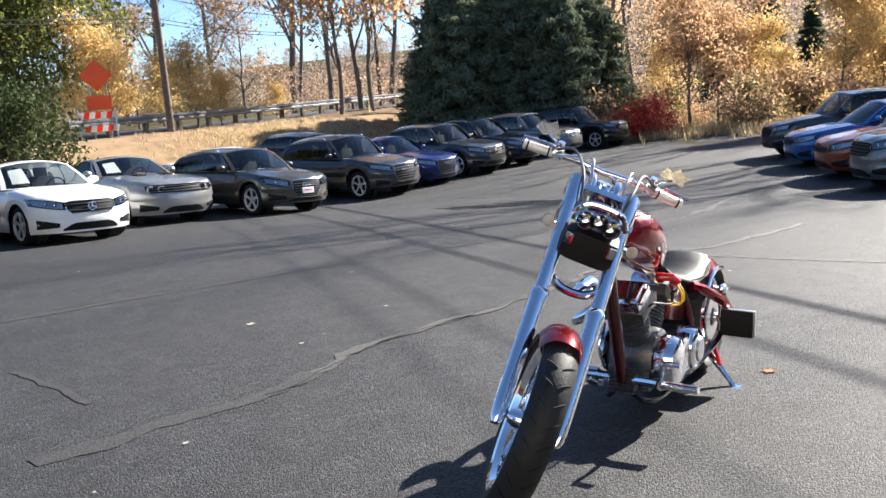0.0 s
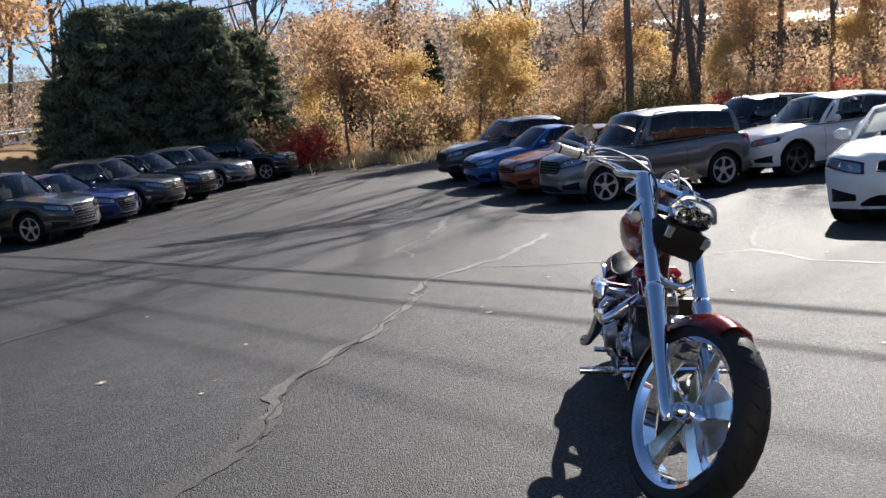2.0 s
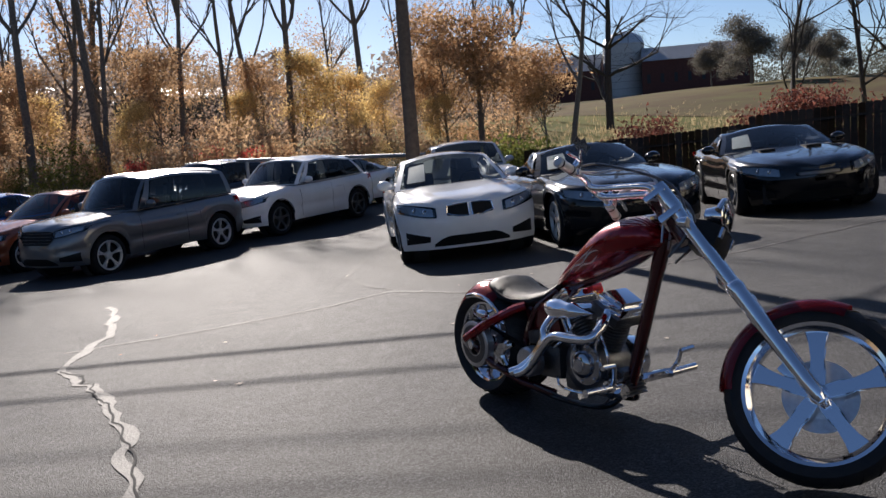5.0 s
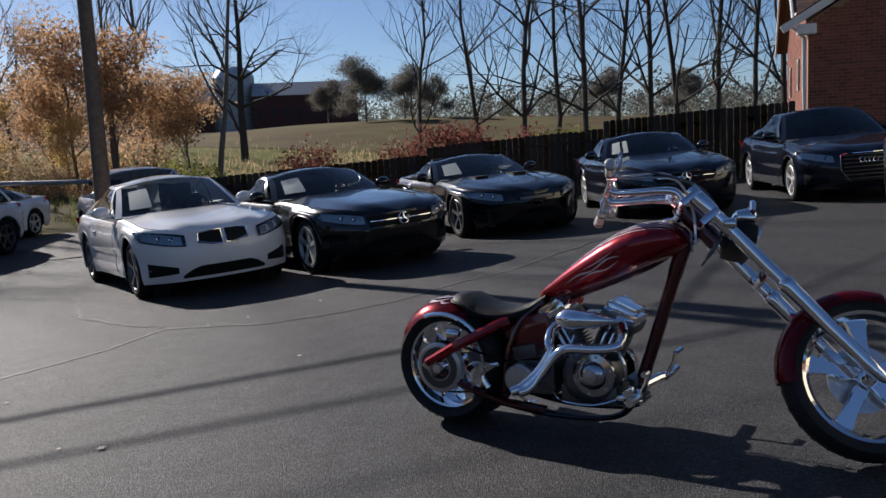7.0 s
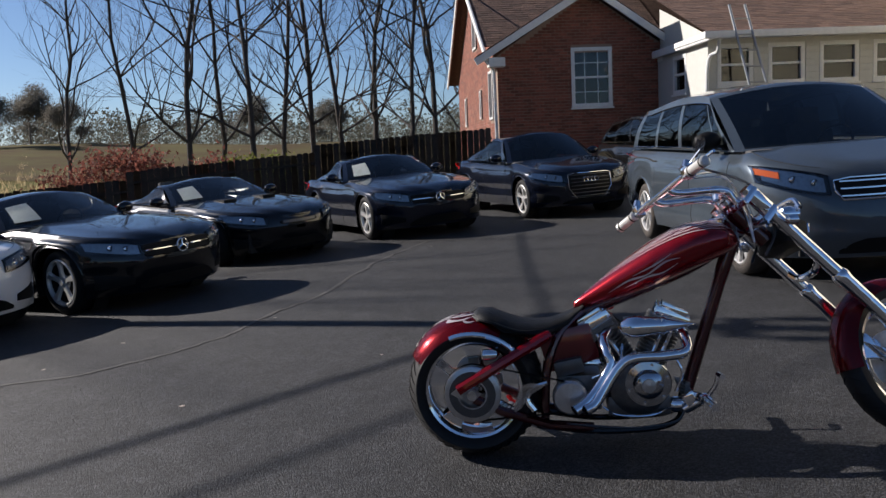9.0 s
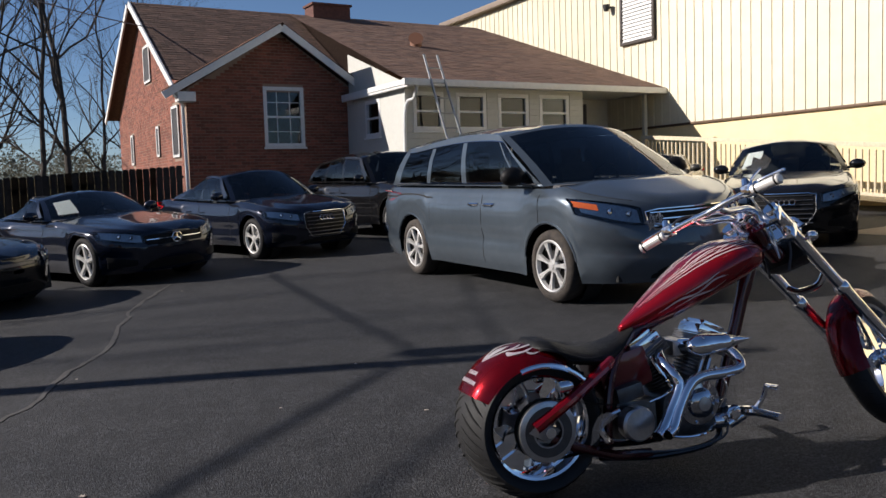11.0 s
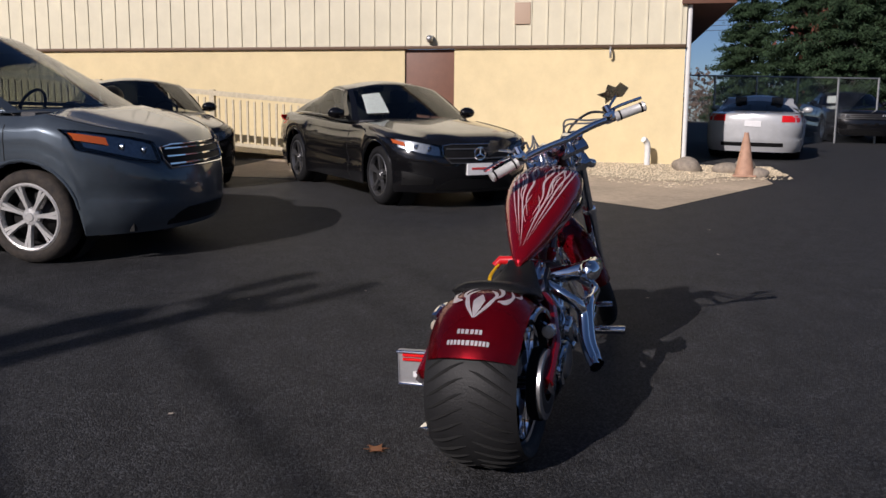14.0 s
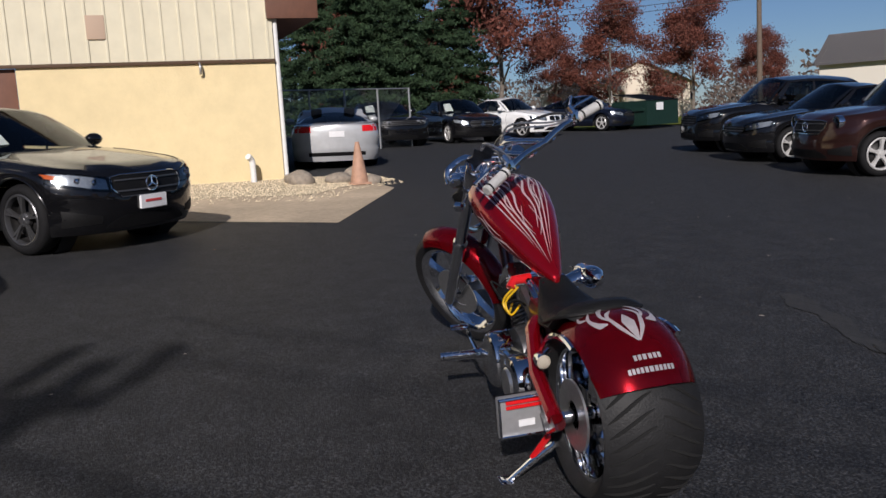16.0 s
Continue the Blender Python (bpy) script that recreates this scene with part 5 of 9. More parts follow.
bmesh.ops.transform(bm, verts=bm.verts, matrix=Matrix.Translation((PX0, 0, 0)) @ rot)
part("porch_side_wall", bm, M_VINYL, house, smooth=False)
window(house, -1.9, -1.1, 2.55, 3.40, 0.02, Matrix.Translation((PX0, 0, 0)) @ rot, grid_=(1, 2), name="porch_window")
for w_ in wins:
    window(house, *w_, PYF + 0.02, grid_=(1, 2), name="porch_window")
bm = bmesh.new()
wbox(bm, 9.85, 10.55, PYF + 1.54, PYF + 1.60, 1.2, 3.42, 0.01)
part("porch_door", bm, mat("door_dark", (0.05, 0.05, 0.06), 0.4), house)
bm = bmesh.new()
wbox(bm, PX1 - 0.10, PX1, PYF, PYF + 0.10, 0.6, PE, 0.01)
part("porch_post", bm, M_VINYL, house)
bm = bmesh.new()
wbox(bm, PEX0, PEX1, PY - 0.05, PY + 0.08, PE - 0.10, PE + 0.05, 0.02)
part("gutter", bm, M_WTRIM, house, "white gutter along the porch eave")
bm = bmesh.new()
wbox(bm, PEX0 + 0.1, PEX1 - 0.1, PY + 0.08, PYF + 1.6, PE - 0.06, PE - 0.03)
part("soffit", bm, M_WTRIM, house, smooth=False)
bm = bmesh.new()
wbox(bm, PX0 - 0.16, PX0 - 0.06, PY, 0.0, PE - 0.12, PE + 0.06, 0.02)
part("side_gutter", bm, M_WTRIM, house)
bm = bmesh.new()
tube(bm, spline([(PX0 + 0.05, PY, PE - 0.1), (PX0 + 0.10, PY + 0.25, PE - 0.35), (PX0 - 0.04, PYF - 0.05, PE - 0.7), (PX0 - 0.04, PYF - 0.05, 0.5)], 5), 0.04, 8)
part("porch_downpipe", bm, M_WTRIM, house)

# ladder against the porch roof
lad = thing("extension_ladder", house_m @ pose(5.15, -4.55, 0.36), "aluminium extension ladder leaning on the porch gutter", "ladder")
for s in (-1, 1):
    bm = bmesh.new()
    tube(bm, [(s * 0.21, 0, 0), (s * 0.17 - 0.60, 0.95, 3.85)], 0.028, 6)
    part("stile", bm, M_GALV, lad)
for i in range(11):
    t = (i + 0.6) / 11.5
    bm = bmesh.new()
    tube(bm, [(-0.19 - 0.60 * t, 0.95 * t, 3.85 * t), (0.19 - 0.60 * t, 0.95 * t, 3.85 * t)], 0.016, 6)
    part("rung", bm, M_GALV, lad)

# ---- picket fence ----
fence = thing("board_fence", Matrix.Identity(4), "dark weathered board fence with pointed tops", "fence", kind="structure")
pk = bmesh.new()
prof = [(-0.0715, 0), (0.0715, 0), (0.0715, 0.982), (0.05, 1.0), (-0.05, 1.0), (-0.0715, 0.982)]
f = pk.faces.new([pk.verts.new((a, 0, b)) for a, b in prof])
bmesh.ops.solidify(pk, geom=[f], thickness=0.02)
pk_me = mesh_of(pk, "picket", False)
pk_me.materials.append(M_FENCE)


def fence_run(x0, y0, x1, y1, hgt):
    n = int(math.hypot(x1 - x0, y1 - y0) / 0.145)
    ang = math.atan2(y1 - y0, x1 - x0)
    rnd = random.Random(int(x0 * 10))
    for i in range(n):
        x, y = x0 + (x1 - x0) * (i + 0.5) / n, y0 + (y1 - y0) * (i + 0.5) / n
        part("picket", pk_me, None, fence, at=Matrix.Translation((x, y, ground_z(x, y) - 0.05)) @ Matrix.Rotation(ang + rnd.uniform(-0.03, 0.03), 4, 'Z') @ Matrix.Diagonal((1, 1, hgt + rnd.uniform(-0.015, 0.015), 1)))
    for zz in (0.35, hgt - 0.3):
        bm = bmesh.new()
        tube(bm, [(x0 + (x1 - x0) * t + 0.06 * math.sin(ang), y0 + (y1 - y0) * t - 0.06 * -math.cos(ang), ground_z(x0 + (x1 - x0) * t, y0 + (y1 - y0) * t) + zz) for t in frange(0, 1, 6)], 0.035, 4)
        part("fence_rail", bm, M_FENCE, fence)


fence_run(-5.1, 16.0, -1.0, 17.2, 1.72)
fence_run(-8.6, 13.6, -5.1, 16.0, 1.55)
fence_run(-13.0, 10.7, -8.6, 13.6, 1.38)

# ---- trees ----
M_BARK = mat("bark", (0.20, 0.17, 0.14), 0.9, var=0.5, scale=10, bump=0.8, bump_scale=30)
M_BARKD = mat("bark_dark", (0.075, 0.062, 0.054), 0.9, var=0.5, scale=10, bump=0.8, bump_scale=30)


def leaf_mat(name, c1, c2, thru=0.35, island=0.45):
    m = mat(name, c1, 0.7, var=0.3, scale=0.9, color2=c2, island=island, spec=0.15)
    nt = m.node_tree
    b = nt.nodes["Principled BSDF"]
    tl = nt.nodes.new("ShaderNodeBsdfTranslucent")
    mx = nt.nodes.new("ShaderNodeMixShader")
    mx.inputs[0].default_value = thru
    src = b.inputs["Base Color"].links[0].from_socket
    nt.links.new(src, tl.inputs[0])
    nt.links.new(b.outputs[0], mx.inputs[1])
    nt.links.new(tl.outputs[0], mx.inputs[2])
    nt.links.new(mx.outputs[0], nt.nodes["Material Output"].inputs[0])
    return m


L_YELLOW = leaf_mat("leaf_yellow", (0.70, 0.53, 0.23), (0.60, 0.40, 0.17), 0.60, 0.3)
L_ORANGE = leaf_mat("leaf_orange", (0.52, 0.34, 0.185), (0.42, 0.265, 0.15), 0.60, 0.3)
L_RUST = leaf_mat("leaf_rust", (0.40, 0.17, 0.09), (0.24, 0.17, 0.07), 0.55, 0.3)
L_RED = leaf_mat("leaf_red", (0.66, 0.10, 0.09), (0.50, 0.10, 0.08), 0.6)
L_RUST = leaf_mat("leaf_rust", (0.23, 0.085, 0.062), (0.15, 0.062, 0.048), 0.4)
L_GREEN = leaf_mat("leaf_green", (0.10, 0.14, 0.04), (0.17, 0.16, 0.04), 0.5)
L_NEEDLE = leaf_mat("needle_green", (0.050, 0.085, 0.040), (0.028, 0.052, 0.028), 0.25)
L_CEDAR = leaf_mat("cedar_dark", (0.11, 0.14, 0.10), (0.16, 0.18, 0.10), 0.35)
L_SHRUB = leaf_mat("shrub_dark", (0.040, 0.060, 0.022), (0.07, 0.085, 0.03), 0.25)
L_DRY = leaf_mat("leaf_dry", (0.52, 0.34, 0.19), (0.38, 0.26, 0.16), 0.62, 0.3)
L_FARDARK = leaf_mat("far_tree_dull", (0.15, 0.15, 0.125), (0.19, 0.165, 0.14), 0.4, 0.3)
L_STRAW = leaf_mat("dry_grass", (0.62, 0.49, 0.29), (0.50, 0.38, 0.21), 0.45)


def branches(bm, rnd, p, d, length, rad, depth, tips, spread=0.55, up=0.25):
    """A limb that bends, tapers and forks."""
    n = 5
    pts, q, dd = [p.copy()], p.copy(), d.copy()
    for i in range(n):
        dd = (dd + Vector((rnd.gauss(0, 0.13), rnd.gauss(0, 0.13), rnd.gauss(0, 0.08) + up * 0.12))).normalized()
        q = q + dd * length / n
        pts.append(q.copy())
    tube(bm, pts, [rad * (1 - 0.55 * i / n) for i in range(n + 1)], 7 if depth > 2 else 5 if depth > 1 else 3, cap=False)
    tips.append((q.copy(), depth))
    if depth <= 0:
        return
    for i in range(2 + (rnd.random() < 0.7) + (depth > 2)):
        k = rnd.randint(2, n)
        a = rnd.uniform(0, 2 * math.pi)
        side = dd.orthogonal().normalized()
        side = Matrix.Rotation(a, 3, dd) @ side
        nd = (dd + side * spread * rnd.uniform(0.7, 1.4)).normalized()
        branches(bm, rnd, pts[k], nd, length * rnd.uniform(0.55, 0.78), rad * (1 - 0.5 * k / n) * 0.6, depth - 1, tips, spread, up)


def leaves(name, centres, per, spread, size, material, parent, rnd, flat=0.6, aspect=1.6):
    """Many small leaves scattered in uneven clumps."""
    verts, faces = [], []
    for c in centres:
        m = int(per * rnd.uniform(0.5, 1.5))
        for _ in range(m):
            o = Vector((rnd.gauss(0, spread), rnd.gauss(0, spread), rnd.gauss(0, spread * flat)))
            u = Vector((rnd.gauss(0, 1), rnd.gauss(0, 1), rnd.gauss(0, 0.7))).normalized()
            v = u.orthogonal().normalized()
            v = Matrix.Rotation(rnd.uniform(0, 6.28), 3, u) @ v
            w = u.cross(v)
            s = size * rnd.uniform(0.6, 1.4)
            k = len(verts)
            b = c + o
            verts += [b - v * s * 0.55 * aspect, b + v * s * 0.55 * aspect, b + w * s * 0.8]
            faces.append((k, k + 1, k + 2))
    me = bpy.data.meshes.new(name)
    me.from_pydata(verts, [], faces)
    me.materials.append(material)
    return part(name, me, None, parent)


def tree(m, label, seed, height, crown=None, trunk_r=0.16, depth=3, per=28, leaf=0.16, spread=0.5, first=0.35, bark=None, up=0.35, fork=0.5):
    rnd = random.Random(seed)
    top = thing("tree", m, label, "tree")
    bm, tips = bmesh.new(), []
    base = Vector((0, 0, -0.3))
    pts = [base]
    q = Vector((0, 0, 0))
    lean_ = Vector((rnd.gauss(0, 0.05), rnd.gauss(0, 0.05), 1)).normalized()
    for i in range(9):
        pts.append(q.copy())
        q = q + lean_ * height * 0.9 / 8 + Vector((rnd.gauss(0, 0.06), rnd.gauss(0, 0.06), 0))
    tube(bm, pts, [trunk_r * 1.35] + [trunk_r * (1 - 0.78 * i / 8) for i in range(9)], 9, cap=False)
    part("trunk", bm, bark or M_BARK, top)
    bm = bmesh.new()
    for i in range(1, 9):
        for _ in range(rnd.randint(1, 3)):
            if i / 8 < first:
                continue
            a = rnd.uniform(0, 6.28)
            d = Vector((math.cos(a) * fork * 1.6, math.sin(a) * fork * 1.6, rnd.uniform(0.5, 1.1))).normalized()
            branches(bm, rnd, pts[i + 1], d, height * rnd.uniform(0.18, 0.30) * (1.1 - 0.4 * i / 8), trunk_r * (1 - 0.75 * i / 8) * 0.55, depth - 1, tips, fork, up)
    part("limb", bm, bark or M_BARK, top)
    if crown:
        cs = [t for t, dp in tips if dp <= 1]
        rnd.shuffle(cs)
        leaves("crown", cs[:130], per, spread, leaf, crown, top, rnd)
    return top


def conifer(m, label, seed, height, radius, material, whorls=16, per=16, base=0.05, size=0.30, droop=0.25, power=0.75):
    rnd = random.Random(seed)
    top = thing("evergreen_tree", m, label, "tree")
    bm = bmesh.new()
    tube(bm, [(0, 0, -0.3), (0, 0, height * 0.5), (0, 0, height)], [radius * 0.08, radius * 0.05, 0.02], 8, cap=False)
    cs = []
    for w in range(whorls):
        t = base + (1 - base) * (w + rnd.uniform(-0.3, 0.3)) / whorls
        z = height * t
        rr = radius * (1 - t) ** power * rnd.uniform(0.8, 1.15) + 0.12
        n = rnd.randint(6, 9)
        for i in range(n):
            a = 2 * math.pi * i / n + rnd.uniform(-0.3, 0.3)
            r2 = rr * rnd.uniform(0.75, 1.15)
            tip = Vector((math.cos(a) * r2, math.sin(a) * r2, z - droop * r2 * rnd.uniform(0.2, 1.2)))
            tube(bm, [(0, 0, z), tip * 0.6 + Vector((0, 0, z * 0.4 + 0.03)), tip], [0.03, 0.02, 0.006], 4, cap=False)
            for k in range(2, 7):
                cs.append(Vector((0, 0, z)).lerp(tip, k / 6))
    part("trunk", bm, M_BARKD, top)
    leaves("crown", cs, per, 0.12 + radius * 0.03, size, material, top, rnd, 0.45, 3.2)
    return top


def bush(m, label, seed, radius, hgt, material, n=46, per=46, leaf=0.085):
    rnd = random.Random(seed)
    top = thing("bush", m, label, "bush")
    bm, cs = bmesh.new(), []
    for i in range(n):
        a, t = rnd.uniform(0, 6.28), rnd.uniform(0.1, 1)
        r2 = radius * math.sqrt(rnd.random()) * (1.0 - 0.3 * t)
        tip = Vector((math.cos(a) * r2, math.sin(a) * r2, hgt * t))
        tube(bm, [(tip.x * 0.2, tip.y * 0.2, -0.1), tip * 0.6, tip], [0.016, 0.010, 0.004], 4, cap=False)
        cs.append(tip)
    part("stem", bm, M_BARK, top)
    leaves("foliage", cs, per, 0.14 + radius * 0.10, leaf, material, top, rnd, 0.8)
    return top


def put(x, y, rz=0.0, s=1.0, sz=None, dz=0.0):
    return Matrix.Translation((x, y, ground_z(x, y) + dz)) @ Matrix.Rotation(rz, 4, 'Z') @ Matrix.Diagonal((s, s, sz or s, 1))


protos = {}
rnd = random.Random(11)


def spread_copies(key, make, spots):
    """The first spot gets the tree itself, the others copies."""
    first = True
    for m in spots:
        if first:
            protos[key] = make(m)
            first = False
        else:
            copy_thing(protos[key], m)


def polar(cx, cy, bearing, dist):
    return cx + math.cos(radians(bearing)) * dist, cy + math.sin(radians(bearing)) * dist


# woods beyond the far cars: tall bare and leafy trees, seen between bearings 135 and 215 from the motorcycle
def wood_spots(n, b0, b1, d0, d1, seed, s0=0.8, s1=1.25):
    r_ = random.Random(seed)
    out = []
    for i in range(n):
        b = b0 + (b1 - b0) * (i + r_.uniform(0.1, 0.9)) / n
        x, y = polar(2, -1, b, r_.uniform(d0, d1))
        out.append(put(x, y, r_.uniform(0, 6.28), r_.uniform(s0, s1)))
    return out


def at(spots, cx=3.75, cy=-2.8, turn=0.0):
    """Places given as bearing, distance and size from a point of the lot."""
    return [put(*polar(cx, cy, b, d), b * 1.7 + turn, s) for b, d, s in spots]


spread_copies("bareA", lambda m: tree(m, "tall straight bare tree at the wood's edge", 1, 20, None, 0.20, 4, first=0.36, fork=0.35), [put(-51.4, 8.8, 0, 1.1), put(-41.5, 3.6, 2), put(-42.5, 11.2, 1, 0.8)] + wood_spots(9, 140, 212, 44, 66, 1, 0.8, 1.1))
spread_copies("bareB", lambda m: tree(m, "slender bare tree with upright limbs", 2, 16, None, 0.15, 4, first=0.24, fork=0.28, up=0.6), [put(-45.9, 15.1, 0, 1.1), put(-46.4, 6.3, 2, 1.0), put(-26.0, 24.0, 1, 0.85), put(-31.5, 23.0, 3, 0.8)] + wood_spots(14, 138, 224, 42, 80, 2))
spread_copies("yellowA", lambda m: tree(m, "maple with thin yellow autumn leaves", 3, 7, L_YELLOW, 0.09, 3, per=46, leaf=0.115, spread=0.55, first=0.15), at(((155.5, 46, 0.75), (152.5, 44, 0.8), (150.0, 47, 0.7), (181.5, 39, 0.95), (179.0, 40, 1.0), (185.5, 42, 0.6), (203.5, 42, 0.7))) + wood_spots(7, 146, 200, 38, 52, 91, 0.5, 0.85))
spread_copies("orangeA", lambda m: tree(m, "young tree with orange autumn leaves", 4, 6.5, L_ORANGE, 0.09, 3, per=46, leaf=0.11, spread=0.5, first=0.15), at(((146.0, 44, 1.0), (143.8, 43, 0.95), (141.5, 45, 0.75), (139.6, 42, 0.7), (174.5, 40, 0.6), (190.5, 40, 0.9), (214.5, 42, 1.5), (212.5, 44, 1.6), (197.5, 46, 0.9))) + wood_spots(7, 144, 204, 38, 52, 92, 0.5, 0.85))
spread_copies("dryA", lambda m: tree(m, "tree with sparse dry brown leaves", 5, 9, L_DRY, 0.12, 3, per=30, leaf=0.12, spread=0.7, first=0.2), wood_spots(9, 142, 206, 46, 78, 5, 0.7, 1.1))
spread_copies("redbush", lambda m: bush(m, "bright red burning bush at the wood's edge", 6, 1.0, 1.7, L_RED), at(((192.6, 37.5, 1.0), (193.6, 38, 0.8), (194.8, 37, 0.7), (161.5, 42, 0.8), (158.8, 43, 0.7), (157.0, 44, 0.6), (166, 43, 0.6))))
spread_copies("yellowbush", lambda m: bush(m, "yellow-leaved undergrowth before the woods", 7, 1.5, 2.0, L_YELLOW), wood_spots(9, 150, 200, 38, 46, 7, 0.6, 1.0))
spread_copies("orangebush", lambda m: bush(m, "orange-leaved undergrowth before the woods", 8, 1.5, 1.6, L_ORANGE), wood_spots(17, 144, 205, 36, 46, 8, 0.6, 1.1))
spread_copies("drybush", lambda m: bush(m, "tangle of brown leafless brush before the woods", 81, 1.6, 1.9, L_DRY, 60, 22), wood_spots(26, 142, 208, 35, 50, 82, 0.6, 1.2))
spread_copies("greenbush", lambda m: bush(m, "green leafy undergrowth at the wood's edge", 9, 1.5, 2.2, L_GREEN), wood_spots(8, 170, 206, 36, 46, 9, 0.6, 1.0))
# dense dark cedars behind the left row
r_ = random.Random(21)
spread_copies("cedar", lambda m: conifer(m, "dense dark cedar with branches to the ground", 10, 8.2, 2.6, L_CEDAR, 22, 36, 0.02, 0.113, 0.15, 0.42), [put(*polar(4.4, 1.3, b, d), r_.uniform(0, 6), s) for b, d, s in ((210.8, 39, 0.92), (207.6, 40, 0.98), (204.6, 40, 1.0), (202.0, 42, 0.88), (206.0, 44, 1.1), (209.0, 43, 1.08), (213, 43, 0.55))])
spread_copies("pine", lambda m: conifer(m, "tall dark green pine tree", 12, 14, 3.3, L_NEEDLE, 26, 60, 0.06, 0.085, 0.35), [put(*polar(2, -1, b, d), r_.uniform(0, 6), s) for b, d, s in ((190, 75, 0.7), (187.5, 82, 0.8), (193, 80, 0.75), (-13.2, 41, 0.95), (-9.5, 40, 1.05), (-6.0, 39, 1.05), (-2.8, 42, 1.0), (0.5, 44, 0.95), (-8.0, 46, 1.15), (-4.6, 47, 1.1))])
# trees on the road bank and behind it
spread_copies("bareC", lambda m: tree(m, "bare roadside tree with spreading limbs", 13, 14, None, 0.17, 4, first=0.2, fork=0.45), wood_spots(10, 208, 240, 46, 75, 13))
spread_copies("yellowC", lambda m: tree(m, "roadside tree with golden leaves", 14, 5, L_YELLOW, 0.08, 3, per=50, leaf=0.11, spread=0.5, first=0.1), at(((227.5, 43, 0.7), (226.0, 44, 0.65), (222.5, 48, 0.5), (232.5, 44, 1.0), (233.5, 46, 1.4), (229.5, 52, 1.0)), 4.44, 1.32))
spread_copies("rustC", lambda m: tree(m, "roadside tree with thin brown leaves", 141, 9, L_DRY, 0.12, 3, per=36, leaf=0.12, spread=0.6, first=0.15), at(((224.5, 55, 0.8), (231, 56, 0.9), (236, 50, 1.1)), 4.44, 1.32))
# bare trees behind the fence
spread_copies("bareD", lambda m: tree(m, "bare dark tree behind the board fence", 15, 11, None, 0.085, 4, first=0.10, fork=0.45, bark=M_BARKD), [put(*polar(1, -3.9, b, d), b, s) for b, d, s in ((93.6, 54, 1.4), (98, 53, 1.5), (102, 55, 1.55), (106, 56, 1.6), (110, 47, 1.4), (114, 46, 1.35), (121, 48, 1.0))])
spread_copies("bareE", lambda m: tree(m, "bare dark tree with fine spreading twigs behind the fence", 152, 10, None, 0.08, 4, first=0.06, fork=0.6, up=0.2, bark=M_BARKD), [put(*polar(1, -3.9, b, d), b, s) for b, d, s in ((96, 50, 1.35), (100, 49, 1.4), (104, 50, 1.45), (108, 50, 1.45), (112, 50, 1.4), (117, 50, 1.3))])
spread_copies("oakD", lambda m: tree(m, "broad bare oak with crooked limbs", 16, 10, None, 0.17, 5, first=0.08, fork=0.85, up=0.1, bark=M_BARKD), [put(-37.7, 38.0, 0, 1.6)])
spread_copies("fencebush", lambda m: bush(m, "shrub with red and orange leaves behind the fence", 17, 1.2, 2.0, L_RUST), [put(*polar(1.8, -3.9, b, d), b) for b, d in ((118.5, 31), (120.2, 32))])
spread_copies("fencerust", lambda m: bush(m, "rust-brown shrub behind the fence", 171, 1.2, 1.5, L_RUST), [put(*polar(1.8, -3.9, b, d), b) for b, d in ((114, 29), (122.5, 33), (129, 30))])
spread_copies("fencegreen", lambda m: bush(m, "yellow-green shrub behind the fence", 18, 1.2, 1.4, L_GREEN), [put(*polar(1.8, -3.9, b, d), b) for b, d in ((111.5, 26), (136, 24), (139, 23))])
spread_copies("fardark", lambda m: tree(m, "rounded dark evergreen across the field", 181, 9, L_FARDARK, 0.2, 3, per=150, leaf=0.15, spread=0.8, first=0.15, fork=0.8), [put(*polar(1.8, -3.9, b, d), b, s) for b, d, s in ((125.5, 99, 0.75), (123, 108, 0.9), (121, 99, 0.65), (128, 112, 0.75), (105, 104, 0.7), (110, 110, 0.8))])
# reddish oaks beyond the building
spread_copies("pinoak", lambda m: tree(m, "pin oak with rust-red leaves", 19, 10, L_RUST, 0.16, 3, per=190, leaf=0.13, spread=0.55, first=0.05, fork=0.62, up=0.05), [put(*polar(-2.7, 0.7, b, d), b, s) for b, d, s in ((-16.6, 46, 1.0), (-20.6, 60, 0.55), (-23.6, 58, 0.68), (-29.0, 62, 0.72), (-33.5, 74, 0.55), (-9.2, 50, 1.15))])

# far woods as low bands
# paler than the foliage itself: the distance haze is put into this colour
M_FARW = leaf_mat("far_woods", (0.29, 0.215, 0.165), (0.23, 0.19, 0.16), 0.6, 0.2)


def wood_band(name, b0, b1, d0, d1, n, hgt, seed, material, label, per=50, leaf=0.045):
    r_ = random.Random(seed)
    verts, faces = [], []
    for i in range(n):
        b, d = r_.uniform(b0, b1), r_.uniform(d0, d1)
        x, y = polar(0, 0, b, d)
        z0 = ground_z(x, y)
        hh = hgt * r_.uniform(0.45, 1.1)
        wd = hh * r_.uniform(0.14, 0.24)
        for _ in range(per):
            t = r_.random() ** 0.8
            c = Vector((x + r_.gauss(0, wd * (1.1 - 0.6 * t)), y + r_.gauss(0, wd * (1.1 - 0.6 * t)), z0 + hh * t))
            u = Vector((r_.gauss(0, 1), r_.gauss(0, 1), r_.gauss(0, 1))).normalized()
            v = u.orthogonal().normalized()
            w = u.cross(v)
            s = hh * leaf * r_.uniform(0.5, 1.5)
            k = len(verts)
            verts += [c - v * s, c + v * s, c + w * s * 1.3]
            faces.append((k, k + 1, k + 2))
    me = bpy.data.meshes.new(name)
    me.from_pydata(verts, [], faces)
    me.materials.append(material)
    tagged(new(name, me), label, "woods", kind="stuff")


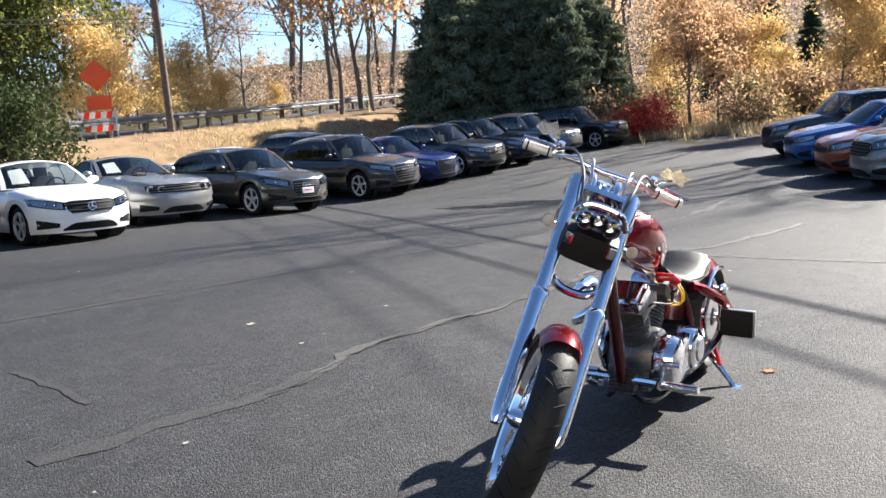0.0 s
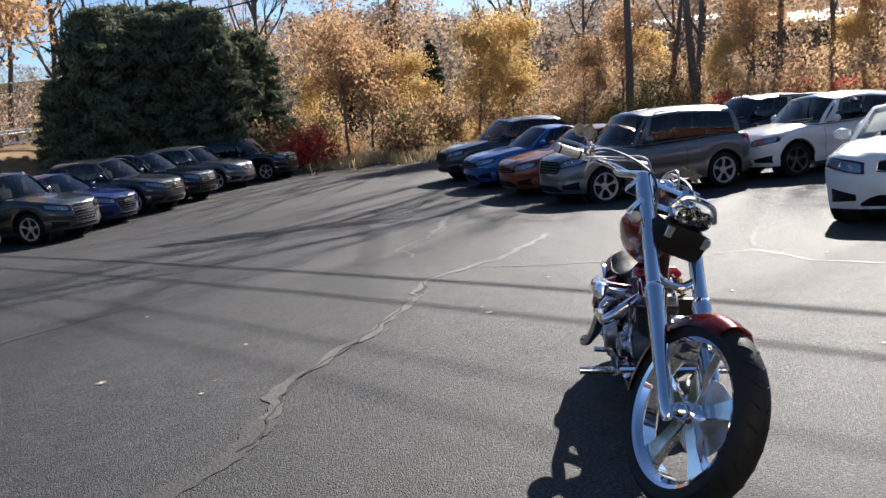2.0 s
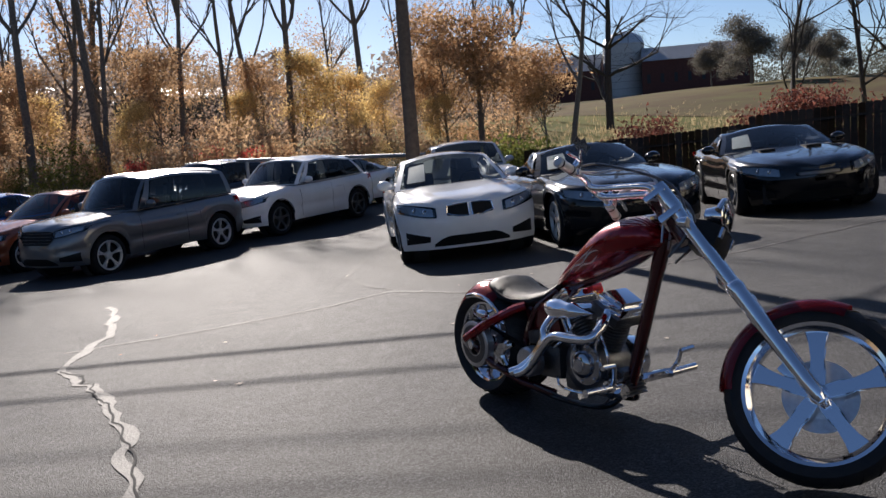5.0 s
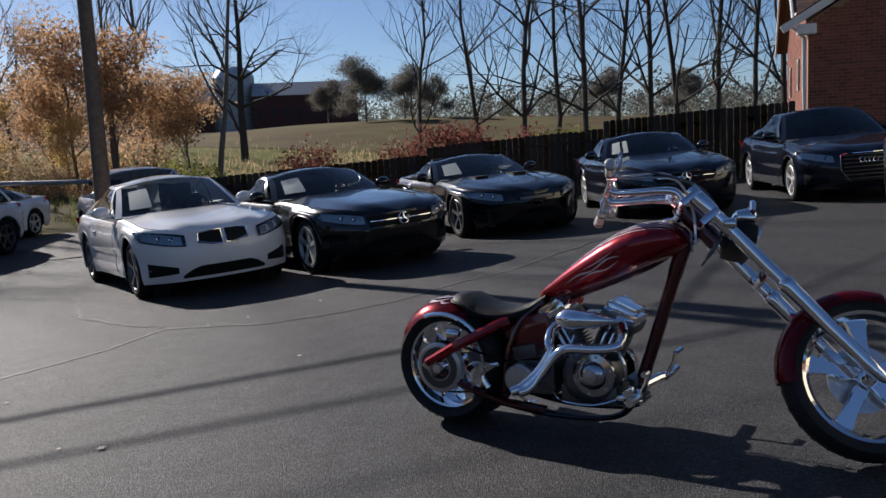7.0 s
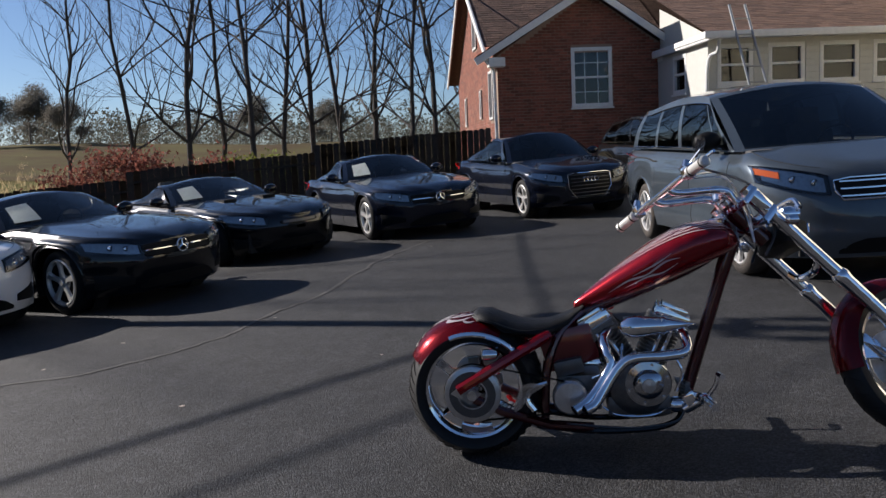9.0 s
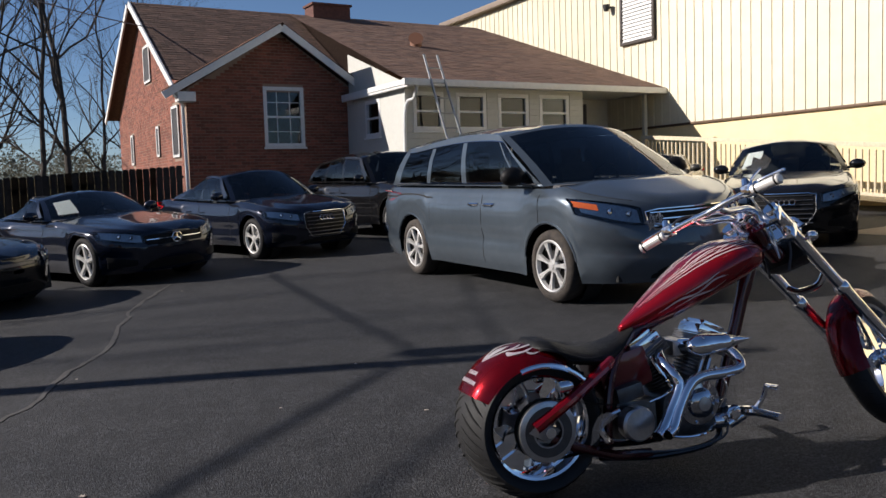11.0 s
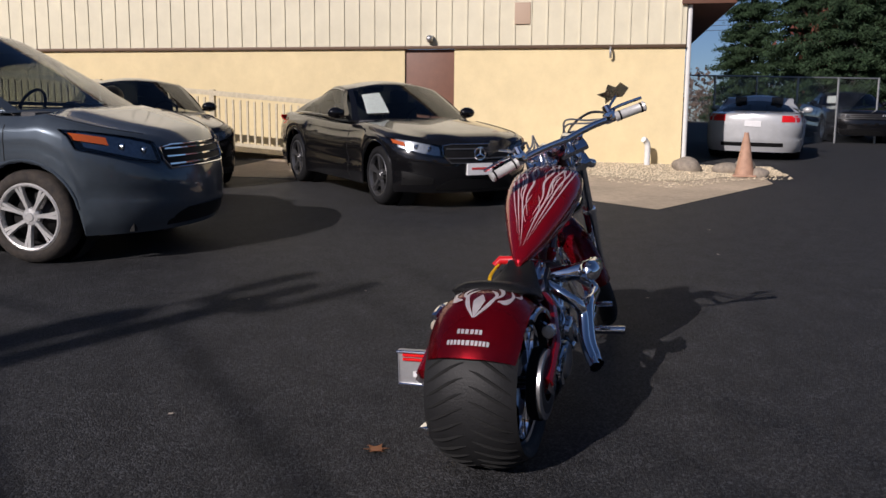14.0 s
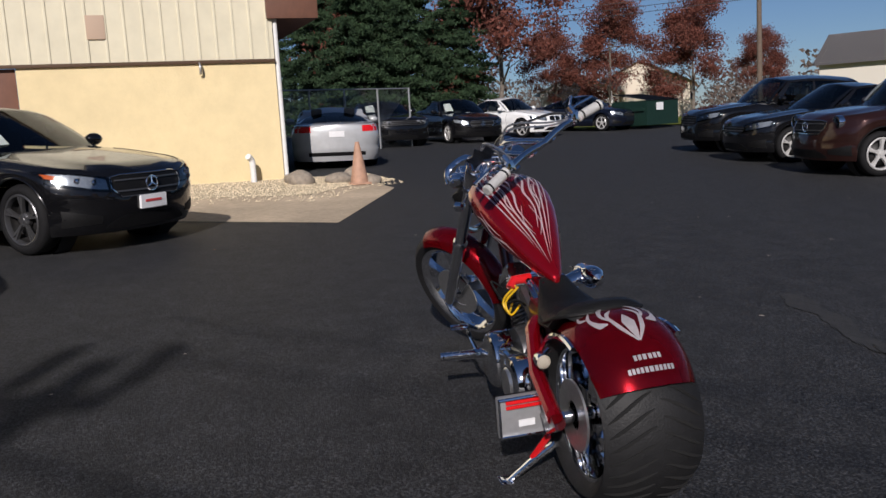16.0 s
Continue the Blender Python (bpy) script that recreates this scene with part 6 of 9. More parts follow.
wood_band("far_woods", 142, 206, 90, 300, 1250, 9, 31, M_FARW, "hazy brown autumn woods on the rise", 190, 0.032)
wood_band("far_woods", 206, 240, 90, 300, 500, 4.5, 35, M_FARW, "low hazy brown woods beyond the road", 170, 0.036)
M_FAREV = leaf_mat("far_evergreens", (0.085, 0.10, 0.08), (0.14, 0.12, 0.09), 0.35, 0.25)
wood_band("far_woods", 93, 124, 150, 330, 560, 8, 34, M_FAREV, "far line of dark trees across the fields", 110, 0.034)
wood_band("far_woods", 124, 142, 350, 520, 260, 15, 36, M_FAREV, "distant trees behind the farm", 110, 0.034)
wood_band("far_woods", -60, 10, 110, 220, 700, 7, 32, M_FARW, "hazy brown autumn woods beyond the lot", 60)
wood_band("underwood", 140, 226, 44, 95, 900, 3.0, 33, leaf_mat("underwood", (0.44, 0.29, 0.19), (0.35, 0.24, 0.17), 0.6, 0.25), "tangled rust-brown undergrowth between the trunks", 80, 0.026)
# dark shrub and still-green trees by the road sign
bush(put(-9.3, -20.9), "dense dark evergreen shrub on the bank", 41, 1.7, 3.0, L_SHRUB, 110, 100, 0.08)
tree(put(-21.3, -39.2, 0, 1.25), "leafy tree still green beyond the road", 42, 9, L_GREEN, 0.14, 3, per=90, leaf=0.13, spread=0.7, first=0.1)
tree(put(-24.0, -39.0, 1, 1.15), "leafy roadside tree still green", 43, 8, L_GREEN, 0.14, 3, per=90, leaf=0.13, spread=0.7, first=0.1)

# ---- utility poles and wires ----
def utility_pole(x, y, hgt, label, arm=0.6, arm_dir=0.3, can=True, tall_insulators=False):
    z0 = ground_z(x, y)
    p = thing("utility_pole", Matrix.Translation((x, y, z0)), label, "pole")
    bm = bmesh.new()
    tube(bm, [(0, 0, -0.4), (0, 0, hgt * 0.5), (0, 0, hgt)], [0.150, 0.120, 0.095], 14)
    part("shaft", bm, M_POLE, p)
    d = Vector((math.cos(arm_dir), math.sin(arm_dir), 0))
    bm = bmesh.new()
    box(bm, (0, 0, hgt - 0.35), (2 * arm, 0.10, 0.12), Matrix.Rotation(arm_dir, 3, 'Z'), 0.008)
    part("crossarm", bm, M_POLE, p)
    for k in ((-0.95, 0.95) if tall_insulators else (-0.9, -0.35, 0.35, 0.9)):
        bm = bmesh.new()
        if tall_insulators:
            sheds = [(0.03, 0.0), (0.03, 0.06)] + [q for i in range(4) for q in ((0.095, 0.10 + 0.10 * i), (0.05, 0.15 + 0.10 * i))] + [(0.0, 0.52)]
        else:
            sheds = [(0.018, 0.0), (0.018, 0.05), (0.05, 0.06), (0.03, 0.09), (0.05, 0.11), (0.02, 0.16), (0, 0.165)]
        lathe(bm, sheds, 10, 'Z', d * arm * k + Vector((0, 0, hgt - 0.29)))
        part("insulator", bm, M_STEEL, p)
    if can:
        for side_, drop_ in ((1, 1.20),) if tall_insulators else ((1, 1.75),):
            bm = bmesh.new()
            c = d * 0.30 * side_ + Vector((0, 0, hgt - drop_))
            lathe(bm, [(0.0, 0.0), (0.13, 0.0), (0.15, 0.04), (0.15, 0.50), (0.12, 0.57), (0.04, 0.59), (0.03, 0.70), (0.0, 0.70)], 20, 'Z', c)
            part("transformer", bm, M_STEEL, p)
            bm = bmesh.new()
            tube(bm, [(0, 0, c.z + 0.42), tuple(c + Vector((0, 0, 0.42)))], 0.05, 8)
            part("bracket", bm, M_STEEL, p)
    return p


M_STEEL = mat("weathered_steel", (0.30, 0.31, 0.32), 0.5, 0.5, var=0.2, scale=10)
utility_pole(-10.1, 5.7, 7.45, "tall wooden utility pole with transformers behind the white coupe", 0.30, 1.27, True, True)
utility_pole(-19.1, -25.9, 7.0, "leaning wooden utility pole on the road bank", 0.6, 0.3, False)
utility_pole(-46.0, -35.0, 8.5, "wooden utility pole along the road", 0.6, 0.3, False)
utility_pole(35.1, -23.6, 9.0, "wooden utility pole beyond the lot", 0.7, 0.9, True)


def wire(name, a, b, sag, rad, label):
    a, b = Vector(a), Vector(b)
    bm = bmesh.new()
    tube(bm, [a.lerp(b, t) - Vector((0, 0, 4 * sag * t * (1 - t))) for t in frange(0, 1, 24)], rad, 5)
    tagged(part(name, bm, M_CABLE, None), label, "cable")


for dz, off, rad in ((5.75, 0.0, 0.030), (6.15, 0.9, 0.022), (7.2, -0.3, 0.012), (7.45, 0.3, 0.012)):
    wire("overhead_cable", (-10.1 + off * 0.3, 5.7 - off * 0.2, dz), (-46.0 + off, -35.0, dz + 1.6), 1.0, rad, "black overhead cable between two utility poles")
wire("overhead_cable", (-10.1, 5.7, 5.9), (-9.0, 34.0, 6.5), 0.6, 0.022, "black overhead cable running past the fence")
wire("service_drop", (-10.1, 5.7, 6.2), (-0.95, 21.5, 5.7), 0.5, 0.014, "thin service cable to the brick house")
for dz in (6.2, 6.55, 5.2, 5.35):
    wire("overhead_cable", (-19.1, -25.9, dz), (-46.0, -35.0, dz + 1.9), 0.7, 0.016, "black overhead cable along the road")
    wire("overhead_cable", (-19.1, -25.9, dz), (14.0, -32.0, dz + 1.5), 0.7, 0.016, "black overhead cable along the road")
for k, dz in enumerate((8.6, 7.2, 6.9, 6.6)):
    wire("overhead_cable", (35.1, -23.6, dz), (66, 15, dz + 2), 0.8, 0.016 if k else 0.012, "black overhead cable beyond the lot")
    wire("overhead_cable", (35.1, -23.6, dz), (10, -60, dz + 2), 0.8, 0.016 if k else 0.012, "black overhead cable beyond the lot")

# ---- road bank: guardrail, signs, dry grass, road ----
bm = bmesh.new()
grid(bm, lambda x, y: Vector((x, y, ground_z(x, y) + 0.10)), frange(-95, 20, 60), [-36.5, -33.0, -29.0])
tagged(part("road", bm, M_ROAD, None), "grey two-lane road on the bank", "road", kind="structure")
bm = bmesh.new()
grid(bm, lambda x, y: Vector((x, y, ground_z(x, y) + 0.07 + 0.10 * noise.noise((x * 0.45, y * 0.6, 3)))), frange(-46, 4, 60), frange(-28.8, -18.6, 16))
tagged(part("bank", bm, mat("bare_bank_earth", (0.34, 0.23, 0.14), 0.95, color2=(0.20, 0.145, 0.085), scale=1.6, bump=1.0, bump_scale=14, coarse=0.3, spec=0.04), None), "bare tan earth bank below the road", "bank", kind="structure")
rail = thing("guardrail", Matrix.Identity(4), "galvanised road guardrail on wooden posts", "guardrail", kind="structure")
gp = [(-15.5 - 30.5 * t, -27.2 - 4.6 * t - 1.0 * t * t) for t in frange(0, 1, 15)]
gz = lambda x, y: ground_z(x, y) + 0.08
for x, y in gp:
    bm = bmesh.new()
    box(bm, (x, y - 0.10, gz(x, y) + 0.33), (0.18, 0.18, 0.86), bevel=0.01)
    part("post", bm, M_POLE, rail)
bm = bmesh.new()
prof = [(0.0, -0.16), (0.05, -0.12), (0.05, -0.05), (0.0, 0.0), (0.05, 0.05), (0.05, 0.12), (0.0, 0.16)]
grid(bm, lambda t, k: (lambda i: Vector((gp[i][0], gp[i][1] + prof[k][0], gz(*gp[i]) + 0.58 + prof[k][1])))(int(t)), list(range(len(gp))), list(range(len(prof))))
bmesh.ops.solidify(bm, geom=bm.faces[:], thickness=0.01)
part("rail_beam", bm, M_GALV, rail)
M_SIGN = mat("sign_orange", (0.85, 0.10, 0.012), 0.5, var=0.1, scale=6)
SX, SY = -17.1, -27.4
sz = ground_z(SX, SY)
sign = thing("road_sign", pose(SX, SY, sz, 0, 0, 52), "orange diamond roadwork sign over an orange panel on a stand", "sign")
bm = bmesh.new()
box(bm, (0, 0, 2.45), (0.03, 0.86, 0.86), Euler((radians(45), 0, 0)).to_matrix(), 0.01)
part("diamond_board", bm, M_SIGN, sign)
bm = bmesh.new()
box(bm, (0, 0, 1.42), (0.03, 0.90, 0.52), bevel=0.01)
part("panel_board", bm, M_SIGN, sign)
for s in (-1, 1):
    bm = bmesh.new()
    tube(bm, [(-0.03, s * 0.30, -0.1), (-0.03, s * 0.30, 2.1)], 0.025, 8)
    part("leg", bm, M_STEEL, sign)
barr = thing("barricade", pose(SX + 0.4, SY + 0.3, sz, 0, 0, 52), "roadwork barricade with orange and white striped boards", "barricade")
for z_ in (0.95, 0.45):
    for i in range(7):
        bm = bmesh.new()
        f = bm.faces.new([bm.verts.new((0.0, -0.7 + 0.2 * i + dy, z_ + dz)) for dy, dz in ((0, -0.12), (0.2, -0.12), (0.26, 0.12), (0.06, 0.12))])
        bmesh.ops.solidify(bm, geom=[f], thickness=0.02)
        part("stripe", bm, M_SIGN if i % 2 else M_WTRIM, barr, smooth=False)
for s in (-1, 1):
    bm = bmesh.new()
    box(bm, (-0.04, s * 0.66, 0.55), (0.05, 0.06, 1.3))
    part("leg", bm, M_WTRIM, barr, smooth=False)


def tufts(name, centre, size, n, hgt, material, label, seed):
    r_ = random.Random(seed)
    verts, faces = [], []
    for i in range(n):
        x, y = r_.gauss(centre[0], size[0]), r_.gauss(centre[1], size[1])
        z = ground_z(x, y)
        for _ in range(5):
            a = r_.uniform(0, 6.28)
            w, hh = 0.018, hgt * r_.uniform(0.5, 1.2)
            b = Vector((x + r_.gauss(0, 0.05), y + r_.gauss(0, 0.05), z - 0.05))
            t = b + Vector((math.cos(a) * hh * 0.4, math.sin(a) * hh * 0.4, hh))
            sd = Vector((-math.sin(a), math.cos(a), 0)) * w
            k = len(verts)
            verts += [b - sd, b + sd, t]
            faces.append((k, k + 1, k + 2))
    me = bpy.data.meshes.new(name)
    me.from_pydata(verts, [], faces)
    me.materials.append(material)
    tagged(new(name, me), label, "grass", kind="stuff")


tufts("dry_grass", (-22.5, -22.9), (2.6, 1.2), 4200, 0.26, L_STRAW, "tall dry straw grass on the bank", 3)
tufts("dry_grass", (-14.5, -23.0), (4.0, 1.2), 700, 0.10, L_STRAW, "short dry grass on the bank", 4)
tufts("field_grass", (-20, 22), (7, 4), 2000, 0.35, L_GREEN, "rough green grass behind the fence", 5)
tufts("field_straw", (-24, 36), (12, 7), 2600, 0.55, L_STRAW, "dry straw-coloured grass across the meadow", 8)
tufts("edge_grass", (-34, -4), (1.6, 7), 2600, 0.6, L_STRAW, "dry weeds at the edge of the lot", 6)

bm = bmesh.new()
grid(bm, lambda x, y: Vector((x, y, ground_z(x, y) + 0.14)), frange(-70, -13, 24), frange(21.5, 46, 12))
tagged(part("meadow", bm, mat("meadow_grass", (0.085, 0.115, 0.025), 0.95, color2=(0.16, 0.125, 0.045), scale=0.5, bump=0.8, bump_scale=30, coarse=0.3, spec=0.04), None), "rough green meadow behind the fence", "grass", kind="structure")
bm = bmesh.new()
grid(bm, lambda x, y: Vector((x, y, ground_z(x, y) + 0.16)), frange(-70, 5, 24), frange(46.2, 84, 16))
tagged(part("ploughed_field", bm, mat("ploughed_earth", (0.085, 0.056, 0.034), 0.95, color2=(0.115, 0.105, 0.045), scale=0.18, bump=0.8, bump_scale=12, coarse=0.3, spec=0.04), None), "brown ploughed field beyond the meadow", "field", kind="structure")
# ---- farm buildings in the distance ----
M_BARN = mat("barn_red", (0.10, 0.035, 0.028), 0.9, var=0.3, scale=2)
M_TIN = mat("tin_roof", (0.62, 0.63, 0.64), 0.35, 0.5, var=0.15, scale=2)
M_SILO = mat("silo_block", (0.50, 0.50, 0.50), 0.8, var=0.2, scale=2)


M_SHEDW = mat("shed_grey", (0.10, 0.10, 0.10), 0.8, var=0.3, scale=2)


def barn(x, y, rz, L, W, hgt, rise, wall, roof, label, dz=0.0):
    b = thing("barn", pose(x, y, ground_z(x, y) + dz, 0, 0, rz), label, "barn")
    bm = bmesh.new()
    box(bm, (0, 0, hgt / 2 - 0.5), (L, W, hgt + 1))
    for s in (-1, 1):
        bm.faces.new([bm.verts.new(v) for v in ((s * L / 2, -W / 2, hgt), (s * L / 2, W / 2, hgt), (s * L / 2, 0, hgt + rise))])
    part("wall", bm, wall, b, smooth=False)
    for s in (-1, 1):
        bm = bmesh.new()
        roof_slab(bm, (-L / 2 - 0.4, s * (W / 2 + 0.5), hgt - 0.25), (L / 2 + 0.4, s * (W / 2 + 0.5), hgt - 0.25), (L / 2 + 0.4, 0, hgt + rise), (-L / 2 - 0.4, 0, hgt + rise), 0.15)
        part("roof", bm, roof, b, smooth=False)
    n = max(2, int(L / 4))
    for i in range(n):
        bm = bmesh.new()
        box(bm, (-L / 2 + L * (i + 0.5) / n, -W / 2 - 0.03, hgt * 0.5), (1.0, 0.08, 0.24 * hgt))
        part("window", bm, M_WINDARK, b, smooth=False)
    return b


barn(-184.0, 221.0, 40, 33, 20, 11.5, 4.5, M_BARN, M_TIN, "dark red barn with a pale tin roof")
barn(-226.0, 194.0, 40, 38, 20, 10.5, 5.5, M_BARN, M_TIN, "long weathered barn beside a silo")
silo = thing("silo", Matrix.Translation((-203.5, 208.5, ground_z(-203.5, 208.5))) @ Matrix.Diagonal((2.5, 2.5, 2.5, 1)), "pale grey concrete silo with a domed cap", "silo")
bm = bmesh.new()
lathe(bm, [(2.7, -1), (2.7, 7.2)], 28, 'Z')
part("shaft", bm, M_SILO, silo)
bm = bmesh.new()
lathe(bm, [(2.75, 7.2), (2.4, 8.0), (1.5, 8.6), (0.0, 8.9)], 28, 'Z')
part("cap", bm, M_TIN, silo)
for i in range(7):
    bm = bmesh.new()
    lathe(bm, [(2.70, 0.9 * i + 0.5), (2.74, 0.9 * i + 0.53), (2.70, 0.9 * i + 0.56)], 28, 'Z')
    part("hoop", bm, M_STEEL, silo)
barn(-124, 17.5, 98, 17, 9, 2.4, 1.0, M_SHEDW, M_TIN, "long grey shed with a bright roof among the trees", 1.4)
barn(-100.5, 30.5, 107, 15, 9, 2.6, 1.2, mat("shed_green", (0.08, 0.11, 0.09), 0.8), M_TIN, "pale green shed with a bright roof on the rise", 1.2)

# steel barrier bar behind the white SUV
barrier = thing("barrier_rail", Matrix.Identity(4), "white steel barrier rail on posts", "barrier")
bz = lambda t: 1.02 - 0.15 * t
bm = bmesh.new()
tube(bm, [(-18.78 + 3.34 * t * 1.4, 5.47 + 2.48 * t * 1.4, bz(t)) for t in (0, 0.5, 1)], 0.05, 8)
part("rail", bm, M_STEEL, barrier)
for t in (0.05, 0.5, 0.95):
    x, y = -18.78 + 3.34 * t * 1.4, 5.47 + 2.48 * t * 1.4
    bm = bmesh.new()
    tube(bm, [(x, y, ground_z(x, y) - 0.1), (x, y, bz(t))], 0.05, 8)
    part("post", bm, M_STEEL, barrier)

# ---- by the building corner: stones and a cone ----
def stone(x, y, sx, sy, sz_, seed, label):
    r_ = random.Random(seed)
    bm = bmesh.new()
    bmesh.ops.create_icosphere(bm, subdivisions=3, radius=1)
    for v in bm.verts:
        v.co *= 1 + 0.16 * noise.noise(v.co * 1.3 + Vector((seed, 0, 0))) + 0.05 * noise.noise(v.co * 4)
        v.co = Vector((v.co.x * sx, v.co.y * sy, v.co.z * sz_))
    ob = part("stone", bm, mat("field_stone", (0.34, 0.29, 0.23), 0.9, var=0.4, scale=14, bump=0.6, bump_scale=50), None, angle=180)
    ob.matrix_basis = pose(x, y, ground_z(x, y) + sz_ * 0.55, 0, 0, seed * 40)
    tagged(ob, label, "stone", "stones by the building corner")


stone(12.6, 0.15, 0.30, 0.22, 0.17, 1, "rounded grey-brown boulder on the gravel")
stone(12.5, -0.52, 0.24, 0.20, 0.14, 2, "flat brown boulder on the gravel")
stone(12.0, -1.02, 0.16, 0.15, 0.12, 3, "small tan boulder at the gravel's edge")
stone(12.75, -0.80, 0.22, 0.17, 0.18, 4, "rounded boulder behind the cone")
M_CONE = mat("cone_faded", (0.46, 0.27, 0.18), 0.7, var=0.3, scale=10)
cone = thing("traffic_cone", Matrix.Translation((11.95, -0.80, ground_z(11.95, -0.80) + 0.03)), "faded orange traffic cone beside the stones", "cone")
bm = bmesh.new()
lathe(bm, [(0.155, 0.03), (0.035, 0.70), (0.028, 0.71), (0.0, 0.71)], 24, 'Z')
part("cone_body", bm, M_CONE, cone)
bm = bmesh.new()
box(bm, (0, 0, 0.015), (0.36, 0.36, 0.03), bevel=0.008)
part("base", bm, M_CONE, cone)

# ---- beyond the building ----
M_GREENB = mat("dumpster_green", (0.006, 0.026, 0.018), 0.5, var=0.3, scale=6)
dump = thing("dumpster", pose(30.4, -15.2, ground_z(30.4, -15.2) + 0.03, 0, 0, 25), "dark green steel dumpster with sloping lid", "dumpster")
bm = bmesh.new()
f = bm.faces.new([bm.verts.new((0.9, y, z)) for y, z in ((-1.0, 0.12), (1.0, 0.12), (1.0, 1.1), (-1.0, 1.1))])
r_ = bmesh.ops.extrude_face_region(bm, geom=[f])
bmesh.ops.translate(bm, verts=[v for v in r_["geom"] if isinstance(v, bmesh.types.BMVert)], vec=(-1.8, 0, 0))
part("bin", bm, M_GREENB, dump, smooth=False)
bm = bmesh.new()
roof_slab(bm, (-0.95, -1.05, 1.10), (-0.95, 1.05, 1.10), (0.95, 1.05, 1.42), (0.95, -1.05, 1.42), 0.05)
part("lid", bm, M_BLACKP, dump, smooth=False)
for s in (-1, 1):
    bm = bmesh.new()
    box(bm, (0, s * 1.05, 0.75), (1.6, 0.08, 0.14), bevel=0.01)
    part("side_channel", bm, M_GREENB, dump)
bm = bmesh.new()
box(bm, (-0.92, 0.2, 0.85), (0.02, 0.42, 0.30))
part("notice", bm, M_PLATE, dump, smooth=False)
chain = thing("chain_link_fence", Matrix.Identity(4), "grey chain-link fence with pipe posts", "fence", kind="structure")
cf = [(21.8 + 2.6 * t, 1.2 - 5.4 * t) for t in frange(0, 1, 5)]
for x, y in cf:
    bm = bmesh.new()
    tube(bm, [(x, y, ground_z(x, y) - 0.1), (x, y, ground_z(x, y) + 1.85)], 0.03, 8)
    part("post", bm, M_GALV, chain)
bm = bmesh.new()
tube(bm, [(x, y, ground_z(x, y) + 1.83) for x, y in cf], 0.022, 8)
part("top_rail", bm, M_GALV, chain)
bm = bmesh.new()
for i in range(70):
    for dr in (-1, 1):
        t0 = i / 70
        t1 = t0 + dr * 0.3
        if 0 <= t1 <= 1:
            a = Vector((21.8 + 2.6 * t0, 1.2 - 5.4 * t0, 0.75))
            b = Vector((21.8 + 2.6 * t1, 1.2 - 5.4 * t1, 2.55))
            tube(bm, [a, b], 0.004, 3, cap=False)
mesh_ = part("wire_mesh", bm, M_GALV, chain)
mesh_["kind"] = "stuff"
bm = bmesh.new()
grid(bm, lambda x, y: Vector((x, y, ground_z(x, y) + 0.05)), frange(31.5, 75, 20), frange(-60, -12.8, 20))
tagged(part("grass_verge", bm, mat("lawn", (0.09, 0.13, 0.025), 0.95, color2=(0.14, 0.13, 0.03), scale=3, bump=0.8, bump_scale=40, spec=0.04), None), "mown green grass beyond the lot", "grass", kind="structure")
far_house = barn(49.2, -48.4, 40, 16, 9, 2.7, 2.2, mat("far_white", (0.62, 0.58, 0.50), 0.8), mat("far_roof", (0.20, 0.19, 0.19), 0.9), "cream bungalow with a grey roof beyond the lot", 0.6)
barn(62, -31, -30, 12, 7, 2.2, 1.6, mat("far_cream", (0.70, 0.62, 0.50), 0.8), mat("far_tan", (0.55, 0.42, 0.32), 0.8), "low pale building far beyond the lot", 0.5)
barn(58, -24, -30, 8, 5, 2.0, 1.2, M_WTRIM, M_WTRIM, "white shelter far beyond the lot", 0.3)

# ---- fallen leaves and litter on the lot ----
def fallen(x, y, s, rz, c=M_CRACK):
    bm = bmesh.new()
    pts = [(0, -0.9), (0.25, -0.3), (0.8, -0.35), (0.45, 0.1), (0.6, 0.7), (0.1, 0.45), (-0.15, 0.95), (-0.3, 0.4), (-0.8, 0.5), (-0.4, 0.0), (-0.7, -0.5), (-0.15, -0.35)]
    f = bm.faces.new([bm.verts.new((a * s, b * s, 0.006 + 0.25 * s * (a * a + b * b) * 0.3)) for a, b in pts])
    bmesh.ops.solidify(bm, geom=[f], thickness=0.0015)
    ob = part("fallen_leaf", bm, c, None, smooth=False)
    ob.matrix_basis = pose(x, y, ground_z(x, y) + 0.021, 0, 0, rz)
    tagged(ob, "dry fallen leaf lying on the asphalt", "leaf", "leaves on the lot")


M_LEAFB = mat("fallen_leaf_brown", (0.36, 0.16, 0.07), 0.8, var=0.3, scale=40)
M_LEAFP = mat("fallen_leaf_pale", (0.55, 0.48, 0.40), 0.8, var=0.3, scale=40)
fallen(-0.05, 0.415, 0.055, 20, M_LEAFB)
fallen(-0.16, -3.39, 0.05, 60, M_LEAFP)
fallen(-1.61, -0.98, 0.04, 10, M_LEAFP)
rl = random.Random(77)
for i in range(70):
    a, d = rl.uniform(0, 6.28), rl.uniform(1.2, 9)
    fallen(1 + d * math.cos(a), -0.5 + d * math.sin(a), rl.uniform(0.012, 0.028), rl.uniform(0, 360), rl.choice((M_LEAFB, M_LEAFP, M_LEAFP)))

